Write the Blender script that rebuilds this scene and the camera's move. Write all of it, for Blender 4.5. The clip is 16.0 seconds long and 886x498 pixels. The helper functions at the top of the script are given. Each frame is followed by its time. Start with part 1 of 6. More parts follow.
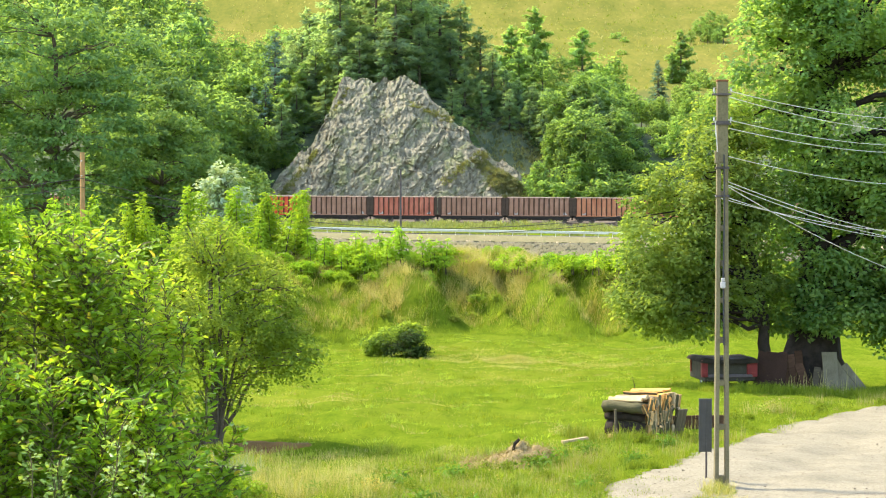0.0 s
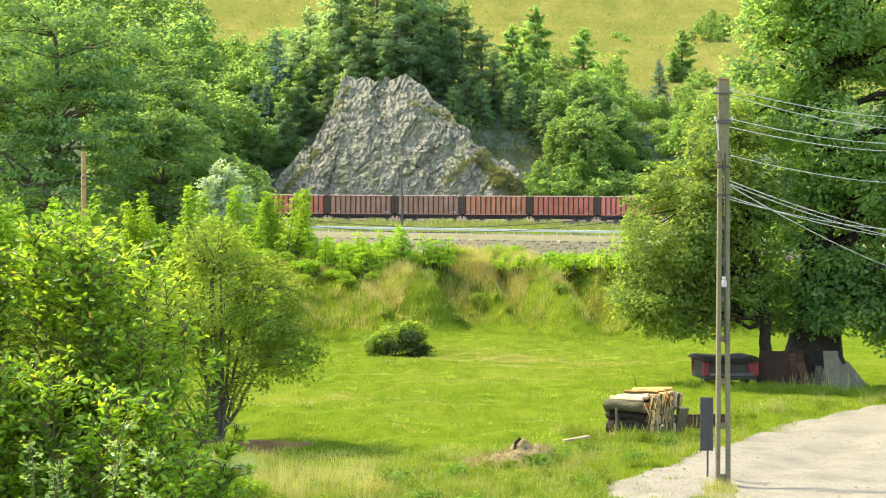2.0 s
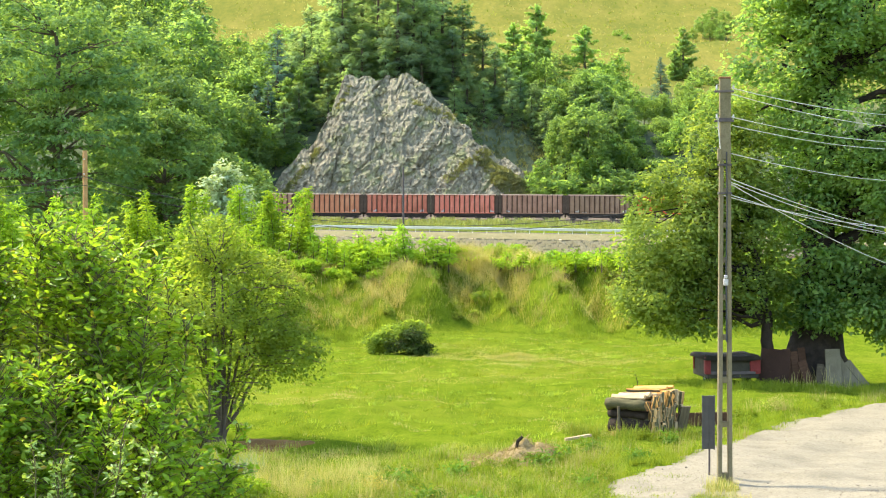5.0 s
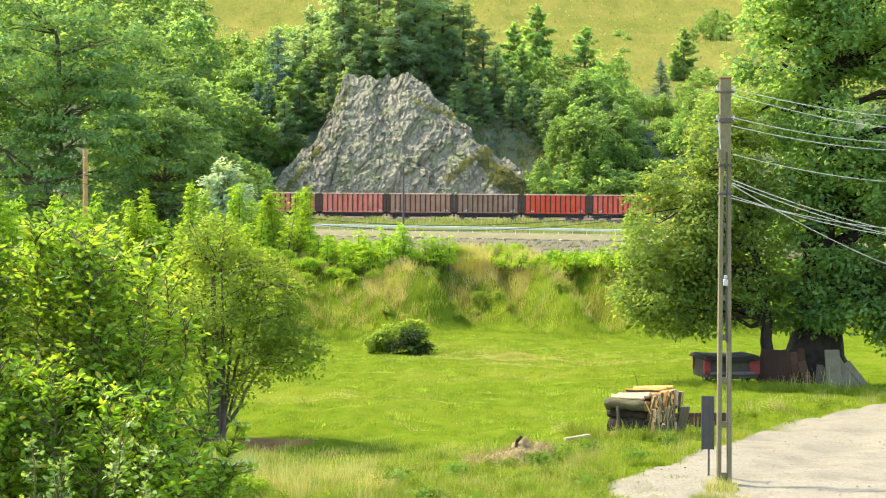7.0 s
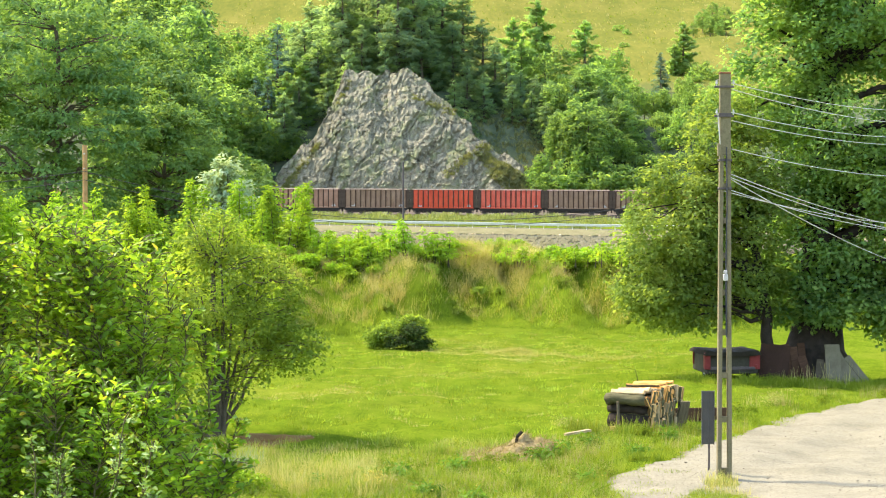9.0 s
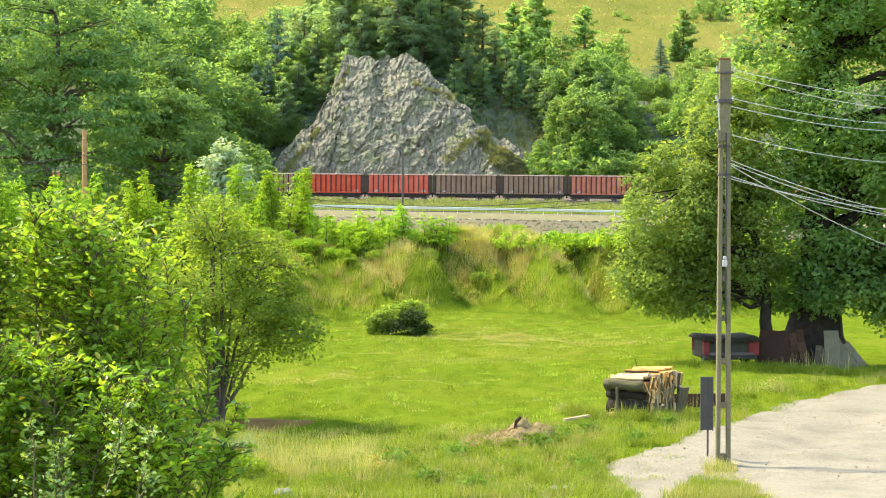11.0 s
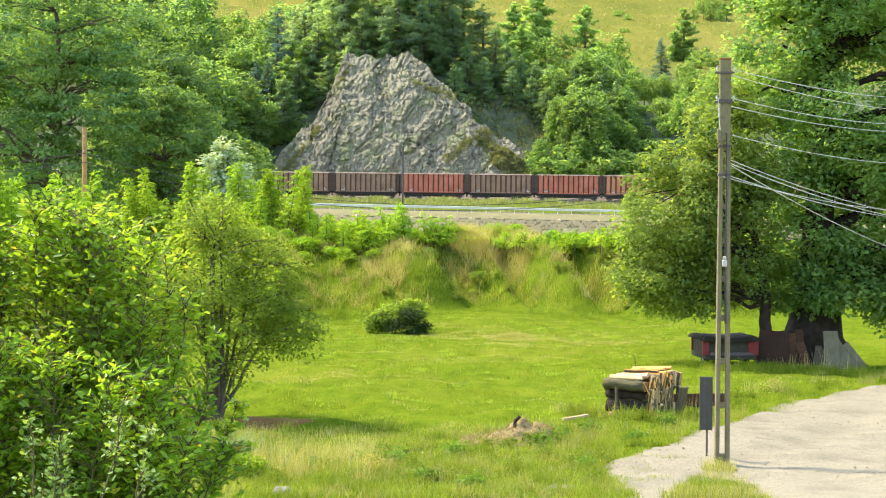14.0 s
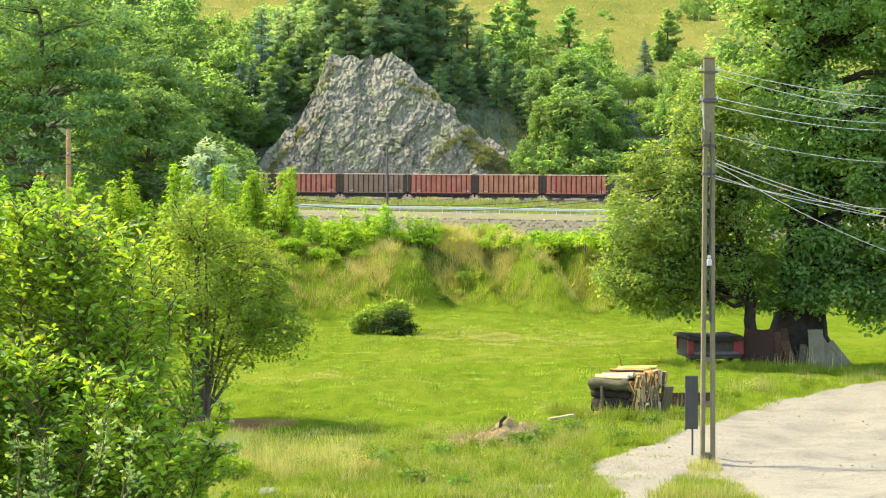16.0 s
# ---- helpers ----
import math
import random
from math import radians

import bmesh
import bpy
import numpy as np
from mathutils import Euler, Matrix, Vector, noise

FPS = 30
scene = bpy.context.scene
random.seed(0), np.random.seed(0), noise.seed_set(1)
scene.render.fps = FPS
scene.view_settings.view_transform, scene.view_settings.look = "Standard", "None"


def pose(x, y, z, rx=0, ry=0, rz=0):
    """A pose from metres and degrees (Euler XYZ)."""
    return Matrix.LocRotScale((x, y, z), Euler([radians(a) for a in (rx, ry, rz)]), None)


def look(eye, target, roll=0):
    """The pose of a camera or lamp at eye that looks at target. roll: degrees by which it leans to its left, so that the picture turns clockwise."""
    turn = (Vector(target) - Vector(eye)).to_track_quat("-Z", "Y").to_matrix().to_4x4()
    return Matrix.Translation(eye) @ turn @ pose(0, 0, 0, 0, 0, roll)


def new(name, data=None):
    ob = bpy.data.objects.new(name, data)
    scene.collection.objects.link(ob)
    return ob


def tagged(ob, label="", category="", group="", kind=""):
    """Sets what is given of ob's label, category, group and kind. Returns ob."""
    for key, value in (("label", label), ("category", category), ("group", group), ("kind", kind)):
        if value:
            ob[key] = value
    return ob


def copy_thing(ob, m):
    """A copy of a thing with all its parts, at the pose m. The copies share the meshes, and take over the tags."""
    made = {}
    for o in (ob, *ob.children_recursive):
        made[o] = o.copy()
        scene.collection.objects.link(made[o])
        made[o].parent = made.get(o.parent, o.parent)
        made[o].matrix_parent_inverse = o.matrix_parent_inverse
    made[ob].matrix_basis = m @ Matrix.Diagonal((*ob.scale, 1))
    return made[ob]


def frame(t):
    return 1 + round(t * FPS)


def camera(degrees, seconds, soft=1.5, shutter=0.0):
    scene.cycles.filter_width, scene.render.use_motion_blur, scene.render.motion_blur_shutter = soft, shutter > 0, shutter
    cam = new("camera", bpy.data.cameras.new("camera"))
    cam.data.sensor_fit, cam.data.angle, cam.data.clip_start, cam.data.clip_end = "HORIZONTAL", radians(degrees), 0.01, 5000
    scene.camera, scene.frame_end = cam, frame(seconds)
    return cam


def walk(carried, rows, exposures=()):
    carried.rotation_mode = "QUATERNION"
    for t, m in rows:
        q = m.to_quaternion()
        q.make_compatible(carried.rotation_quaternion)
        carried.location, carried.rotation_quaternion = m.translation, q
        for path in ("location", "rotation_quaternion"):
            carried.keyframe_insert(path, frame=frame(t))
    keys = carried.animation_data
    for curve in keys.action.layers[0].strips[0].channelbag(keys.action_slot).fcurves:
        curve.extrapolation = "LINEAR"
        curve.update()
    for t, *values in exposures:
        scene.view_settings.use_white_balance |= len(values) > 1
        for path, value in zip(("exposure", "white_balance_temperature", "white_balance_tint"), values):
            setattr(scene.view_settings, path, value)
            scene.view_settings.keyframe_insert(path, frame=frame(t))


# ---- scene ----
cam = camera(24.0, 16.0, soft=1.1)
EYE = (0.0, 0.0, 5.63)
# time, tilt, turn and lean of the hand-held camera in degrees
TURNS = [
    (0, -1.0251, 0.0, 0.0), (0.5, -1.0264, 0.0134, -0.0396), (1, -1.0459, -0.0030, -0.0824), (1.5, -1.0575, 0.0009, -0.0907),
    (2, -1.0554, 0.0344, -0.0266), (2.5, -1.0594, 0.0677, -0.1173), (3, -1.0505, 0.0618, -0.0750), (3.5, -1.0783, 0.0594, -0.0749),
    (4, -1.0863, 0.0668, -0.1346), (6.5, -1.0999, 0.0785, 0.0028), (7, -1.1039, 0.0745, 0.0644), (7.5, -1.1174, 0.0961, 0.1283),
    (8, -1.1292, 0.0742, 0.0560), (8.5, -1.1371, 0.0530, -0.0933), (9, -1.2286, 0.0716, -0.0457), (11.5, -1.6566, 0.0489, 0.0886),
    (12, -1.6429, 0.0381, 0.0980), (12.5, -1.6552, 0.0436, 0.3018), (13, -1.6560, 0.0354, 0.3548), (13.5, -1.6554, 0.0462, 0.3378),
    (14, -1.6588, 0.0485, 0.2873), (14.5, -1.6485, -0.0863, 0.0872), (15, -1.6414, -0.2143, 0.1557), (15.5, -1.6448, -0.2875, 0.0979),
    (16, -1.6445, -0.3659, 0.0200)]
walk(cam, [(t, pose(*EYE, 90 + tilt, 0, turn) @ pose(0, 0, 0, 0, 0, lean)) for t, tilt, turn, lean in TURNS],
     [(0, 2.34, 7000, 18), (9, 2.35, 7000, 18), (12, 2.30, 7000, 18), (16, 2.29, 7000, 18)])

# ---- light ----
SUN_TO = Vector((-0.80, 0.42, 1.15)).normalized()
world = bpy.data.worlds.new("sky")
scene.world = world
world.use_nodes = True
_bg = world.node_tree.nodes["Background"]
_sky = world.node_tree.nodes.new("ShaderNodeTexSky")
_sky.sky_type = "NISHITA"
_sky.sun_disc = False
_sky.sun_elevation = math.asin(SUN_TO.z)
_sky.sun_rotation = math.atan2(SUN_TO.x, SUN_TO.y)
world.node_tree.links.new(_sky.outputs[0], _bg.inputs[0])
_bg.inputs[1].default_value = 0.15
sun = new("sun", bpy.data.lights.new("sun", "SUN"))
sun.data.energy, sun.data.angle, sun.data.color = 2.0, radians(6.0), (1.0, 0.94, 0.80)
sun.matrix_world = look(SUN_TO * 100, (0, 0, 0))


# ---- materials ----
class Nodes:
    """A short way to wire node materials."""

    def __init__(self, name):
        self.mat = bpy.data.materials.new(name)
        self.mat.use_nodes = True
        self.tree = self.mat.node_tree
        self.bsdf = self.tree.nodes["Principled BSDF"]
        self.out = self.tree.nodes["Material Output"]

    def add(self, kind, **sets):
        node = self.tree.nodes.new("ShaderNode" + kind)
        for key, value in sets.items():
            if key in ("operation", "blend_type", "data_type", "feature", "distance"):
                if key == "operation":
                    node.operation = value
                elif key == "blend_type":
                    node.blend_type = value
                elif key == "data_type":
                    node.data_type = value
                elif key == "feature":
                    node.feature = value
            else:
                node.inputs[key].default_value = value
        return node

    def link(self, a, b):
        self.tree.links.new(a, b)

    def coords(self, scale=(1, 1, 1)):
        tc = self.add("TexCoord")
        mp = self.add("Mapping", Scale=scale)
        self.link(tc.outputs["Object"], mp.inputs["Vector"])
        return mp.outputs[0]

    def noise(self, scale, detail=4.0, rough=0.6, vec=None):
        n = self.add("TexNoise", Scale=scale, Detail=detail, Roughness=rough)
        if vec is not None:
            self.link(vec, n.inputs["Vector"])
        return n.outputs[0]

    def ramp(self, fac, stops):
        r = self.add("ValToRGB")
        e = r.color_ramp.elements
        while len(e) < len(stops):
            e.new(0.5)
        for el, (pos, col) in zip(e, stops):
            el.position, el.color = pos, (*col, 1)
        self.link(fac, r.inputs[0])
        return r.outputs[0]

    def mix(self, fac, a, b, blend="MIX"):
        m = self.add("Mix", data_type="RGBA", blend_type=blend)
        for val, sock in ((fac, m.inputs[0]), (a, m.inputs[6]), (b, m.inputs[7])):
            if isinstance(val, (int, float)):
                sock.default_value = val
            elif isinstance(val, tuple):
                sock.default_value = (*val, 1)
            else:
                self.link(val, sock)
        return m.outputs[2]

    def bump(self, height, strength, dist=0.02):
        b = self.add("Bump", Strength=strength, Distance=dist)
        self.link(height, b.inputs["Height"])
        self.link(b.outputs[0], self.bsdf.inputs["Normal"])

    def done(self, color, rough=0.8, metal=0.0, spec=0.3):
        if isinstance(color, tuple):
            self.bsdf.inputs["Base Color"].default_value = (*color, 1)
        else:
            self.link(color, self.bsdf.inputs["Base Color"])
        self.bsdf.inputs["Roughness"].default_value = rough
        self.bsdf.inputs["Metallic"].default_value = metal
        self.bsdf.inputs["Specular IOR Level"].default_value = spec
        return self.mat


def surface(name, a, b, scale=3.0, rough=0.8, metal=0.0, bump=0.3, fine=25.0, third=None):
    """Two or three tones blotched at a coarse scale and grained at a fine one."""
    n = Nodes(name)
    v = n.coords()
    coarse = n.noise(scale, 5.0, 0.65, v)
    grain = n.noise(scale * fine, 4.0, 0.7, v)
    stops = [(0.35, a), (0.65, b)] if third is None else [(0.3, a), (0.55, b), (0.72, third)]
    col = n.ramp(coarse, stops)
    col = n.mix(0.35, col, n.ramp(grain, [(0.3, tuple(0.55 * c for c in a)), (0.7, tuple(min(1.0, 1.35 * c) for c in b))]))
    n.bump(grain, bump, 0.01)
    return n.done(col, rough, metal, 0.3 if rough < 0.75 else 0.06)


def foliage(name, dark, mid, light, through_light=0.4, rough=0.55, patch=0.5, tips=None):
    """Leaves: each its own tone, larger patches of tone over the crown, some light passing through."""
    n = Nodes(name)
    geo = n.add("NewGeometry")
    per_leaf = n.ramp(geo.outputs["Random Per Island"], [(0.0, dark), (0.5, mid), (1.0, light)] if tips is None else [(0.0, dark), (0.5, mid), (0.94, light), (0.96, tips)])
    v = n.coords()
    big = n.noise(patch, 3.0, 0.6, v)
    info = n.add("ObjectInfo")
    tone = n.mix(0.55, per_leaf, n.ramp(big, [(0.35, dark), (0.5, mid), (0.66, light)]))
    hue = n.add("HueSaturation", Saturation=1.0)
    shift = n.add("MapRange")
    shift.inputs["To Min"].default_value, shift.inputs["To Max"].default_value = 0.493, 0.506
    n.link(info.outputs["Random"], shift.inputs["Value"])
    n.link(shift.outputs[0], hue.inputs["Hue"])
    value = n.add("MapRange")
    value.inputs["To Min"].default_value, value.inputs["To Max"].default_value = 0.9, 1.12
    n.link(info.outputs["Random"], value.inputs["Value"])
    n.link(value.outputs[0], hue.inputs["Value"])
    n.link(tone, hue.inputs["Color"])
    n.done(hue.outputs[0], rough, 0.0, 0.3 if rough < 0.5 else 0.03)
    trans = n.add("BsdfTranslucent")
    warm = n.mix(1.0, hue.outputs[0], (1.25, 1.1, 0.45), "MULTIPLY")
    n.link(warm, trans.inputs[0])
    both = n.add("MixShader")
    both.inputs[0].default_value = through_light
    n.link(n.bsdf.outputs[0], both.inputs[1])
    n.link(trans.outputs[0], both.inputs[2])
    n.link(both.outputs[0], n.out.inputs[0])
    return n.mat


# Hillside leaves: raised, bluish dark tone stands in for distance haze.
M_BROAD = foliage("hazed_broad_leaves", (0.120, 0.236, 0.126), (0.172, 0.313, 0.116), (0.262, 0.406, 0.100), 0.75)
M_TALL = foliage("tall_leaves", (0.074, 0.161, 0.068), (0.128, 0.241, 0.078), (0.211, 0.328, 0.091), 0.5, 0.55, 0.25)
M_WALNUT = foliage("dark_leaves", (0.094, 0.220, 0.090), (0.200, 0.372, 0.122), (0.325, 0.480, 0.140), 0.70)
M_LIME = foliage("light_leaves", (0.096, 0.180, 0.048), (0.178, 0.285, 0.066), (0.290, 0.395, 0.094), 0.62)
M_PLUM = foliage("plum_leaves", (0.092, 0.215, 0.022), (0.215, 0.415, 0.036), (0.410, 0.590, 0.066), 0.62, 0.36, 1.2, (0.50, 0.33, 0.075))
M_OLIVE = foliage("olive_leaves", (0.110, 0.192, 0.036), (0.205, 0.310, 0.054), (0.315, 0.420, 0.072), 0.66)
M_SAPLING = foliage("sapling_leaves", (0.140, 0.290, 0.022), (0.245, 0.425, 0.034), (0.385, 0.545, 0.056), 0.5)
# Pine, spruce and larch: distance haze put into paler, bluer needle colours.
M_PINE = foliage("hazed_pine_needles", (0.125, 0.250, 0.175), (0.200, 0.350, 0.200), (0.305, 0.450, 0.210), 0.75)
M_SPRUCE = foliage("hazed_spruce_needles", (0.057, 0.136, 0.110), (0.098, 0.198, 0.150), (0.161, 0.276, 0.186), 0.45)
M_LARCH = foliage("hazed_larch_needles", (0.150, 0.302, 0.126), (0.235, 0.416, 0.139), (0.343, 0.530, 0.159), 0.68)
M_SILVER = foliage("silver_leaves", (0.231, 0.356, 0.200), (0.356, 0.494, 0.294), (0.506, 0.644, 0.425), 0.4)
M_GRASS = foliage("grass_blades", (0.070, 0.128, 0.011), (0.160, 0.24, 0.02), (0.290, 0.350, 0.05), 0.45, 0.6, 0.9)
M_STRAW = foliage("dry_grass", (0.20, 0.205, 0.075), (0.33, 0.315, 0.13), (0.46, 0.43, 0.20), 0.4, 0.7, 0.35)
M_BANK = foliage("bank_grass_blades", (0.069, 0.132, 0.011), (0.141, 0.220, 0.021), (0.251, 0.321, 0.048), 0.45, 0.65, 0.5)
M_HAY = foliage("ripe_grass", (0.289, 0.286, 0.103), (0.425, 0.408, 0.165), (0.559, 0.529, 0.226), 0.4, 0.7, 0.6)
M_DRY = foliage("fading_grass", (0.233, 0.240, 0.076), (0.344, 0.333, 0.116), (0.465, 0.436, 0.176), 0.4, 0.7, 0.6)
M_TRACK = foliage("trackside_leaves", (0.120, 0.165, 0.055), (0.200, 0.250, 0.085), (0.310, 0.350, 0.130), 0.4, 0.6, 0.3)
M_WEED = foliage("weeds", (0.100, 0.176, 0.017), (0.188, 0.264, 0.035), (0.338, 0.363, 0.084), 0.4, 0.6, 0.5)
M_BARK = surface("bark", (0.05, 0.039, 0.026), (0.121, 0.101, 0.067), 4.0, 0.9, 0.0, 0.6)


def make_ground_material():
    n = Nodes("meadow_ground")
    v = n.coords()
    big = n.noise(0.11, 4.0, 0.6, v)
    mid = n.noise(0.9, 5.0, 0.65, v)
    fine = n.noise(14.0, 4.0, 0.7, v)
    col = n.ramp(mid, [(0.30, (0.039, 0.080, 0.004)), (0.5, (0.076, 0.122, 0.007)), (0.70, (0.122, 0.152, 0.014))])
    clump = n.noise(2.6, 5.0, 0.7, n.coords((0.7, 0.35, 1.0)))
    col = n.mix(0.6, col, n.ramp(clump, [(0.36, (0.025, 0.058, 0.005)), (0.52, (0.083, 0.128, 0.008)), (0.68, (0.156, 0.172, 0.022))]))
    dry = n.ramp(big, [(0.52, (0, 0, 0)), (0.68, (1, 1, 1))])
    col = n.mix(dry, col, n.ramp(mid, [(0.3, (0.093, 0.130, 0.009)), (0.7, (0.161, 0.172, 0.024))]))
    col = n.mix(0.4, col, n.ramp(fine, [(0.32, (0.030, 0.062, 0.004)), (0.68, (0.161, 0.215, 0.016))]))
    # rank olive growth and litter under the wood, then the drier and yellower pasture of the upper slope
    tc = n.add("TexCoord")
    sep = n.add("SeparateXYZ")
    n.link(tc.outputs["Object"], sep.inputs[0])
    under = n.add("MapRange")
    # Begins before the rails: shade below the wagons put into the ground colour.
    under.inputs["From Min"].default_value, under.inputs["From Max"].default_value = 305.0, 313.0
    n.link(sep.outputs["Y"], under.inputs["Value"])
    litter = n.ramp(n.noise(0.5, 6.0, 0.7, v), [(0.3, (0.046, 0.066, 0.036)), (0.5, (0.074, 0.096, 0.050)), (0.7, (0.115, 0.130, 0.070))])
    col = n.mix(under.outputs[0], col, litter)
    far = n.add("MapRange")
    far.inputs["From Min"].default_value, far.inputs["From Max"].default_value = 378.0, 415.0
    n.link(sep.outputs["Y"], far.inputs["Value"])
    v2 = n.coords((1.0, 0.3, 0.3))
    hill = n.ramp(n.noise(0.10, 7.0, 0.72, v2), [(0.32, (0.074, 0.100, 0.020)), (0.5, (0.124, 0.134, 0.028)), (0.68, (0.191, 0.172, 0.044))])
    tuft = n.ramp(n.noise(1.1, 4.0, 0.7, v2), [(0.35, (0.059, 0.076, 0.014)), (0.6, (0.163, 0.150, 0.028))])
    hill = n.mix(0.35, hill, tuft)
    col = n.mix(far.outputs[0], col, hill)
    n.bump(fine, 0.6, 0.05)
    return n.done(col, 0.95, 0.0, 0.0)


M_GROUND = make_ground_material()
M_GRAVEL = surface("gravel", (0.128, 0.118, 0.076), (0.225, 0.207, 0.136), 0.7, 0.95, 0.0, 1.0, 22.0, (0.175, 0.160, 0.098))


# ---- mesh tools ----
def mesh_of(name, verts, faces, mat, smooth=False):
    """A mesh from an array of corners and an array of equal-sided faces."""
    verts, faces = np.asarray(verts, dtype=np.float32), np.asarray(faces, dtype=np.int32)
    sides = faces.shape[1]
    me = bpy.data.meshes.new(name)
    me.vertices.add(len(verts))
    me.vertices.foreach_set("co", verts.ravel())
    me.loops.add(faces.size)
    me.loops.foreach_set("vertex_index", faces.ravel())
    me.polygons.add(len(faces))
    me.polygons.foreach_set("loop_start", np.arange(0, faces.size, sides, dtype=np.int32))
    if smooth:
        me.polygons.foreach_set("use_smooth", np.ones(len(faces), dtype=bool))
    me.update(calc_edges=True)
    me.validate()
    me.materials.append(mat)
    return me


def thing(name, label, category, group="", at=None, kind=""):
    ob = new(name)
    ob.empty_display_size = 0.1
    if at is not None:
        ob.matrix_basis = at
    return tagged(ob, label, category, group, kind)


def hang(name, me, parent, label="", at=None, kind=""):
    """A mesh object under a thing or a part."""
    ob = new(name, me)
    ob.parent = parent
    if at is not None:
        ob.matrix_basis = at
    return tagged(ob, label, kind=kind)


def part(name, bm, material, parent, label="", at=None, smooth=False):
    me = bpy.data.meshes.new(name)
    if smooth:
        for f in bm.faces:
            f.smooth = True
    bm.to_mesh(me)
    bm.free()
    me.materials.append(material)
    return hang(name, me, parent, label, at)


def box(bm, cx, cy, cz, sx, sy, sz, turn=None, bevel=0.0):
    m = Matrix.Translation((cx, cy, cz))
    if turn is not None:
        m = m @ turn
    made = bmesh.ops.create_cube(bm, size=1.0, matrix=m @ Matrix.Diagonal((sx, sy, sz, 1)))["verts"]
    if bevel:
        edges = list({e for v in made for e in v.link_edges})
        bmesh.ops.bevel(bm, geom=edges, offset=bevel, segments=1, affect="EDGES", profile=0.5)
    return bm


def rod(bm, a, b, r1, r2=None, sides=8):
    a, b = Vector(a), Vector(b)
    way = b - a
    m = Matrix.Translation((a + b) / 2) @ way.to_track_quat("Z", "Y").to_matrix().to_4x4()
    bmesh.ops.create_cone(bm, cap_ends=True, segments=sides, radius1=r1, radius2=r1 if r2 is None else r2, depth=way.length, matrix=m)
    return bm


def tubes(paths, sides=5):
    """Tapered tubes along lists of (point, radius)."""
    verts, faces, base = [], [], 0
    ring = np.arange(sides) * 2 * np.pi / sides
    for path in paths:
        pts = np.array([p for p, _ in path], dtype=float)
        rad = np.array([r for _, r in path], dtype=float)
        way = np.gradient(pts, axis=0)
        way /= np.linalg.norm(way, axis=1, keepdims=True) + 1e-9
        ref = np.where(np.abs(way[:, 2:3]) > 0.9, np.array([[1.0, 0, 0]]), np.array([[0, 0, 1.0]]))
        side = np.cross(way, ref)
        side /= np.linalg.norm(side, axis=1, keepdims=True) + 1e-9
        up = np.cross(side, way)
        for i in range(len(pts)):
            verts.append(pts[i] + rad[i] * (np.cos(ring)[:, None] * side[i] + np.sin(ring)[:, None] * up[i]))
        for i in range(len(pts) - 1):
            for j in range(sides):
                k = (j + 1) % sides
                faces.append((base + i * sides + j, base + i * sides + k, base + (i + 1) * sides + k, base + (i + 1) * sides + j))
        base += sides * len(pts)
    return np.concatenate(verts), np.array(faces)


def leaf_quads(rng, pts, out, length, width, droop=0.0, spread=0.8, rise=0.9):
    """One folded leaf at each point; its face turns outwards and up to the light."""
    count = len(pts)
    nrm = 0.7 * out + rng.normal(0, 0.55 * spread / 0.8, (count, 3)) + np.array([0, 0, rise])
    nrm /= np.linalg.norm(nrm, axis=1, keepdims=True) + 1e-9
    way = out + rng.normal(0, 0.8, (count, 3))
    way[:, 2] -= droop
    way -= nrm * np.sum(way * nrm, axis=1, keepdims=True)
    way /= np.linalg.norm(way, axis=1, keepdims=True) + 1e-9
    side = np.cross(way, nrm)
    ln = (length * rng.uniform(0.6, 1.3, count))[:, None]
    wd = (width * rng.uniform(0.7, 1.2, count))[:, None]
    mid = pts + way * ln * 0.45 + nrm * ln * 0.10
    verts = np.stack([pts, mid + side * wd * 0.5, pts + way * ln, mid - side * wd * 0.5], axis=1).reshape(-1, 3)
    return verts, np.arange(count * 4).reshape(-1, 4)


def merge(*pieces):
    verts, faces, base = [], [], 0
    for v, f in pieces:
        verts.append(v)
        faces.append(np.asarray(f) + base)
        base += len(v)
    return np.concatenate(verts), np.concatenate(faces)


def bent_path(rng, a, b, r1, r2, steps=6, wander=0.08, lift=0.0):
    a, b = np.array(a, float), np.array(b, float)
    size = np.linalg.norm(b - a)
    path = []
    for i in range(steps + 1):
        u = i / steps
        p = a + (b - a) * u
        p[2] += lift * size * math.sin(math.pi * u)
        if 0 < i < steps:
            p = p + rng.normal(0, wander * size / steps * 1.6, 3)
        path.append((p, r1 + (r2 - r1) * u ** 0.8))
    return path


def in_lobes(rng, lobes, count, hollow=0.55):
    """Points in a set of ellipsoids, more of them towards the outside, and the way out of the lobe."""
    vol = np.array([a[3] * a[4] * a[5] for a in lobes])
    pick = rng.choice(len(lobes), count, p=vol ** 0.75 / (vol ** 0.75).sum())
    way = rng.normal(0, 1, (count, 3))
    way /= np.linalg.norm(way, axis=1, keepdims=True)
    r = (hollow ** 3 + (1 - hollow ** 3) * rng.uniform(0, 1, count)) ** (1 / 3)
    lob = np.array(lobes)[pick]
    return lob[:, :3] + way * lob[:, 3:] * r[:, None], way


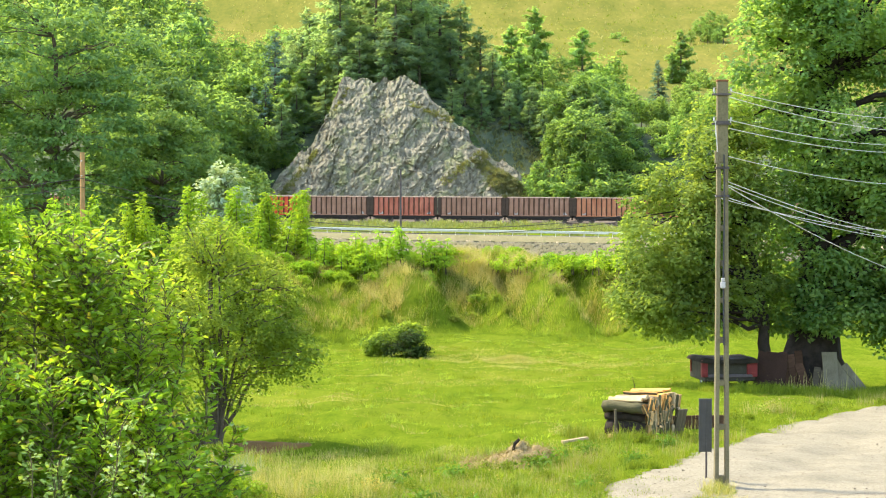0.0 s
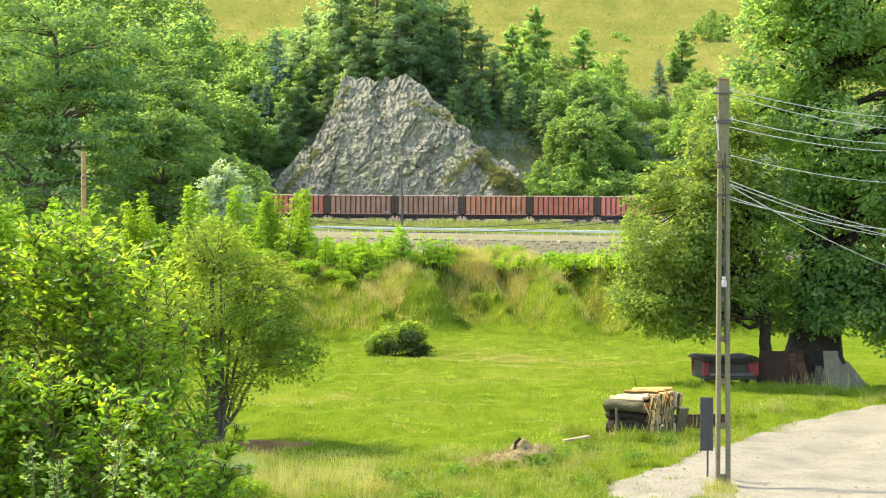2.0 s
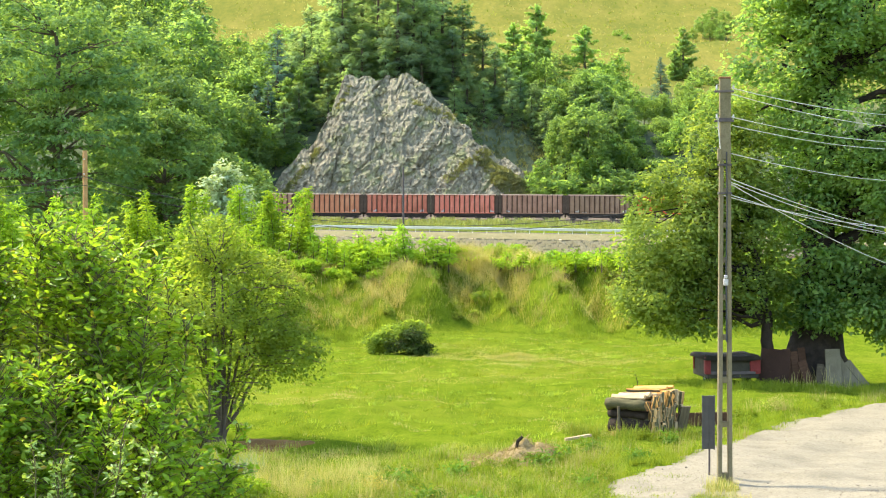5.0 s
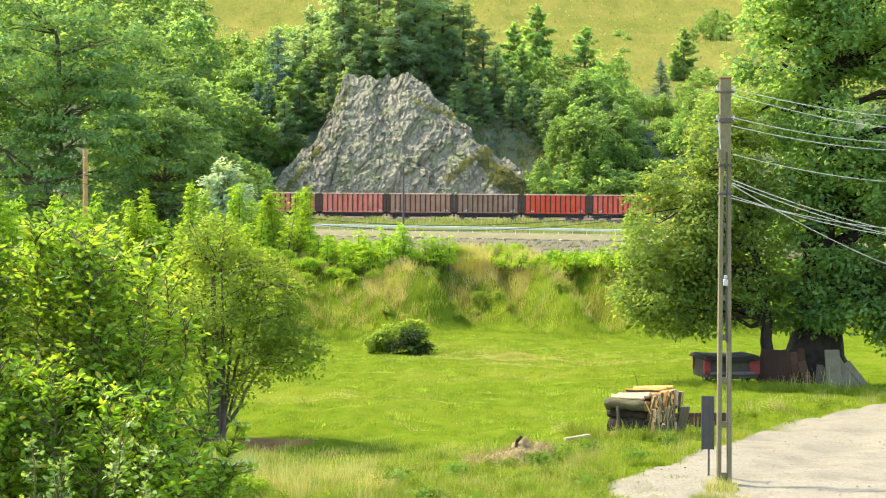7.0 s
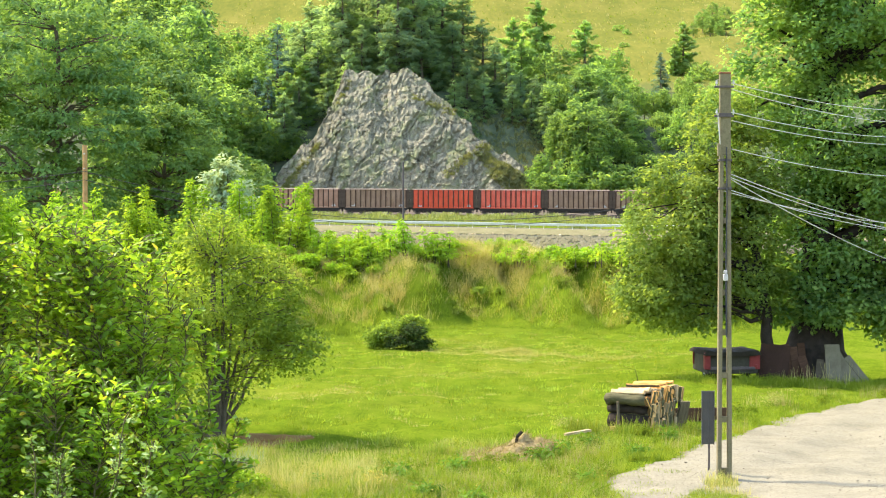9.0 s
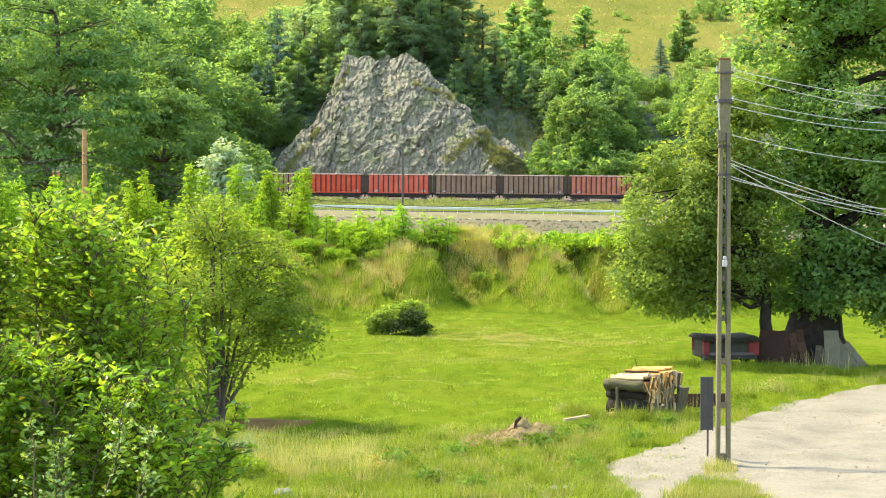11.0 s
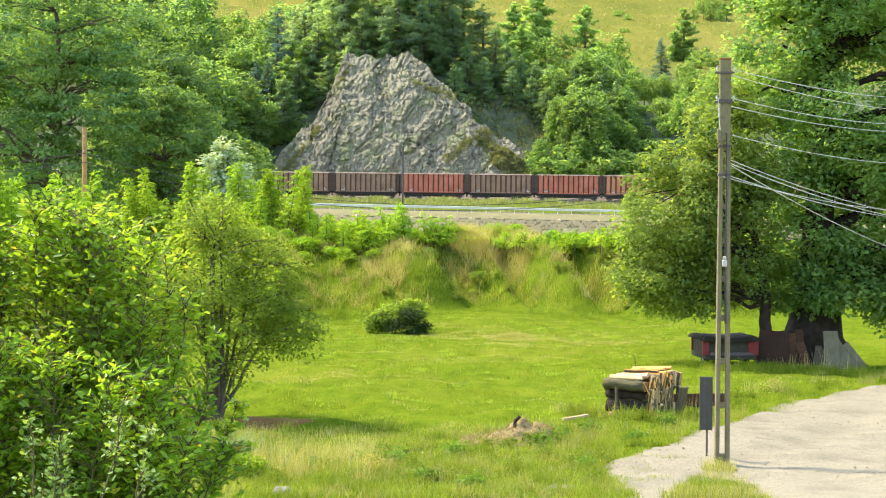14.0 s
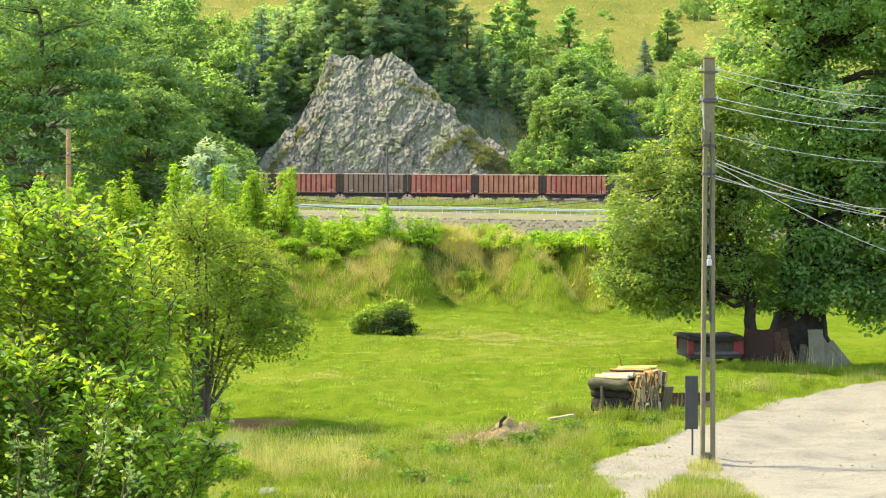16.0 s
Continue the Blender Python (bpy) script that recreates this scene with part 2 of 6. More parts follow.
def crown_mesh(rng, name, lobes, clumps, per_clump, clump_size, leaf, mat, flat=0.6, droop=0.15, hollow=0.5):
    """Leaves in clumps spread over lobes: an uneven outline with gaps. Returns the mesh and the clumps' centres."""
    centres, way = in_lobes(rng, lobes, clumps, hollow)
    size = clump_size * rng.uniform(0.55, 1.25, clumps)
    which = np.repeat(np.arange(clumps), per_clump)
    off = rng.normal(0, 1, (len(which), 3))
    off /= np.linalg.norm(off, axis=1, keepdims=True)
    off *= (rng.uniform(0.15, 1, len(which)) ** 0.5)[:, None]
    off[:, 2] *= flat
    pts = centres[which] + off * size[which][:, None]
    out = 0.7 * off + 0.4 * way[which] + np.array([0, 0, 0.15])
    v, f = leaf_quads(rng, pts, out, leaf[0], leaf[1], droop)
    return mesh_of(name, v, f, mat), centres


def broad_tree(name, label, seed, lobes, trunk, radius, clumps, per_clump, clump_size, leaf, mat, at, bark=None, limbs=26, group="", flat=0.6, stems=1, hollow=0.5, lone_limbs=0, flare=1.0):
    """A broad-leaved tree: a tapered trunk or several stems, limbs that reach into the crown, and a crown of leaf clumps."""
    rng = np.random.default_rng(seed)
    tree = thing(name, label, "tree" if "tree" in name else "shrub", group, at)
    crown, centres = crown_mesh(rng, "crown", lobes, clumps, per_clump, clump_size, leaf, mat, flat, hollow=hollow)
    bark = bark or M_BARK
    paths = []
    starts = []
    for s in range(stems):
        foot = np.array([rng.normal(0, 0.5 * radius), rng.normal(0, 0.5 * radius), -0.1]) if stems > 1 else np.array([0, 0, -0.1])
        top = np.array(trunk, float) if s == 0 else np.array(trunk, float) + rng.normal(0, 0.28, 3) * np.array([trunk[2], trunk[2], 0.3 * trunk[2]])
        top[2] = max(0.4 * trunk[2], top[2] - 0.75 * math.hypot(top[0] - trunk[0], top[1] - trunk[1]))
        r = radius if s == 0 else radius * rng.uniform(0.22, 0.42)
        path = bent_path(rng, foot, top, r, r * 0.3, 9, 0.06 if stems == 1 else 0.03)
        path[0] = (path[0][0], r * 1.35)
        path = [(p, rr * (1 + (flare - 1) * 0.6 ** k)) for k, (p, rr) in enumerate(path)]
        paths.append(path)
        starts += [(p, rr) for p, rr in path[3:]]
    for path in paths:
        hang("trunk" if stems == 1 else "stem", mesh_of("trunk", *tubes([path], 8), bark, True), tree)
    arms = []
    for c in centres[rng.choice(len(centres), min(limbs, len(centres)), replace=False)]:
        d = [np.linalg.norm(c - p) + (3.0 if p[2] > c[2] else 0) for p, _ in starts]
        p, rr = starts[int(np.argmin(d))]
        arms.append(bent_path(rng, p, c, rr * 0.55, 0.012, 6, 0.1, 0.08))
    arms.sort(key=lambda path: -path[0][1])
    main = min(len(arms), lone_limbs)
    for path in arms[:main]:
        hang("limb", mesh_of("limb", *tubes([path], 6), bark, True), tree)
    if arms[main:]:
        hang("branchwork", mesh_of("branchwork", *tubes(arms[main:], 5), bark, True), tree, kind="stuff")
    hang("crown", crown, tree)
    return tree


def conifer(name, label, seed, height, width, mat, whorls, needles, leaf, bare=0.15, slope=-0.15, at=None, ragged=0.25, taper=0.75, stray=0.1):
    """A pine or spruce: a straight trunk and whorls of boughs set with needles."""
    rng = np.random.default_rng(seed)
    tree = thing(name, label, "tree", "", at)
    pts, out, boughs = [], [], []
    for i in range(whorls):
        u = i / (whorls - 1)
        z = height * (bare + (0.98 - bare) * u)
        reach = width / 2 * ((1 - u) ** taper * (0.35 + 0.65 * min(1, u * 4 + 0.35)) + 0.04)
        for k in range(rng.integers(4, 7)):
            ang = rng.uniform(0, 2 * np.pi)
            ln = reach * rng.uniform(1 - ragged * 1.6, 1 + ragged)
            way = np.array([np.cos(ang), np.sin(ang), slope + 0.5 * u])
            a = np.array([0, 0, z + rng.normal(0, stray)])
            b = a + way * ln
            boughs.append([(a, 0.05 * (1 - u) + 0.015), ((a + b) / 2 + np.array([0, 0, -0.05 * ln]), 0.03), (b, 0.008)])
            n = max(8, int(needles * ln / (width / 2)))
            s = rng.uniform(0.2, 1.05, n) ** 0.8
            p = a + (b - a) * s[:, None]
            p = p + rng.normal(0, 1, (n, 3)) * np.array([0.16, 0.16, 0.09]) * (ln * 0.9 + 0.25) * (1.15 - s)[:, None] ** 0.5
            pts.append(p)
            out.append(np.tile(way, (n, 1)) + np.array([0, 0, 0.25]))
    v, f = leaf_quads(rng, np.concatenate(pts), np.concatenate(out), leaf[0], leaf[1], 0.0, 0.5)
    hang("trunk", mesh_of("trunk", *tubes([[((0, 0, -0.3), width * 0.045), ((0, 0, height * 0.5), width * 0.03), ((0, 0, height * 0.97), 0.02)]], 8), M_BARK, True), tree)
    hang("branchwork", mesh_of("branchwork", *tubes(boughs, 4), M_BARK, True), tree, kind="stuff")
    hang("crown", mesh_of("crown", v, f, mat), tree)
    return tree


def shoots_shrub(name, label, seed, rows, leaf, mat, at, group="", density=46):
    """Young upright shoots, each ringed with leaflets that grow smaller towards its tip. rows: (x, y, height, reach)."""
    rng = np.random.default_rng(seed)
    shrub = thing(name, label, "shrub", group, at)
    stems, pts, out = [], [], []
    for x, y, h, reach in rows:
        lean = rng.normal(0, 0.12, 2)
        stems.append([((x, y, -0.15), 0.03), ((x + lean[0] * h * 0.5, y + lean[1] * h * 0.5, h * 0.5), 0.02), ((x + lean[0] * h, y + lean[1] * h, h), 0.005)])
        n = int(density * h * (0.6 + reach))
        u = rng.uniform(0.12, 1.0, n)
        r = reach * (1.08 - u) ** 0.6 * rng.uniform(0.15, 1.0, n)
        # whorls: leaf heights gather at the joints
        step = h / max(4, int(h / 0.28))
        z = np.round(u * h / step) * step + rng.normal(0, 0.05, n)
        ang = rng.uniform(0, 2 * np.pi, n)
        p = np.stack([x + lean[0] * z + r * np.cos(ang), y + lean[1] * z + r * np.sin(ang), z + 0.35 * r], axis=1)
        pts.append(p)
        out.append(np.stack([np.cos(ang), np.sin(ang), np.full(n, 0.35)], axis=1))
    v, f = leaf_quads(rng, np.concatenate(pts), np.concatenate(out), leaf[0], leaf[1], 0.1, 0.45)
    hang("branchwork", mesh_of("branchwork", *tubes(stems, 5), M_BARK, True), shrub, kind="stuff")
    hang("foliage", mesh_of("foliage", v, f, mat), shrub)
    return shrub


# ---- the lie of the land ----
def ease(a, b, v):
    u = np.clip((v - a) / (b - a), 0, 1)
    return u * u * (3 - 2 * u)


def waves(x, y, scale, seed):
    """A smooth roughness out of crossed sines, between about -1 and 1."""
    rng = np.random.default_rng(seed)
    total = 0
    for i in range(7):
        ang, ph = rng.uniform(0, 2 * np.pi), rng.uniform(0, 2 * np.pi)
        k = scale * rng.uniform(0.6, 2.2)
        total = total + np.sin(k * (x * np.cos(ang) + y * np.sin(ang)) + ph) / 3.2
    return total


def road_level(x):
    return 2.6 - 0.0168 * np.clip(x, -90, 90)


def rail_level(x):
    return 4.1 - 0.0064 * np.clip(x, -150, 150)


def bank_foot(x):
    return 91.0 + 2.2 * np.sin(0.33 * x + 0.6) + 1.0 * np.sin(0.9 * x) - 9.0 * ease(-7, -16, x) + 5.0 * ease(9, 20, x)


def crag(x):
    """Height of the rock face above the line, along it."""
    rough = 0.6 * np.sin(0.7 * x) + 0.35 * np.sin(1.9 * x + 1.0)
    shape = np.interp(x, [-31, -29, -27.3, -24.5, -21.8, -19.3, -17.8, -16.6, -12, -8, -4.5, -1, 2.7, 7.2, 12.2, 16.5],
                      [0, 3, 5.6, 9.3, 12.6, 16.9, 20.6, 23.4, 24.0, 23.8, 23.6, 20.0, 15.2, 12.0, 8.2, 0])
    return np.clip(shape + rough * np.clip(shape / 8, 0, 1), 0, 40)


def land(x, y):
    """Height of the ground."""
    x, y = np.asarray(x, float), np.asarray(y, float)
    near = 4.0 * (1 - ease(5, 31, y)) + 0.10 * waves(x, y, 0.35, 3) * ease(20, 36, y) + 0.042 * waves(x, y, 1.6, 4) + 0.05 * waves(x, y, 2.4, 6) * ease(46, 52, y) * ease(1.0, -1.5, x - 5.6 - 0.54 * (y - 47.4))
    foot = bank_foot(x)
    rise = ease(0, 10.5, y - foot)
    run = x + 0.47 * (y - foot) + 0.5 * np.sin(0.31 * x + 0.4 * (y - foot))
    saw = (run / 2.75) % 1.0
    spur = np.where(saw < 0.78, saw / 0.78, (1 - saw) / 0.22)
    spur = spur * spur * (3 - 2 * spur) - 0.5
    lumps = np.sin(0.95 * x + 0.75 * (y - foot)) * 0.25 + spur * (1.5 + 0.35 * np.sin(0.8 * x + 2.0))
    top = 3.2 + 0.35 * np.sin(0.5 * x + 1.0)
    lumps = lumps * (1 - 0.75 * ease(-2.5, -4.0, x) * (1 - ease(-7.0, -9.0, x)))
    bank = rise * top + lumps * np.clip(4 * rise * (1 - rise), 0, 1) * 0.9
    z = near + bank
    z = z * (1 - ease(13, 26, y - foot)) - 0.8 * ease(13, 26, y - foot)
    # the road's shelf behind the stone wall, and the railway behind it
    shelf = ease(270.0, 271.6, y)
    z = z * (1 - shelf) + shelf * road_level(x)
    up = ease(281.0, 307.0, y)
    z = z * (1 - up) + up * (rail_level(x) - 0.55)
    # the hill
    hill = np.interp(y, [316, 322, 350, 400, 450, 500, 560, 640, 700, 1000, 3200], [0, 0.6, 14, 25, 33, 41.5, 54, 72, 86, 130, 210])
    hill = hill * (1 + 0.06 * waves(x, y, 0.03, 8)) + 0.6 * waves(x, y, 0.12, 9) * ease(322, 345, y)
    knob = np.interp(crag(x), [0, 30], [0, 1]) * 11.5 * np.exp(-((y - 356.0) / 17.0) ** 2) * ease(332, 345, y)
    return z + hill + knob


def spaced(*runs):
    """Grid lines: (start, end, step) after one another."""
    return np.concatenate([np.arange(a, b, s) for a, b, s in runs])


def sheet(xs, ys, zs):
    gx, gy = np.meshgrid(xs, ys)
    verts = np.stack([gx, gy, zs], axis=2).reshape(-1, 3) if zs.shape == gx.shape else zs
    w, h = len(xs), len(ys)
    i = (np.arange(h - 1)[:, None] * w + np.arange(w - 1)[None, :]).ravel()
    return verts, np.stack([i, i + 1, i + 1 + w, i + w], axis=1)


gxs = spaced((-2400, -400, 250), (-400, -100, 25), (-100, -30, 3.5), (-30, -9, 0.6), (-9, 13, 0.25), (13, 30, 0.6), (30, 100, 3.5), (100, 400, 25), (400, 2401, 250))
gys = spaced((-900, -60, 120), (-60, 24, 6), (24, 86, 0.55), (86, 106, 0.3), (106, 112, 0.55), (112, 264, 6), (264, 284, 0.5), (284, 318, 2), (318, 380, 1.2), (380, 720, 6), (720, 1000, 40), (1000, 3201, 200))
gX, gY = np.meshgrid(gxs, gys)
ground = new("ground", mesh_of("ground", *sheet(gxs, gys, land(gX, gY)), M_GROUND, True))
tagged(ground, "green grazed meadow rising to a yellow hillside pasture", "ground", kind="structure")


# ---- gravel lane ----
def lane_edge(u):
    """The lane's grassy edge; u runs from the near end to the far right."""
    xs = np.interp(u, [0, 0.15, 0.24, 0.3, 0.36, 0.45, 0.58, 0.66, 0.78, 1.0], [3.5, 3.45, 3.05, 3.35, 4.2, 5.6, 7.4, 8.9, 12.6, 24.0])
    ys = np.interp(u, [0, 0.15, 0.24, 0.3, 0.36, 0.45, 0.58, 0.66, 0.78, 1.0], [22.0, 36.5, 41.2, 43.0, 44.5, 47.4, 52.2, 55.0, 60.3, 72.0])
    return xs, ys


lu = np.linspace(0, 1, 700)
lv = np.linspace(0, 1, 26)
ex, ey = lane_edge(lu)
ker = np.ones(41) / 41
ex = np.convolve(np.pad(ex, 20, mode="edge"), ker, "valid")
ey = np.convolve(np.pad(ey, 20, mode="edge"), ker, "valid")
tx, ty = np.gradient(ex), np.gradient(ey)
tl = np.hypot(tx, ty)
nx, ny = ty / tl, -tx / tl
wob = 0.10 * np.sin(lu * 37) + 0.04 * np.sin(lu * 101 + 1) + 0.04 * np.sin(lu * 463 + 2)
wide = 7.5 + 1.5 * np.sin(lu * 3)
lx = ex[:, None] + nx[:, None] * (wob[:, None] * (1 - lv) + wide[:, None] * lv)
ly = ey[:, None] + ny[:, None] * (wob[:, None] * (1 - lv) + wide[:, None] * lv)
rut = -0.035 * np.exp(-((lv - 0.3) / 0.06) ** 2) - 0.035 * np.exp(-((lv - 0.55) / 0.06) ** 2)
lz = land(lx, ly) + 0.05 + rut[None, :] - 0.07 * (np.exp(-lv / 0.012))[None, :] + 0.012 * waves(lx, ly, 4.0, 21)
lane_v = np.stack([lx, ly, lz], axis=2).reshape(-1, 3)
li = (np.arange(699)[:, None] * 26 + np.arange(25)[None, :]).ravel()
lane = new("road", mesh_of("road", lane_v, np.stack([li, li + 1, li + 27, li + 26], axis=1), M_GRAVEL, True))
tagged(lane, "pale dusty gravel lane curving past the meadow", "road", kind="structure")

# ---- rock face ----
def make_rock_material():
    """Grey limestone: fine broken grain drawn out along the slanting strata, buff scars, dark joints, a little lichen."""
    n = Nodes("grey_rock")
    tc = n.add("TexCoord")
    turned = n.add("Mapping")
    turned.inputs["Rotation"].default_value = (0.0, radians(-36), 0.0)
    n.link(tc.outputs["Object"], turned.inputs["Vector"])

    def along(sx, sz):
        m = n.add("Mapping", Scale=(sx, 0.8, sz))
        n.link(turned.outputs[0], m.inputs["Vector"])
        return m.outputs[0]

    coarse = n.noise(0.30, 6.0, 0.7, along(1.0, 0.6))
    grain = n.noise(2.2, 9.0, 0.78, along(1.0, 0.6))
    grit = n.noise(7.0, 5.0, 0.8, along(1.0, 0.7))
    col = n.ramp(coarse, [(0.32, (0.188, 0.183, 0.123)), (0.5, (0.251, 0.238, 0.156)), (0.68, (0.337, 0.305, 0.192))])
    col = n.mix(0.55, col, n.ramp(grain, [(0.34, (0.108, 0.105, 0.072)), (0.5, (0.247, 0.234, 0.156)), (0.66, (0.420, 0.378, 0.246))]))
    col = n.mix(0.25, col, n.ramp(grit, [(0.35, (0.11, 0.112, 0.076)), (0.65, (0.39, 0.37, 0.235))]))
    split = n.add("TexVoronoi", feature="DISTANCE_TO_EDGE", Scale=0.75)
    n.link(along(1.0, 0.38), split.inputs["Vector"])
    col = n.mix(n.ramp(split.outputs["Distance"], [(0.0, (0.55, 0.55, 0.55)), (0.05, (0, 0, 0))]), col, (0.077, 0.077, 0.068))
    buff = n.ramp(n.noise(0.21, 7.0, 0.75, along(1.0, 0.7)), [(0.58, (0, 0, 0)), (0.68, (0.7, 0.7, 0.7))])
    col = n.mix(buff, col, n.ramp(grain, [(0.36, (0.19, 0.165, 0.105)), (0.6, (0.46, 0.395, 0.25))]))
    moss = n.ramp(n.noise(0.4, 6.0, 0.7, along(1.0, 0.5)), [(0.50, (0, 0, 0)), (0.62, (0.65, 0.65, 0.65))])
    col = n.mix(moss, col, n.ramp(grain, [(0.3, (0.12, 0.155, 0.06)), (0.7, (0.25, 0.28, 0.11))]))
    n.bump(grain, 0.75, 0.45)
    return n.done(col, 0.95, 0.0, 0.03)


M_ROCK = make_rock_material()
rx = np.linspace(-33, 18, 480)
rv = np.linspace(0, 1, 230)
rX, rV = np.meshgrid(rx, rv)
rZ = 3.3 + rV * (crag(rX) + 0.2)
rY = 325.5 + (0.5 * rV + 0.5 * rV ** 2) * crag(rX) * 0.75


def crack(x, z):
    """Relief of the rock: slabs, slanting ledges and finer breaks."""
    u, w = x - 0.35 * z, z + 0.25 * x
    total = 0.7 * noise.fractal((x * 0.13, z * 0.11, 3.1), 0.7, 2.1, 6) - 0.45 * abs(noise.noise((u * 0.38, w * 0.16, 9.0)))
    # broken blocks, each set in or out and tipped its own way, at three sizes
    for fu, fw, deep in ((0.20, 0.16, 0.55), (0.5, 0.36, 0.38), (1.15, 0.9, 0.30), (2.4, 1.9, 0.22)):
        p = Vector((u * fu, w * fw, 4.0 * fu))
        near = noise.voronoi(p)
        q = near[1][0]
        tip = noise.cell_vector(q * 7.3)
        total += deep * (noise.cell(q * 5.1) + 1.5 * (p - q).dot(tip)) - 0.5 * deep * max(0.0, 0.12 - near[0][1] + near[0][0]) / 0.12
    return total


_d = np.array([[crack(x, z) for x, z in zip(a, b)] for a, b in zip(rX, rZ)])
rY = rY - 0.62 * _d * np.clip(rV * 6, 0.15, 1)
rX = rX + 0.2 * np.roll(_d, 7, axis=1)
rock_v = np.stack([rX, rY, rZ + 0.3 * np.roll(_d, 11, axis=1) * rV], axis=2).reshape(-1, 3)
ri = (np.arange(229)[:, None] * 480 + np.arange(479)[None, :]).ravel()
rock = new("rock_face", mesh_of("rock_face", rock_v, np.stack([ri, ri + 1, ri + 481, ri + 480], axis=1), M_ROCK))
tagged(rock, "cracked grey rock face with mossy ledges above the railway", "rock", kind="structure")

# ---- main road, wall and guard rail ----
M_STONE = surface("wall_stone", (0.44, 0.31, 0.175), (0.68, 0.50, 0.30), 1.1, 0.9, 0.0, 0.5, 9.0, (0.55, 0.39, 0.27))
M_MORTAR = surface("wall_mortar", (0.24, 0.185, 0.115), (0.36, 0.28, 0.18), 1.0, 0.95)
M_VERGE = surface("gravel_verge", (0.135, 0.129, 0.056), (0.205, 0.186, 0.092), 0.5, 0.95, 0.0, 0.4, 14.0, (0.10, 0.135, 0.04))
M_ASPHALT = surface("asphalt", (0.045, 0.045, 0.047), (0.07, 0.07, 0.07), 0.6, 0.9)
M_ZINC = surface("zinc", (0.42, 0.43, 0.36), (0.55, 0.56, 0.47), 0.8, 0.8, 0.0, 0.1)


def strip(name, xs, cols, mat, label, category, smooth=True):
    """A ribbon along x. cols: pairs of y and a height, each a number or an array."""
    rows = [np.stack([xs, np.full_like(xs, y), np.broadcast_to(z, xs.shape)], axis=1) for y, z in cols]
    v = np.concatenate(rows)
    n = len(xs)
    i = (np.arange(len(cols) - 1)[:, None] * n + np.arange(n - 1)[None, :]).ravel()
    ob = new(name, mesh_of(name, v, np.stack([i, i + 1, i + n + 1, i + n], axis=1), mat, smooth))
    return tagged(ob, label, category, kind="structure")


wx = np.linspace(-90, 90, 361)
wr = road_level(wx)
strip("verge", wx, [(269.62, wr - 0.72 + 0.06 * np.sin(wx * 3.3)), (270.2, wr - 0.45), (271.0, wr - 0.02), (272.6, wr + 0.06)], M_VERGE, "pale gravel verge above the stone wall", "verge")
strip("main_road", wx, [(272.6, wr + 0.05), (276.0, wr + 0.10), (280.0, wr + 0.04), (280.4, wr - 0.2)], M_ASPHALT, "grey asphalt main road along the railway", "road")
strip("stone_wall", wx, [(269.9, wr - 3.3), (269.72, wr - 0.75), (270.4, wr - 0.74)], M_MORTAR, "mortar backing of the rubble retaining wall", "wall", False)
bpy.data.objects["stone_wall"]["label"] = "grey rubble stone retaining wall below the road"
wall = bpy.data.objects["stone_wall"]


def stone_meshes(count, seed):
    rng = np.random.default_rng(seed)
    made = []
    for _ in range(count):
        bm = bmesh.new()
        bmesh.ops.create_cube(bm, size=1.0)
        bmesh.ops.bevel(bm, geom=bm.edges[:], offset=0.16, segments=1, affect="EDGES", profile=0.5)
        for v in bm.verts:
            v.co += Vector(rng.normal(0, 0.05, 3))
        me = bpy.data.meshes.new("stone")
        bm.to_mesh(me)
        bm.free()
        me.materials.append(M_STONE)
        made.append(me)
    return made


def guard_rail():
    rail = thing("guard_rail", "galvanised steel guard rail on posts beside the road", "guard rail")
    prof = [(0.0, 0.44), (-0.05, 0.47), (-0.05, 0.53), (0.0, 0.58), (0.0, 0.62), (-0.05, 0.67), (-0.05, 0.73), (0.0, 0.76), (0.02, 0.76), (0.02, 0.44)]
    n = len(wx)
    v = np.concatenate([np.stack([wx, np.full(n, 271.6 + py), wr + pz], axis=1) for py, pz in prof])
    k = len(prof)
    i = np.arange(n - 1)
    f = np.concatenate([np.stack([j * n + i, j * n + i + 1, ((j + 1) % k) * n + i + 1, ((j + 1) % k) * n + i], axis=1) for j in range(k)])
    hang("beam", mesh_of("beam", v, f, M_ZINC), rail, "grey corrugated steel beam")
    bm = bmesh.new()
    box(bm, 0, 0, 0.3, 0.07, 0.12, 0.95, bevel=0.01)
    first = part("post", bm, M_ZINC, rail)
    me = first.data
    first.matrix_basis = pose(-89.5, 271.69, road_level(-89.5))
    for j in range(1, 97):
        x = -89.5 + 1.86 * j
        hang("post", me, rail, at=pose(x, 271.69, float(road_level(x))))


guard_rail()

# ---- railway ----
M_BALLAST = surface("ballast", (0.075, 0.062, 0.045), (0.14, 0.118, 0.085), 1.5, 0.95, 0.0, 0.6, 10.0)
M_RAIL = surface("rail_steel", (0.12, 0.08, 0.06), (0.22, 0.16, 0.12), 3.0, 0.5, 0.7)
M_CONCRETE = surface("concrete", (0.105, 0.09, 0.048), (0.195, 0.167, 0.092), 2.2, 0.9, 0.0, 0.4, 14.0, (0.15, 0.12, 0.07))
tw = np.linspace(-240, 240, 121)
tr = rail_level(tw)
# Behind the track the dark strip runs on, standing in for ditch shade.
strip("ballast", tw, [(310.2, tr - 0.62), (311.2, tr - 0.26), (314.8, tr - 0.26), (317.5, tr - 0.40), (321.5, tr + 0.5), (324.5, tr + 0.9)], M_BALLAST, "dark ballast bed carried up as a strip of ditch shade", "ballast")
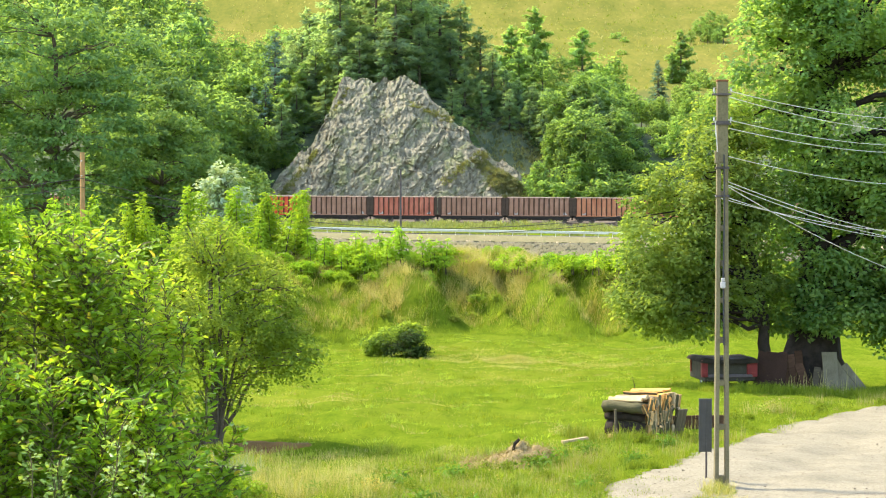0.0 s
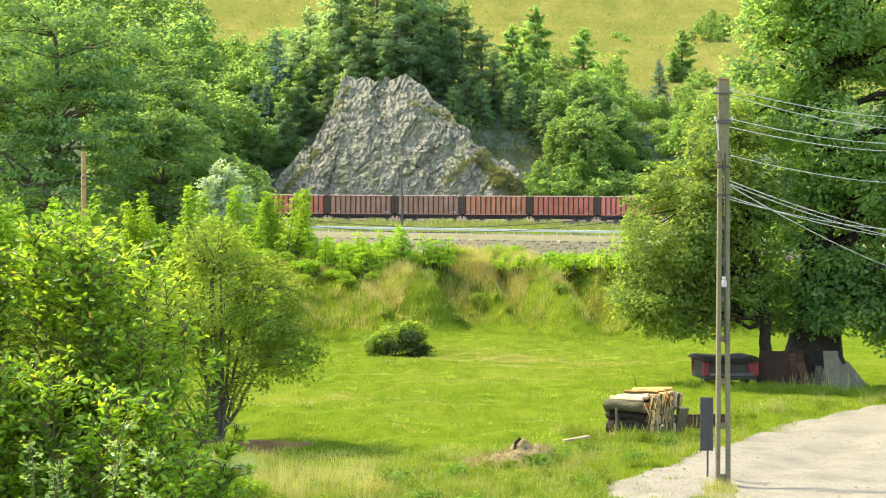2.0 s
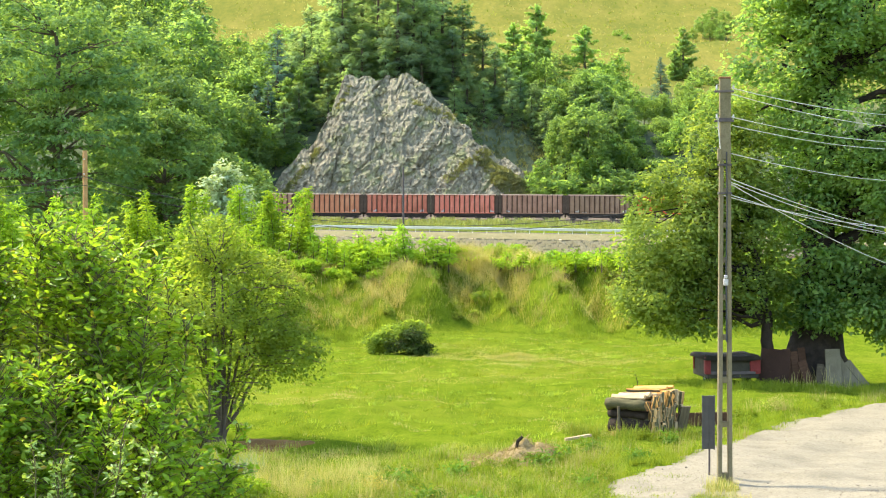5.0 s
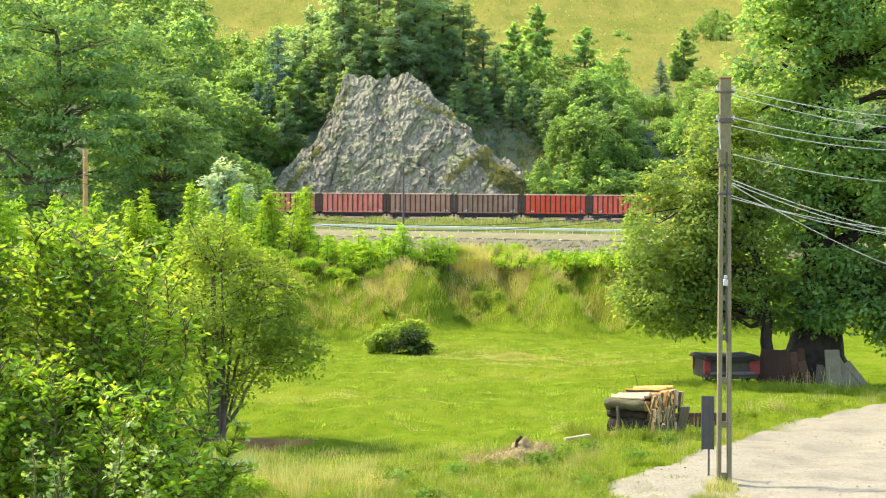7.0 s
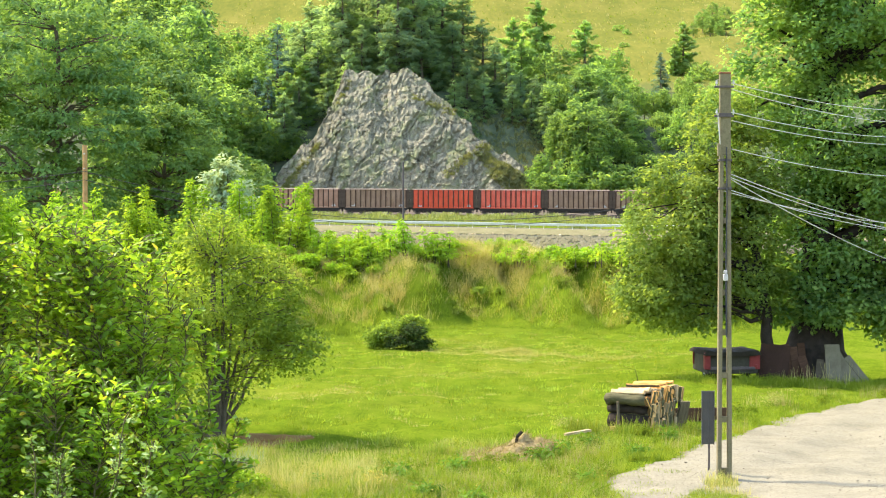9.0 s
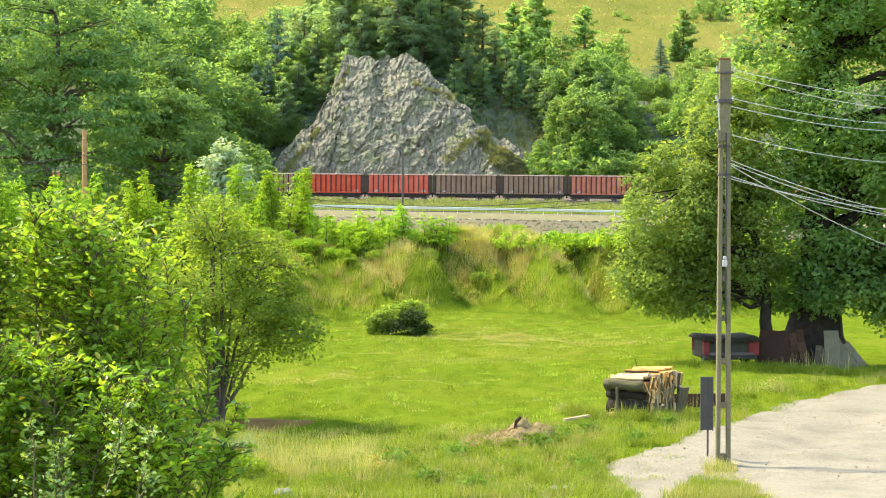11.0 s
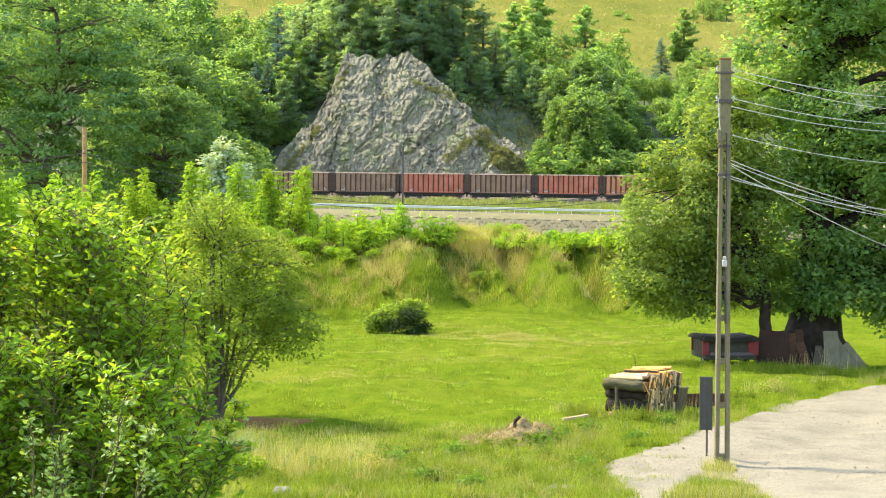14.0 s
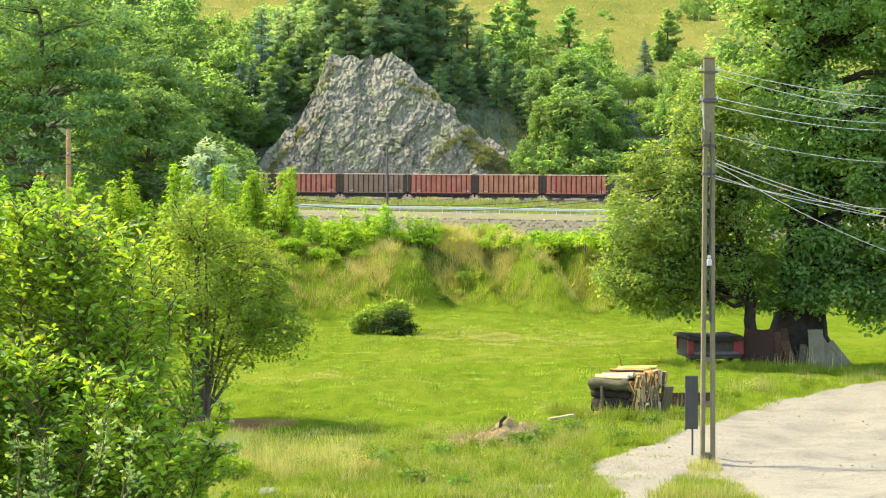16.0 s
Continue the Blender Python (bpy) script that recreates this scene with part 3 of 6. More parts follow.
for ry in (312.25, 313.75):
    rail_ob = strip("rail", tw, [(ry - 0.075, tr - 0.17), (ry - 0.03, tr - 0.14), (ry - 0.036, tr), (ry + 0.036, tr), (ry + 0.03, tr - 0.14), (ry + 0.075, tr - 0.17)], M_RAIL, "rusty steel rail with a worn head", "rail", False)


def sleepers():
    bm = bmesh.new()
    for j in range(600):
        x = -180 + 0.6 * j
        box(bm, x, 313.0, float(rail_level(x)) - 0.25, 0.25, 2.5, 0.18)
    me = bpy.data.meshes.new("sleepers")
    bm.to_mesh(me)
    bm.free()
    me.materials.append(M_CONCRETE)
    tagged(new("sleepers", me), "concrete sleepers half sunk in ballast", "sleepers", kind="stuff")


sleepers()

# ---- freight train ----
RAIL_TILT = math.degrees(math.atan(0.0064))
M_UNDER = surface("underframe", (0.025, 0.023, 0.022), (0.06, 0.05, 0.045), 2.0, 0.8, 0.0)
M_WHEEL = surface("wheel_steel", (0.07, 0.06, 0.055), (0.16, 0.13, 0.11), 2.0, 0.6, 0.4)


def paint(name, a, b, rust=(0.16, 0.075, 0.04)):
    """Wagon paint, faded and streaked with rust and coal dust down the side."""
    n = Nodes(name)
    v = n.coords((1.6, 1.6, 0.35))
    streak = n.noise(1.3, 6.0, 0.7, v)
    blotch = n.noise(0.6, 5.0, 0.6, n.coords())
    fine = n.noise(14.0, 4.0, 0.7, n.coords())
    col = n.ramp(blotch, [(0.35, a), (0.65, b)])
    col = n.mix(n.ramp(streak, [(0.5, (0, 0, 0)), (0.72, (0.75, 0.75, 0.75))]), col, rust)
    col = n.mix(0.2, col, n.ramp(fine, [(0.3, tuple(0.5 * c for c in a)), (0.7, tuple(min(1, 1.4 * c) for c in b))]))
    scuff = n.noise(0.9, 7.0, 0.78, n.coords((1.2, 1.2, 0.8)))
    col = n.mix(n.ramp(scuff, [(0.60, (0, 0, 0)), (0.70, (0.55, 0.55, 0.55))]), col, tuple(min(0.75, 0.22 + 0.9 * c) for c in b))
    n.bump(fine, 0.2, 0.01)
    return n.done(col, 0.75, 0.0, 0.25)


PAINTS = {
    "red": (paint("bright_red_paint", (0.601, 0.062, 0.028), (0.718, 0.104, 0.044), (0.407, 0.062, 0.026)), "bright red"),
    "orange": (paint("orange_red_paint", (0.62, 0.085, 0.048), (0.75, 0.145, 0.085), (0.52, 0.19, 0.11)), "orange red"),
    "maroon": (paint("maroon_paint", (0.46, 0.121, 0.071), (0.598, 0.196, 0.115)), "faded maroon"),
    "brown": (paint("brown_paint", (0.306, 0.156, 0.096), (0.432, 0.234, 0.15)), "weathered brown"),
    "dark": (paint("dark_brown_paint", (0.23, 0.136, 0.083), (0.345, 0.213, 0.132)), "dark dusty brown"),
    "rust": (paint("rust_paint", (0.48, 0.165, 0.080), (0.60, 0.255, 0.130), (0.30, 0.085, 0.037)), "rust orange"),
    "pink": (paint("faded_red_paint", (0.594, 0.149, 0.094), (0.726, 0.237, 0.154)), "faded red"),
}
# Pale rim: the sun catching the top edges is put into the colour.
M_RIM = surface("sunlit_rim", (0.493, 0.294, 0.204), (0.667, 0.471, 0.336), 1.2, 0.7)
M_PLATE = surface("stencil_plate", (0.372, 0.353, 0.313), (0.465, 0.446, 0.4), 2.0, 0.8)
# Ribs much darker than the walls: their side shadows put into the colour.
M_RIB = surface("rib_shade", (0.053, 0.03, 0.021), (0.093, 0.055, 0.037), 1.5, 0.85)
# Wagon ends coloured near black for the shade in the gaps between wagons.
M_GAP = surface("end_gap_shade", (0.055, 0.039, 0.029), (0.1, 0.069, 0.048), 1.5, 0.85)

BODY_L, BODY_W, FLOOR_Z, TOP_Z = 9.16, 2.76, 0.98, 3.74
SHARED = {}
WHEELSETS = []


def shared(key, build, mat):
    """Mesh data built once and used by all wagons."""
    if key not in SHARED:
        bm = bmesh.new()
        build(bm)
        me = bpy.data.meshes.new(key[0])
        bm.to_mesh(me)
        bm.free()
        me.materials.append(mat)
        SHARED[key] = me
    return SHARED[key]


def wall_shape(bm, face):
    """A side wall of twelve plates, each pressed outwards a little by the load; face is -1 or 1."""
    nx, nz, tall = 72, 6, TOP_Z - FLOOR_Z
    front, back = [], []
    for j in range(nz + 1):
        v = j / nz
        for i in range(nx + 1):
            u = i / nx
            bulge = 0.075 * abs(math.sin(math.pi * 12 * u)) ** 0.8 * math.sin(math.pi * min(1.0, v * 1.15)) ** 0.7 if 0 < v * 1.15 < 1 else 0.0
            x, z = BODY_L * (u - 0.5), tall * (v - 0.5)
            front.append(bm.verts.new((x, face * (0.025 + bulge), z)))
            back.append(bm.verts.new((x, -face * 0.025, z)))
    w = nx + 1
    for j in range(nz):
        for i in range(nx):
            a = j * w + i
            f = bm.faces.new((front[a], front[a + 1], front[a + 1 + w], front[a + w]))
            f.smooth = True
            bm.faces.new((back[a], back[a + w], back[a + 1 + w], back[a + 1]))
    rim = [i for i in range(w)] + [j * w + nx for j in range(1, nz + 1)] + [nz * w + i for i in range(nx - 1, -1, -1)] + [j * w for j in range(nz - 1, 0, -1)]
    for a, b in zip(rim, rim[1:] + rim[:1]):
        bm.faces.new((front[b], front[a], back[a], back[b]))
    bmesh.ops.recalc_face_normals(bm, faces=bm.faces[:])


def wheelset_shape(bm):
    """Two flanged wheels with paint marks on their webs, pressed on one axle."""
    rod(bm, (0, -0.95, 0), (0, 0.95, 0), 0.08, 0.08, 8)
    for s in (-1, 1):
        rod(bm, (0, s * 0.68, 0), (0, s * 0.81, 0), 0.46, 0.46, 18)
        rod(bm, (0, s * 0.67, 0), (0, s * 0.69, 0), 0.49, 0.49, 18)
        rod(bm, (0, s * 0.8, 0), (0, s * 0.86, 0), 0.14, 0.12, 10)
        for k in range(4):
            box(bm, 0.28 * math.cos(k * math.pi / 2), s * 0.815, 0.28 * math.sin(k * math.pi / 2), 0.07, 0.02, 0.07)


def bogie_shape(bm):
    for s in (-1, 1):
        box(bm, 0, s * 0.98, 0.56, 2.35, 0.12, 0.24, bevel=0.03)
        for x in (-0.9, 0.9):
            box(bm, x, s * 1.0, 0.47, 0.34, 0.2, 0.34, bevel=0.03)
        box(bm, 0, s * 1.02, 0.42, 0.6, 0.14, 0.3, bevel=0.03)
    box(bm, 0, 0, 0.58, 0.5, 2.0, 0.22)


def open_wagon(k, tone):
    mat, word = PAINTS[tone]
    rng = np.random.default_rng(900 + k)
    wagon = thing("freight_wagon", f"{word} open freight wagon with ribbed steel sides", "freight wagon", "wagons of the train")
    hw, hl = BODY_W / 2, BODY_L / 2
    mid = (FLOOR_Z + TOP_Z) / 2
    for s in (-1, 1):
        hang("side_wall", shared(("side_wall", tone, s), lambda bm: wall_shape(bm, s), mat), wagon, at=pose(0, s * (hw - 0.16), mid))
        hang("top_rail", shared(("top_rail", s), lambda bm: box(bm, 0, 0, 0, BODY_L + 0.1, 0.16, 0.14, bevel=0.02), M_RIM), wagon, "top edge with sunlight in its pale colour", pose(0, s * (hw - 0.06), TOP_Z))
        hang("side_sill", shared(("side_sill", tone), lambda bm: box(bm, 0, 0, 0, BODY_L, 0.16, 0.2, bevel=0.02), mat), wagon, at=pose(0, s * (hw - 0.06), FLOOR_Z + 0.06))
        hang("sole_bar", shared(("sole_bar", 0), lambda bm: box(bm, 0, 0, 0, BODY_L + 0.2, 0.12, 0.34, bevel=0.01), M_UNDER), wagon, at=pose(0, s * (hw - 0.22), FLOOR_Z - 0.19))
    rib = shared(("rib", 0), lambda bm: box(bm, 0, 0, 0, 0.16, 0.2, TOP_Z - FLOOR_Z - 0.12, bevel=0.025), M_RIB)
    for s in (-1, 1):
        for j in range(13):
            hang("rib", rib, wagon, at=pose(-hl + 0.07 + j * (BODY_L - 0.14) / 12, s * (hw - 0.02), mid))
    end = shared(("end_wall", 0), lambda bm: box(bm, 0, 0, 0, 0.06, BODY_W - 0.1, TOP_Z - FLOOR_Z), M_GAP)
    # Posts deepened so that this painted shade fills the gap.
    post = shared(("end_post", 0), lambda bm: box(bm, 0, 0, 0, 0.44, 0.12, TOP_Z - FLOOR_Z - 0.1, bevel=0.015), M_GAP)
    ledge = shared(("end_ledge", 0), lambda bm: box(bm, 0, 0, 0, 0.36, BODY_W - 0.1, 0.1, bevel=0.01), M_GAP)
    for e in (-1, 1):
        hang("end_wall", end, wagon, at=pose(e * (hl - 0.02), 0, mid))
        for y in (-1.3, -0.45, 0.45, 1.3):
            hang("end_post", post, wagon, at=pose(e * (hl + 0.22), y, mid - 0.03))
        for z in (-1.25, 1.3):
            hang("end_ledge", ledge, wagon, at=pose(e * (hl + 0.18), 0, mid + z))
    hang("floor_plate", shared(("floor_plate", 0), lambda bm: box(bm, 0, 0, 0, BODY_L - 0.05, BODY_W - 0.25, 0.1), M_UNDER), wagon, at=pose(0, 0, FLOOR_Z + 0.02))
    plate = shared(("plate", 0), lambda bm: box(bm, 0, 0, 0, 0.56, 0.02, 0.34), M_PLATE)
    for x in (-hl + 1.2, hl - 0.75):
        hang("stencil_plate", plate, wagon, "pale stencilled data panel", pose(x + rng.normal(0, 0.1), -hw + 0.11, FLOOR_Z + 0.36))
    mark = shared(("mark", 0), lambda bm: box(bm, 0, 0, 0, 0.7, 0.02, 0.16), M_PLATE)
    for x in (-hl + 2.3, -0.4, 1.9, hl - 1.9):
        if rng.random() < 0.7:
            hang("door_mark", mark, wagon, "pale worn door plate", pose(x + rng.normal(0, 0.25), -hw + 0.03, FLOOR_Z + 0.10))
    hang("brake_gear", shared(("brake_gear", 0), lambda bm: [box(bm, 0, 0, 0.56, 8.2, 1.3, 0.46, bevel=0.04), box(bm, 1.0, -0.9, 0.5, 0.9, 0.4, 0.34, bevel=0.05), box(bm, -0.9, -0.85, 0.52, 0.6, 0.4, 0.26, bevel=0.05)], M_UNDER), wagon)
    buffer = shared(("buffer", 0), lambda bm: [rod(bm, (0, 0, 0), (0.42, 0, 0), 0.11, 0.09, 10), rod(bm, (0.4, 0, 0), (0.45, 0, 0), 0.22, 0.22, 14)], M_UNDER)
    for s in (-1, 1):
        for e in (-1, 1):
            hang("buffer", buffer, wagon, at=pose(e * (hl + 0.02), s * 0.87, 1.02, 0, 0, 0 if e > 0 else 180))
    headstock = shared(("headstock", 0), lambda bm: box(bm, 0, 0, 0, 0.2, 2.5, 0.42, bevel=0.02), M_UNDER)
    draw = shared(("coupling", 0), lambda bm: [box(bm, 0.2, 0, 0.0, 0.46, 0.22, 0.2, bevel=0.03), rod(bm, (0.36, 0, -0.02), (0.42, 0, -0.42), 0.05, 0.05, 6), rod(bm, (0.2, -0.35, 0.0), (0.4, -0.3, -0.48), 0.035, 0.035, 6),
                                               rod(bm, (0.4, -0.3, -0.48), (0.5, -0.1, -0.3), 0.035, 0.035, 6)], M_UNDER)
    step = shared(("step", 0), lambda bm: [box(bm, 0, 0, 0.0, 0.5, 0.22, 0.05), box(bm, -0.22, 0, 0.24, 0.05, 0.05, 0.48), box(bm, 0.22, 0, 0.24, 0.05, 0.05, 0.48), box(bm, 0, 0, 0.24, 0.46, 0.2, 0.04)], M_UNDER)
    for e in (-1, 1):
        hang("headstock", headstock, wagon, at=pose(e * (hl + 0.08), 0, 0.92))
        hang("coupling", draw, wagon, at=pose(e * (hl + 0.1), 0, 0.86, 0, 0, 0 if e > 0 else 180))
        for side in (-1, 1):
            hang("step", step, wagon, at=pose(e * (hl - 0.3), side * 1.22, 0.34))
    for x in (-2.95, 2.95):
        bogie = hang("bogie", shared(("bogie", 0), bogie_shape, M_UNDER), wagon, "dark steel bogie", pose(x, 0, 0))
        for ax in (-0.9, 0.9):
            WHEELSETS.append((ax, hang("wheelset", shared(("wheelset", 0), wheelset_shape, M_WHEEL), bogie, at=pose(ax, 0, 0.46))))
    return wagon


TRAIN_SPEED, WAGON_PITCH, FIRST_X = 8.365, 10.10, -15.96
TONES = ["dark", "brown", "maroon", "dark", "brown", "red", "brown", "maroon", "brown", "brown", "rust", "maroon", "pink", "brown", "dark", "red", "orange",
         "dark", "dark", "maroon", "dark", "maroon", "rust", "maroon", "brown", "dark", "maroon", "brown", "dark", "brown"]
TRAIN = [(FIRST_X + WAGON_PITCH * (k - 6), open_wagon(k, tone)) for k, tone in enumerate(TONES)]


# ---- trees and shrubs ----
def on_land(x, y, turn=0.0, size=1.0, sink=0.0):
    m = pose(x, y, float(land(x, y)) - sink, 0, 0, turn)
    return m @ Matrix.Diagonal((size, size, size, 1))


def copy_at(model, m):
    """A copy of a thing at the pose and size m, whatever the size of the one it is taken from."""
    copy_thing(model, m @ Matrix.Scale(1 / model.scale[0], 4))


def far_trees():
    """The wood on the hill: a few kinds of tree built once and set out as copies."""
    rng = np.random.default_rng(77)
    kinds = {}
    hide = pose(0, 0, 0)
    kinds["round"] = [broad_tree("broad_tree", "green broad-leaved tree on the wooded hillside", 100 + i,
                                 [(0, 0, 6.2, 3.2, 3.2, 3.4), (1.6, 0.5, 4.4, 2.2, 2.2, 2.2), (-1.7, -0.4, 4.0, 2.2, 2.2, 2.0), (0.2, 0, 8.6, 1.8, 1.8, 1.8)],
                                 (0.3, 0, 7.0), 0.22, 160, 17, 0.66, (0.48, 0.31), M_BROAD, hide, limbs=8, group="hillside wood") for i in range(3)]
    kinds["tall"] = [broad_tree("broad_tree", "tall broad-leaved tree rising above the hillside wood", 112,
                                [(0, 0, 11, 4.6, 4.6, 6), (2.5, 0.5, 7.5, 3.8, 3.8, 4), (-2.7, -0.5, 7, 3.8, 3.8, 3.6), (0.3, 0, 15.5, 2.6, 2.6, 3.4), (-1.2, 0.2, 13.0, 2.4, 2.4, 2.4)],
                                (0.4, 0, 13), 0.35, 330, 26, 0.95, (0.44, 0.28), M_SHRUB, hide, limbs=24, group="hillside wood")]
    kinds["light"] = [broad_tree("broad_tree", "yellow-green broad-leaved tree on the wooded hillside", 120 + i,
                                 [(0, 0, 5.5, 2.6, 2.6, 3.2), (1.2, 0.3, 3.6, 2.0, 2.0, 2.0), (-1.2, -0.4, 3.2, 2.0, 2.0, 1.8), (0, 0, 8.0, 1.4, 1.4, 2.0)],
                                 (0.2, 0, 6.5), 0.18, 145, 17, 0.62, (0.46, 0.30), M_SHRUB, hide, limbs=8, group="hillside wood") for i in range(2)]
    kinds["bush"] = [broad_tree("hill_shrub", "bushy green shrub on the slope", 140 + i,
                                [(0, 0, 1.6, 2.2, 2.2, 1.6), (1.2, 0, 1.2, 1.4, 1.4, 1.1), (-1.1, 0.3, 1.4, 1.4, 1.4, 1.3)],
                                (0.1, 0, 1.8), 0.1, 44, 19, 0.66, (0.42, 0.29), M_SHRUB, hide, limbs=6, group="hillside shrubs") for i in range(2)]
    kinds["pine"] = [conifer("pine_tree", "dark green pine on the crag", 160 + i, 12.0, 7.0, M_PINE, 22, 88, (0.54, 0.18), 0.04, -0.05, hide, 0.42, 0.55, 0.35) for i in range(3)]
    kinds["spruce"] = [conifer("spruce_tree", "dark conical spruce on the hillside", 180 + i, 11.0, 5.8, M_SPRUCE, 26, 66, (0.42, 0.13), 0.04, -0.25, hide, 0.18) for i in range(2)]
    kinds["larch"] = [conifer("larch_tree", "pale green young larch at the edge of the pasture", 190, 11.5, 6.6, M_LARCH, 22, 150, (0.44, 0.25), 0.03, 0.05, hide, 0.35, 0.55, 0.3)]
    used = {}
    fill = []
    for kinds_here, xs, ys, count, low, high in WOODS:
        for _ in range(count):
            kind = kinds_here[int(rng.integers(len(kinds_here)))]
            fill.append((kind, float(rng.uniform(*xs)), float(rng.uniform(*ys)), float(rng.uniform(low, high)) * GROWN[kind]))
    for rows in (fill, PINES, KNOLL, RIGHT_WOOD, RIGHT_LOW, LEFT_WOOD, LEFT_BACK, PASTURE):
        for kind, x, y, size in rows:
            j = used.get(kind, 0)
            used[kind] = j + 1
            model = kinds[kind][j % len(kinds[kind])]
            m = on_land(x, y, rng.uniform(0, 360), size, 0.25)
            if j < len(kinds[kind]):
                model.matrix_basis = m
            else:
                copy_at(model, m)


# Far shrubs and light trees also carry haze in their lifted dark tone.
M_SHRUB = foliage("hazed_shrub_leaves", (0.129, 0.253, 0.118), (0.193, 0.345, 0.115), (0.290, 0.442, 0.108), 0.75)
M_LEDGE = foliage("ledge_grass", (0.105, 0.130, 0.055), (0.170, 0.195, 0.080), (0.260, 0.270, 0.115), 0.35, 0.7, 0.5)
M_SAGE = foliage("sage_weeds", (0.150, 0.215, 0.110), (0.215, 0.290, 0.150), (0.290, 0.365, 0.200), 0.35, 0.7, 0.8)
M_BRAMBLE = foliage("bramble_leaves", (0.020, 0.040, 0.012), (0.042, 0.075, 0.020), (0.085, 0.135, 0.030), 0.3)
M_PALE = foliage("pale_leaves", (0.13, 0.25, 0.06), (0.22, 0.36, 0.09), (0.38, 0.51, 0.18), 0.45, 0.4, 1.0)
M_TWIG = surface("young_twigs", (0.075, 0.075, 0.03), (0.14, 0.125, 0.055), 9.0, 0.8)
# Dark bark that also holds the shade under crowns and overhanging logs.
M_DARK_SHADED_BARK = surface("dark_shaded_bark", (0.016, 0.013, 0.010), (0.045, 0.036, 0.026), 4.0, 0.9, 0.0, 0.6)
# how tall each kind stands in the thick of the wood
GROWN = {"round": 1.3, "light": 0.68, "bush": 0.7, "pine": 0.88, "spruce": 1.1, "larch": 0.85, "tall": 0.6}
# kinds, across, along, how many, sizes
WOODS = [(("bush", "light", "bush"), (-33, -24), (339, 347), 12, 0.5, 0.8), (("round", "light", "round"), (-104, -64), (380, 470), 26, 1.2, 1.7), (("bush", "bush", "light"), (33, 52), (332, 398), 28, 0.6, 1.1), (("round", "light", "round"), (-58, -33), (330, 385), 24, 0.9, 1.35), (("round", "spruce", "light"), (-66, -45), (385, 440), 14, 0.9, 1.3), (("round", "light", "light"), (18, 30), (333, 352), 10, 0.6, 0.85),
         (("bush", "bush", "light"), (-44, -31), (327, 336), 12, 0.6, 0.9), (("bush",), (15, 37), (326, 330), 14, 0.9, 1.5), (("round", "light", "bush"), (18, 38), (330, 342), 16, 0.55, 0.95), (("pine", "round"), (-34, -20), (350, 372), 9, 0.7, 1.05), (("light", "round", "pine"), (-38, -29), (336, 350), 13, 0.6, 0.95), (("bush",), (-30, -22), (337, 344), 14, 0.8, 1.3), (("larch",), (-31, -23), (342, 349), 8, 0.5, 0.75), (("bush",), (27, 39), (336, 356), 16, 0.9, 1.4),
         (("light", "bush", "light"), (34, 49), (330, 376), 24, 0.6, 1.0), (("bush",), (22, 40), (338, 362), 16, 0.7, 1.1), (("pine",), (8, 18), (349, 358), 8, 0.5, 0.75)]
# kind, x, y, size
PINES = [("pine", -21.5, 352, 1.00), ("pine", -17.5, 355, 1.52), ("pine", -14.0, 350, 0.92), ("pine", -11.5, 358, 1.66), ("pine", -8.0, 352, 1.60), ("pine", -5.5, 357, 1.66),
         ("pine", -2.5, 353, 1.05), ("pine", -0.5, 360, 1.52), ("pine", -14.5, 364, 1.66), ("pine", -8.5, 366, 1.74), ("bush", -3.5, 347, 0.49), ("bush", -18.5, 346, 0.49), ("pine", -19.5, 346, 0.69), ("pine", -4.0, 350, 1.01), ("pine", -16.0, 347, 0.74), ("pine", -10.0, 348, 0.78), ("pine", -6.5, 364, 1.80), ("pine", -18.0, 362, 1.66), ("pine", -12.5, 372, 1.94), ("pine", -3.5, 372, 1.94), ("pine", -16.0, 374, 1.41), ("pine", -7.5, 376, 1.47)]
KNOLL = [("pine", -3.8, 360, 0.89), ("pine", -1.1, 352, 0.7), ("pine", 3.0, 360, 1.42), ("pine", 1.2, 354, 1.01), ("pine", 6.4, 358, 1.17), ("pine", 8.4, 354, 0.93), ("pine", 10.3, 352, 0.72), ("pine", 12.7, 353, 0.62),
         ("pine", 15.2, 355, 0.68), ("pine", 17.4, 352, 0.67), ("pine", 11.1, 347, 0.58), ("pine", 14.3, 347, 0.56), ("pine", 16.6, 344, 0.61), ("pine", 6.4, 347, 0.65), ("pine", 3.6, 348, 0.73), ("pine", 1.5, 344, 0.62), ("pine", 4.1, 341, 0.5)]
RIGHT_WOOD = [("larch", 17.1, 392, 1.48), ("larch", 12.6, 386, 1.25), ("larch", 26.0, 390, 1.19), ("round", 20.4, 374, 1.07), ("light", 28.9, 380, 1.08), ("light", 31.8, 386, 1.06), ("larch", 13.5, 372, 0.98), ("round", 17.6, 370, 1.06),
              ("tall", 23.0, 352, 0.58), ("round", 19.0, 349, 0.95), ("round", 26.6, 354, 0.97), ("light", 28.7, 351, 0.81), ("round", 20.2, 343, 0.66), ("round", 24.0, 341, 0.64), ("light", 17.6, 338, 0.70), ("round", 27.2, 338, 0.66),
              ("pine", 21.6, 347, 0.8), ("pine", 25.4, 346, 0.75), ("pine", 18.4, 342, 0.6), ("pine", 28.2, 344, 0.7), ("round", 29.6, 346, 0.62), ("light", 32.5, 362, 0.84)]
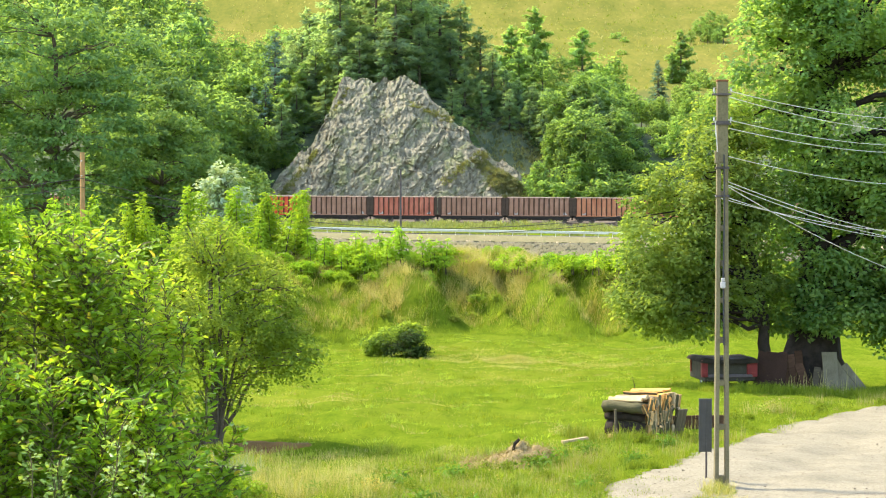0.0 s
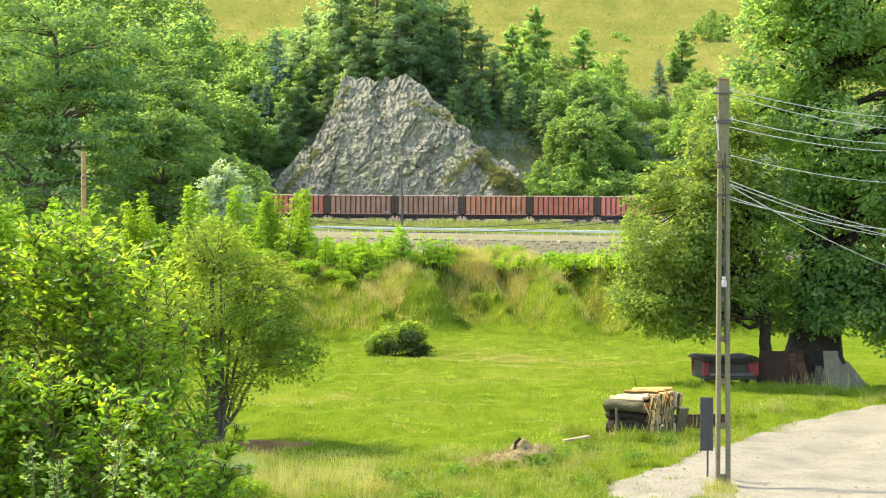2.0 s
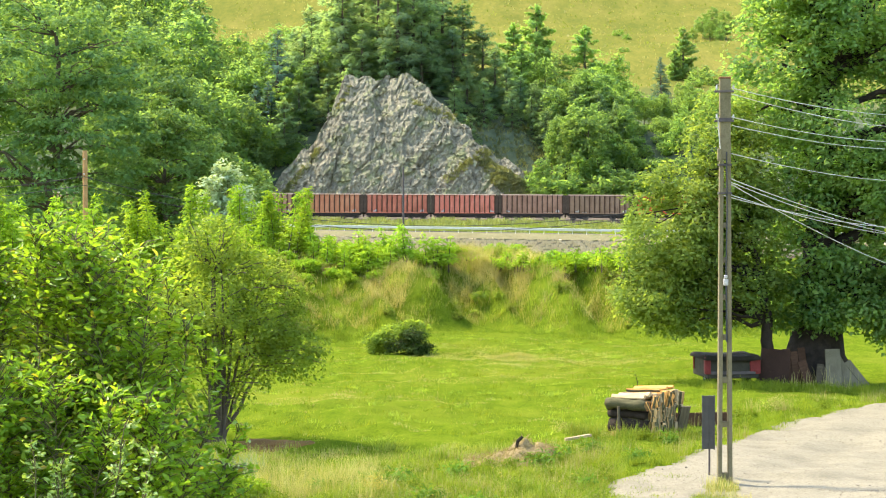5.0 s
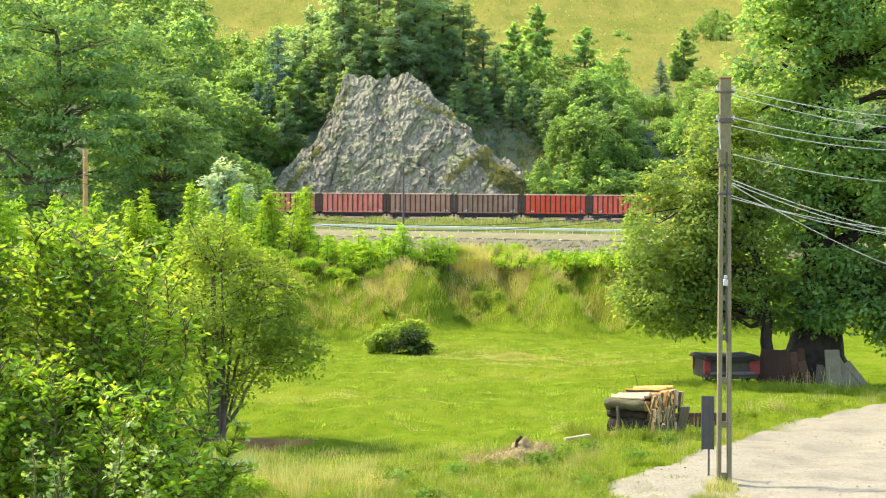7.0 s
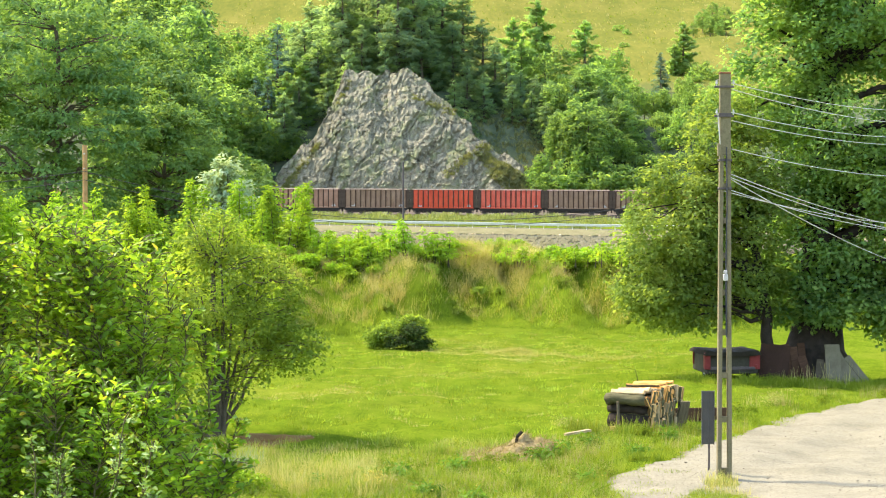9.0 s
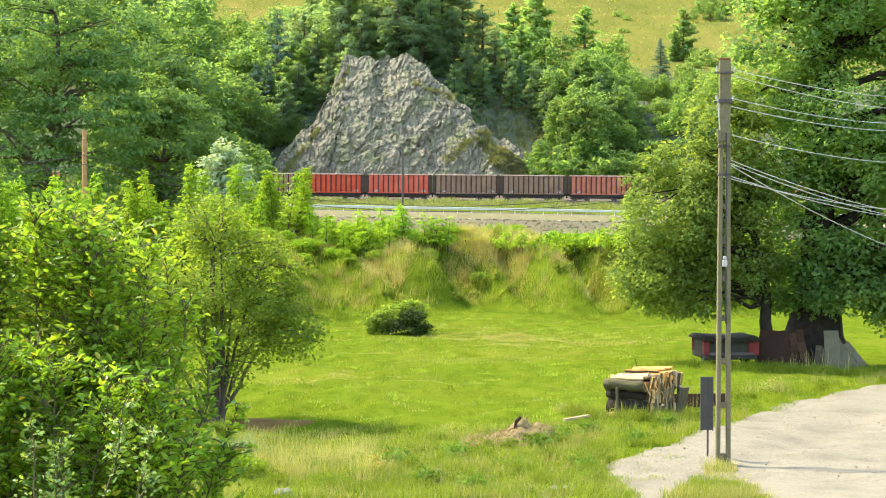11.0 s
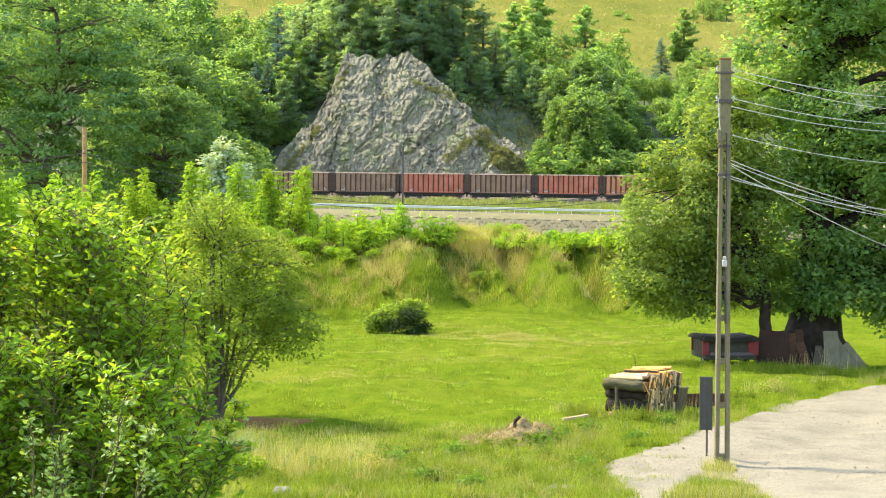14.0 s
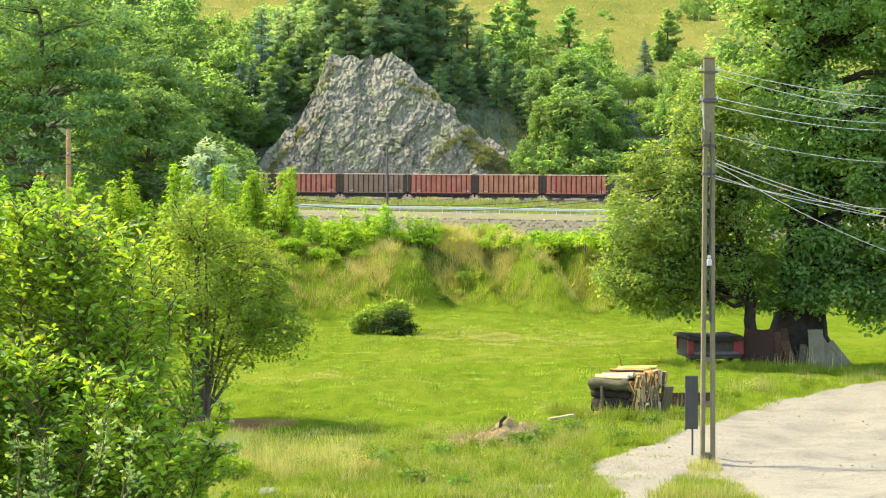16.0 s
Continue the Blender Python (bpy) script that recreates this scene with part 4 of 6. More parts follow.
RIGHT_LOW = [("bush", 13.6, 331, 1.17), ("light", 15.2, 331, 0.60), ("bush", 18.1, 332, 1.48), ("light", 21.2, 331, 0.71), ("light", 24.4, 332, 0.79), ("bush", 26.9, 330, 1.64), ("bush", 29.3, 330, 1.56), ("bush", 14.6, 328, 0.94),
             ("bush", 16.7, 328, 1.40), ("bush", 19.7, 328, 1.36), ("bush", 22.9, 328, 1.46), ("bush", 25.9, 328, 1.37), ("bush", 28.6, 329, 1.36), ("bush", 32.0, 329, 0.94), ("bush", 36.0, 329, 0.94)]
LEFT_WOOD = [("spruce", -28.3, 352, 1.64), ("spruce", -31.3, 344, 1.16), ("pine", -26.2, 356, 0.95), ("pine", -24.7, 366, 1.19), ("pine", -23.8, 372, 1.53), ("pine", -24.3, 346, 0.75), ("pine", -22.8, 352, 0.78), ("light", -35.0, 348, 1.43),
             ("round", -34.6, 372, 1.26), ("light", -38.4, 390, 1.4), ("round", -33.7, 384, 1.24), ("light", -39.5, 375, 1.29), ("spruce", -29.1, 342, 1.15), ("pine", -26.3, 340, 0.85), ("light", -31.0, 337, 0.9), ("light", -27.6, 338, 0.5),
             ("round", -31.1, 334, 0.92), ("larch", -26.4, 347, 0.85), ("larch", -23.6, 352, 0.85), ("larch", -28.6, 343, 0.85), ("larch", -21.8, 353, 0.8), ("light", -35.4, 398, 1.18), ("round", -38.0, 333, 1.10), ("round", -43.0, 331, 1.10), ("round", -41.0, 345, 1.34), ("light", -32.0, 331, 0.73), ("bush", -31.4, 330, 1.8), ("bush", -33.0, 331, 2.0)]
LEFT_BACK = [("light", -29.0, 362, 1.15), ("round", -33.0, 378, 1.35), ("pine", -27.0, 374, 1.3), ("pine", -21.0, 378, 1.45), ("light", -26.0, 384, 1.2), ("round", -30.5, 392, 1.35), ("pine", -20.0, 388, 1.5), ("larch", -24.5, 392, 1.3), ("light", -31.0, 356, 1.05),
             ("round", -44.0, 362, 2.02), ("light", -40.0, 376, 0.84), ("round", -47.0, 378, 1.85), ("light", -51.0, 366, 1.01), ("round", -56.0, 372, 2.02), ("round", -52.0, 350, 2.02), ("round", -62.0, 360, 2.18),
             ("light", -58.0, 390, 1.01), ("round", -49.0, 398, 1.85), ("spruce", -45.5, 392, 1.45), ("round", -66.0, 385, 2.18), ("round", -72.0, 370, 2.18), ("light", -55.0, 410, 0.92), ("spruce", -51.0, 418, 1.45),
             ("round", -60.0, 420, 2.02), ("round", -69.0, 410, 2.18), ("round", -61.0, 438, 2.02), ("round", -72.0, 440, 2.18)]
PASTURE = [("larch", 49.0, 430, 0.92), ("larch", 47.0, 428, 0.55), ("spruce", 40.0, 388, 0.85), ("bush", 51.9, 425, 1.19), ("bush", 53.0, 420, 1.07), ("bush", 49.5, 415, 0.78), ("light", 46.1, 395, 0.44), ("bush", 48.4, 392, 1.23),
           ("round", 65.2, 508, 0.73), ("round", 62.4, 506, 0.60), ("round", 67.7, 504, 0.73), ("round", 59.3, 500, 0.37), ("round", 65.5, 498, 0.43), ("round", 63.5, 501, 0.51), ("bush", 35.3, 520, 0.6), ("bush", 41.8, 505, 0.6), ("bush", 43.5, 500, 0.5),
           ("bush", 40.2, 470, 0.5), ("bush", 33.5, 405, 0.8), ("bush", -36.0, 430, 0.9), ("bush", -42.0, 450, 1.0), ("bush", -32.2, 328, 1.5)]
far_trees()


def crag_growth():
    """Grass tufts and small shrubs rooted on the ledges and edges of the rock."""
    rng = np.random.default_rng(88)
    pts = rock_v.reshape(rX.shape + (3,))
    def ledge(x0, z0, x1, z1, wide):
        u = np.clip(((rX - x0) * (x1 - x0) + (rZ - z0) * (z1 - z0)) / ((x1 - x0) ** 2 + (z1 - z0) ** 2), 0, 1)
        return np.exp(-((rX - x0 - u * (x1 - x0)) ** 2 + (rZ - z0 - u * (z1 - z0)) ** 2) / wide ** 2)

    patch = 0.3 * waves(rX, rZ, 0.42, 55) + 1.3 * ledge(0.3, 10.4, 6.4, 14.6, 0.75) + 1.2 * ledge(-4.8, 22.6, 1.4, 20.4, 0.7) + 1.0 * ledge(-26.5, 6.0, -20.0, 15.5, 0.7)
    patch = patch + 1.1 * ledge(6.5, 12.5, 13.5, 7.5, 1.5) + 0.9 * ledge(-17.5, 22.0, -15.5, 26.0, 0.9) + 0.9 * ledge(8.0, 10.0, 15.0, 5.0, 1.6)
    spots = pts[(patch > 0.75) & (rV > 0.06)]
    spots = spots[rng.choice(len(spots), 900, replace=False)]
    n = 14
    foot = np.repeat(spots, n, axis=0) + rng.normal(0, 0.22, (900 * n, 3)) * np.array([1, 0.3, 0.5])
    tip = foot + np.stack([rng.normal(0, 0.16, 900 * n), rng.uniform(-0.4, 0.05, 900 * n), rng.uniform(0.1, 0.4, 900 * n)], axis=1)
    side = np.stack([rng.uniform(0.03, 0.08, 900 * n), rng.normal(0, 0.03, 900 * n), np.zeros(900 * n)], axis=1)
    v = np.stack([foot - side, foot + side, tip + side * 0.3, tip - side * 0.3], axis=1).reshape(-1, 3)
    tagged(new("ledge_grass", mesh_of("ledge_grass", v, np.arange(len(v)).reshape(-1, 4), M_LEDGE)), "olive grass tufts on the rock ledges", "grass", kind="stuff")
    small = broad_tree("hill_shrub", "small green shrub rooted on the rock", 89, [(0, 0, 0.6, 0.8, 0.8, 0.6), (0.5, 0, 0.4, 0.5, 0.5, 0.4)], (0, 0, 0.6), 0.04, 34, 22, 0.34, (0.22, 0.15), M_LEDGE, pose(0, 0, 0), limbs=8, group="shrubs on the rock")
    edge = pts[(rV > 0.06) & (patch > 1.15)]
    for j, p in enumerate(edge[rng.choice(len(edge), 26, replace=False)]):
        m = pose(float(p[0]), float(p[1]), float(p[2]) - 0.15, 0, 0, 37 * j) @ Matrix.Scale(float(rng.uniform(0.4, 1.0)), 4)
        if j == 0:
            small.matrix_basis = m
        else:
            copy_at(small, m)


crag_growth()

# the tall trees across the stream
broad_tree("tall_tree", "tall dark green tree with layered boughs", 11, [(-1, 0, 17, 6, 5, 6.5), (3.0, 0, 12, 4.5, 4, 4.5), (-5, 0, 12, 5, 4, 5), (0, 0, 7.5, 5.5, 4, 4), (4.5, 0, 17, 3.2, 3, 3.5)],
           (0.5, 0, 19), 0.42, 300, 70, 1.25, (0.42, 0.24), M_TALL, on_land(-28.5, 150), limbs=90, flat=0.35)
broad_tree("tall_tree", "tall dark green tree with layered boughs", 12, [(0, 0, 9.5, 4.5, 4, 4.5), (2.4, 0, 6.5, 3.4, 3, 3.5), (-2.5, 0, 6, 3.4, 3, 3.5), (0.3, 0, 12.8, 2.6, 2.5, 2.6)],
           (0.2, 0, 11), 0.3, 190, 70, 1.15, (0.40, 0.24), M_TALL, on_land(-21.2, 156), limbs=60, flat=0.4)
broad_tree("tall_tree", "leafy green tree above the stream", 13, [(0, 0, 7, 4.2, 4, 4), (2.4, 0, 4.6, 2.8, 2.6, 2.8), (-2, 0, 5, 3, 3, 3)],
           (0.2, 0, 8), 0.25, 150, 64, 1.05, (0.40, 0.25), M_TALL, on_land(-18.6, 175), limbs=50, flat=0.5)
broad_tree("tall_tree", "tall dark green tree with layered boughs", 14, [(0, 0, 10, 6, 5, 7), (2, 0, 16, 5, 4, 5)],
           (0.2, 0, 15), 0.35, 200, 64, 1.35, (0.45, 0.27), M_TALL, on_land(-38.0, 168), limbs=60, flat=0.4)
broad_tree("tall_tree", "tall mid-green tree above the stream", 17, [(0, 0, 12.5, 4.4, 4, 5.0), (2.2, 0, 8, 3.6, 3, 4), (-2.5, 0, 8.5, 3.6, 3, 4), (0.3, 0, 17.2, 2.6, 2.5, 2.6)],
           (0.2, 0, 15), 0.32, 230, 64, 1.2, (0.42, 0.25), M_TALL, on_land(-22.6, 170), limbs=50, flat=0.4)
broad_tree("willow_tree", "pale silvery willow behind the green shrubs", 15, [(0, 0, 5.3, 0.95, 1.0, 1.9), (0.6, 0, 4.2, 0.7, 0.8, 1.7), (-0.55, 0, 4.0, 0.7, 0.8, 1.6)],
           (0.1, 0, 5.5), 0.15, 80, 70, 0.62, (0.3, 0.14), M_SILVER, on_land(-14.3, 135) @ Matrix.Diagonal((1.33, 1.33, 1.33, 1)), limbs=30)
broad_tree("dark_tree", "dark green bush beside the railway", 16, [(0, 0, 3.0, 2.4, 2.2, 2.6), (1.4, 0, 1.8, 1.8, 1.6, 1.8)],
           (0.1, 0, 4), 0.15, 80, 60, 0.8, (0.34, 0.2), M_BROAD, on_land(-18.3, 190), limbs=30)

for _x, _y, _s in ((-48.5, 222, 1.4), (-44.0, 215, 1.3), (-40.0, 225, 1.5), (-36.0, 218, 1.4), (-32.0, 226, 1.5), (-28.0, 220, 1.4), (-24.0, 224, 1.4), (-21.0, 216, 1.2), (-33.0, 195, 1.3), (-41.0, 190, 1.5)):
    broad_tree("dark_tree", "dense green bushy tree across the stream", int(400 - _x), [(0, 0, 4.2, 2.8, 2.4, 3.2), (1.6, 0, 2.4, 2.0, 1.8, 2.2), (-1.5, 0, 2.4, 2.0, 1.8, 2.2)],
               (0.1, 0, 4.5), 0.15, 90, 42, 0.85, (0.40, 0.25), M_TALL if _x < -30 else M_SHRUB, on_land(_x, _y, 40 * _x, _s), limbs=24)

# the two big trees by the lane
broad_tree("lime_tree", "yellow-green leafy tree beside a huge old trunk", 21,
           [(-3.1, 0.0, 4.8, 2.0, 2.0, 2.3), (-1.4, 0.3, 7.0, 1.4, 1.7, 2.2), (-3.7, -0.2, 3.2, 1.5, 1.5, 1.5), (-3.0, -0.2, 2.4, 1.4, 1.4, 0.95), (-1.3, 0.2, 5.2, 1.5, 1.8, 2.2), (-1.1, 0.2, 3.0, 1.5, 1.6, 1.1)],
           (-0.9, 0.1, 6.5), 0.24, 360, 120, 0.60, (0.150, 0.100), M_LIME, on_land(10.45, 66.4), bark=M_DARK_SHADED_BARK, limbs=60, flat=0.75, lone_limbs=14)
broad_tree("walnut_tree", "great dark green tree with a massive trunk", 22,
           [(1.4, 0.6, 9.0, 3.2, 3.4, 3.8), (2.6, 0.0, 5.4, 3.0, 2.8, 2.8), (0.0, 0.0, 5.0, 2.0, 2.2, 2.4), (1.8, 0.3, 13.0, 2.9, 3.0, 3.0), (2.6, -0.6, 3.1, 2.2, 1.8, 1.3), (5.2, 0.3, 8.0, 3.0, 3.0, 4.5), (0.6, -0.3, 3.0, 1.6, 1.6, 1.1), (5.0, -0.3, 3.6, 2.0, 1.8, 1.5), (-0.7, 0.3, 10.4, 2.0, 2.2, 2.6), (-0.2, 0.3, 13.6, 2.2, 2.2, 2.4), (0.9, -1.3, 2.5, 1.7, 0.8, 0.7), (1.6, -1.5, 2.35, 0.8, 0.6, 0.8), (0.6, -1.5, 2.2, 0.8, 0.5, 0.5), (2.1, -1.3, 1.9, 0.5, 0.5, 0.5), (2.6, -1.2, 2.6, 0.9, 0.8, 0.9), (-0.9, -0.6, 2.6, 0.8, 0.6, 0.8), (-0.2, -1.3, 2.2, 0.7, 0.5, 0.6), (2.3, -0.6, 2.2, 0.9, 0.8, 0.75), (3.1, -0.5, 2.3, 1.0, 0.9, 0.9), (4.2, -0.4, 2.4, 1.0, 0.9, 0.9), (-1.3, -0.2, 3.3, 1.0, 1.0, 1.1), (1.1, -1.7, 2.6, 1.2, 0.5, 0.8), (0.3, -1.6, 4.3, 1.2, 0.5, 0.8), (1.9, -1.7, 5.3, 1.2, 0.5, 0.8), (0.6, -1.5, 6.6, 1.2, 0.6, 0.9), (3.4, -1.5, 4.2, 1.2, 0.6, 0.8)],
           (0.6, 0.2, 10.0), 0.74, 840, 120, 0.82, (0.185, 0.125), M_WALNUT, on_land(11.9, 67.6), bark=M_DARK_SHADED_BARK, limbs=80, flat=0.7, lone_limbs=18, hollow=0.45, flare=1.8)

# the field tree and the near bush
broad_tree("field_tree", "olive green fruit tree with many thin stems", 31,
           [(0.0, 0, 3.4, 2.0, 1.8, 1.5), (0.8, 0, 2.5, 1.9, 1.6, 0.85), (-1.2, 0.1, 2.6, 1.4, 1.5, 1.2), (2.0, -0.2, 1.95, 0.8, 0.8, 0.4), (-0.3, 0, 4.9, 1.0, 1.1, 0.9), (0.9, 0.1, 4.2, 0.9, 0.8, 0.7), (-1.6, 0, 3.6, 0.8, 0.8, 0.8),
            (-1.5, -0.3, 1.6, 0.8, 0.7, 0.6), (1.2, 0, 1.6, 0.7, 0.6, 0.4), (-0.7, -0.5, 1.2, 0.7, 0.5, 0.4), (0.4, 0, 1.35, 0.6, 0.6, 0.35), (1.45, -0.3, 3.0, 0.9, 0.8, 0.75), (1.7, -0.3, 2.35, 0.8, 0.7, 0.5), (1.3, 0.1, 3.8, 0.9, 0.8, 0.7)],
           (-0.1, 0, 4.2), 0.17, 380, 48, 0.42, (0.115, 0.070), M_OLIVE, on_land(-5.62, 51.2), bark=M_BARK, limbs=170, stems=18, flat=0.7, lone_limbs=24, hollow=0.35)


def near_bush(name, label, seed, rows, mat, at, leaf=(0.066, 0.029), density=1.45):
    """Leafy branches close to the camera: leaves with a midrib set along twigs. rows: (x, y, height, reach)."""
    rng = np.random.default_rng(seed)
    bush = thing(name, label, "shrub", "", at)
    stems, verts, faces, base = [], [], [], 0
    for x, y, h, reach in rows:
        top = np.array([x + rng.normal(0, 0.12), y + rng.normal(0, 0.12), h])
        stem = bent_path(rng, (x * 0.6, y * 0.6, 0), top, 0.016, 0.003, 8, 0.05)
        stems.append(stem)
        for _ in range(int(46 * h * density * min(1.0, reach / 0.36))):
            u = rng.uniform(0.1, 1.0) ** 0.7
            k = min(7, int(u * 8))
            p0 = np.array(stem[k][0]) + (u * 8 - k) * (np.array(stem[k + 1][0]) - np.array(stem[k][0]))
            ang = rng.uniform(0, 2 * np.pi)
            ln = reach * (0.5 + 0.6 * (1 - u)) * rng.uniform(0.35, 1.1)
            p1 = p0 + ln * np.array([np.cos(ang), np.sin(ang), rng.uniform(0.1, 0.9)])
            stems.append([(p0, 0.005), ((p0 + p1) / 2 + np.array([0, 0, 0.04]), 0.0035), (p1, 0.0015)])
            n = max(6, int(ln / 0.028))
            s = np.linspace(0.1, 1.0, n)
            pts = p0 + (p1 - p0) * s[:, None] + rng.normal(0, 0.012, (n, 3))
            way = (p1 - p0) / (np.linalg.norm(p1 - p0) + 1e-9)
            side = np.cross(way, (0, 0, 1.0))
            side /= np.linalg.norm(side) + 1e-9
            dirs = way * 0.6 + side * np.where(np.arange(n) % 2, 1, -1)[:, None] * 0.8 + rng.normal(0, 0.35, (n, 3))
            dirs[:, 2] += 0.1
            dirs /= np.linalg.norm(dirs, axis=1, keepdims=True)
            across = np.cross(dirs, np.array([0, -0.25, 0.8]) + rng.normal(0, 0.75, (n, 3)))
            across /= np.linalg.norm(across, axis=1, keepdims=True)
            up = np.cross(across, dirs)
            L = (leaf[0] * rng.uniform(0.55, 1.25, n))[:, None]
            W = (leaf[1] * rng.uniform(0.8, 1.2, n))[:, None]
            ring = [pts, pts + dirs * L * 0.35 + across * W * 0.5 + up * W * 0.22, pts + dirs * L * 0.75 + across * W * 0.33 + up * W * 0.1, pts + dirs * L - up * L * 0.08,
                    pts + dirs * L * 0.75 - across * W * 0.33 + up * W * 0.1, pts + dirs * L * 0.35 - across * W * 0.5 + up * W * 0.22]
            verts.append(np.stack(ring, axis=1).reshape(-1, 3))
            i = base + np.arange(n)[:, None] * 6
            faces.append(np.concatenate([i + np.array([[0, 1, 2, 3]]), i + np.array([[0, 3, 4, 5]])]))
            base += n * 6
    hang("branchwork", mesh_of("branchwork", *tubes(stems, 3), M_TWIG, True), bush, kind="stuff")
    hang("foliage", mesh_of("foliage", np.concatenate(verts), np.concatenate(faces), mat), bush)
    return bush


_r = np.random.default_rng(5)
near_bush("plum_bush", "bright green leafy plum bush with reddish tips", 41,
          [(float(x), float(_r.uniform(-0.5, 0.5)), float(np.interp(x, [-1.4, -0.9, -0.3, 0.0, 0.35], [2.35, 2.5, 2.55, 2.52, 2.3]) + _r.normal(0, 0.1)), 0.40) for x in np.linspace(-1.4, 0.36, 22)]
          + [(0.44, 0.1, 2.2, 0.26), (0.54, -0.1, 1.95, 0.24), (0.50, 0.2, 1.6, 0.24), (0.70, 0.0, 1.72, 0.17), (0.80, 0.2, 1.3, 0.18), (0.95, 0.1, 1.25, 0.18), (0.88, -0.2, 1.0, 0.2), (0.62, 0.2, 1.25, 0.2)],
          M_PLUM, pose(-2.35, 14.0, float(land(-2.35, 14.0))), density=1.3)
near_bush("plum_bush", "lower leafy sprays of a plum bush", 42,
          [(float(x), float(_r.uniform(-0.4, 0.3)), float(np.interp(x, [-1.2, 0.2, 0.8, 1.3], [1.5, 1.45, 1.3, 0.85]) + _r.normal(0, 0.12)), 0.4) for x in np.linspace(-1.3, 1.08, 17)],
          M_PLUM, pose(-2.45, 13.3, float(land(-2.45, 13.3))), density=1.2)

near_bush("pale_sprigs", "pale grey-green leafy sprigs before the plum bush", 43,
          [(float(x), float(_r.uniform(-0.2, 0.2)), float(1.05 + _r.normal(0, 0.14)), 0.16) for x in (-0.3, -0.1, 0.0, 0.2, 0.45)],
          M_PALE, pose(-2.2, 12.2, float(land(-2.2, 12.2))), (0.046, 0.021), 1.1)


def bank_shrubs():
    """Rows of young ash shoots along the top of the bank."""
    rng = np.random.default_rng(61)
    for i, (x, y, h, wide, count) in enumerate(SHOOTS + SHOOTS_LEFT):
        rows = [(float(rng.normal(0, wide * 0.8)), float(rng.normal(0, wide * 0.5)), float(h * rng.uniform(0.4, 1.15)), float(0.32 + 0.10 * h * rng.uniform(0.5, 1.3))) for _ in range(count + 3)]
        shoots_shrub("young_ash", "bright yellow-green young ash shoots on the bank", 300 + i, rows, (0.23, 0.085), M_SAPLING, on_land(x, y), "ash shoots on the bank", 100)


# x, y, height, width, shoots
SHOOTS = [(-5.1, 100.5, 1.2, 1.2, 12), (-4.1, 100.0, 0.9, 1.0, 10), (-3.0, 99.5, 1.2, 0.8, 8), (4.8, 100.5, 0.5, 1.5, 14), (6.4, 100, 0.6, 1.6, 14), (8.2, 100, 0.6, 1.5, 14), (3.2, 101, 0.4, 1.0, 8), (1.4, 101, 0.4, 1.0, 8), (-5.6, 101, 1.4, 1.1, 9), (-4.6, 99, 1.6, 0.9, 8), (-3.7, 98, 1.5, 0.7, 7), (-2.0, 99, 1.5, 0.55, 6), (-0.2, 100, 1.4, 0.5, 5), (4.2, 99.5, 0.7, 1.0, 8), (5.6, 99.5, 0.7, 1.1, 9), (7.0, 99, 0.8, 1.0, 8), (8.5, 99, 0.8, 1.2, 8),
          (10.5, 98, 1.8, 1.4, 8)]
SHOOTS_LEFT = [(-12.9, 92, 4.7, 0.6, 7), (-11.5, 93, 3.9, 1.2, 10), (-10.2, 92, 3.6, 1.3, 11), (-9.4, 101, 3.0, 1.1, 10), (-8.1, 102, 3.1, 0.8, 9), (-7.2, 102, 1.8, 0.8, 7), (-15.2, 91, 3.3, 1.2, 9), (-17.0, 90, 3.2, 1.2, 9),
               (-19.8, 92, 4.2, 1.0, 9), (-21.0, 90, 3.6, 1.2, 9), (-12.6, 88, 2.6, 1.3, 10), (-9.6, 88, 2.1, 1.4, 10)]
bank_shrubs()
broad_tree("bramble_bush", "dark tangled bramble bush at the foot of the bank", 71, [(0, 0, 0.42, 0.6, 0.6, 0.42), (0.1, -0.1, 0.78, 0.3, 0.3, 0.28), (-0.5, -0.1, 0.3, 0.4, 0.4, 0.25), (0.55, 0, 0.2, 0.35, 0.3, 0.16)], (0, 0, 0.8), 0.04, 64, 50, 0.3, (0.10, 0.06), M_BRAMBLE, on_land(-1.25, 79.3), limbs=60, stems=5)
broad_tree("low_shrub", "green leafy shrub growing over the bramble", 72, [(0, 0, 0.65, 0.75, 0.6, 0.45), (-0.6, 0.0, 0.45, 0.5, 0.5, 0.4), (0.75, 0.2, 0.95, 0.6, 0.4, 0.3)], (0, 0, 0.8), 0.03, 130, 50, 0.26, (0.12, 0.075), M_OLIVE, on_land(-2.0, 80.0), limbs=30, stems=3)
for _k in range(12):
    _q = np.random.default_rng(760 + _k)
    _x, _up = float(_q.uniform(-7.5, -3.0)), float(_q.uniform(6.0, 9.5))
    broad_tree("low_shrub", "low leafy shrub on the face of the bank", 700 + _k, [(0, 0, 0.35, 0.6, 0.6, 0.4), (0.4, 0, 0.3, 0.5, 0.5, 0.35)], (0, 0, 0.5), 0.03, 40, 26, 0.26, (0.15, 0.085), M_SAPLING,
               on_land(_x, float(bank_foot(_x)) + _up, 70 * _k, float(_q.uniform(0.45, 0.85))), limbs=10, stems=3, group="shrubs on the bank")
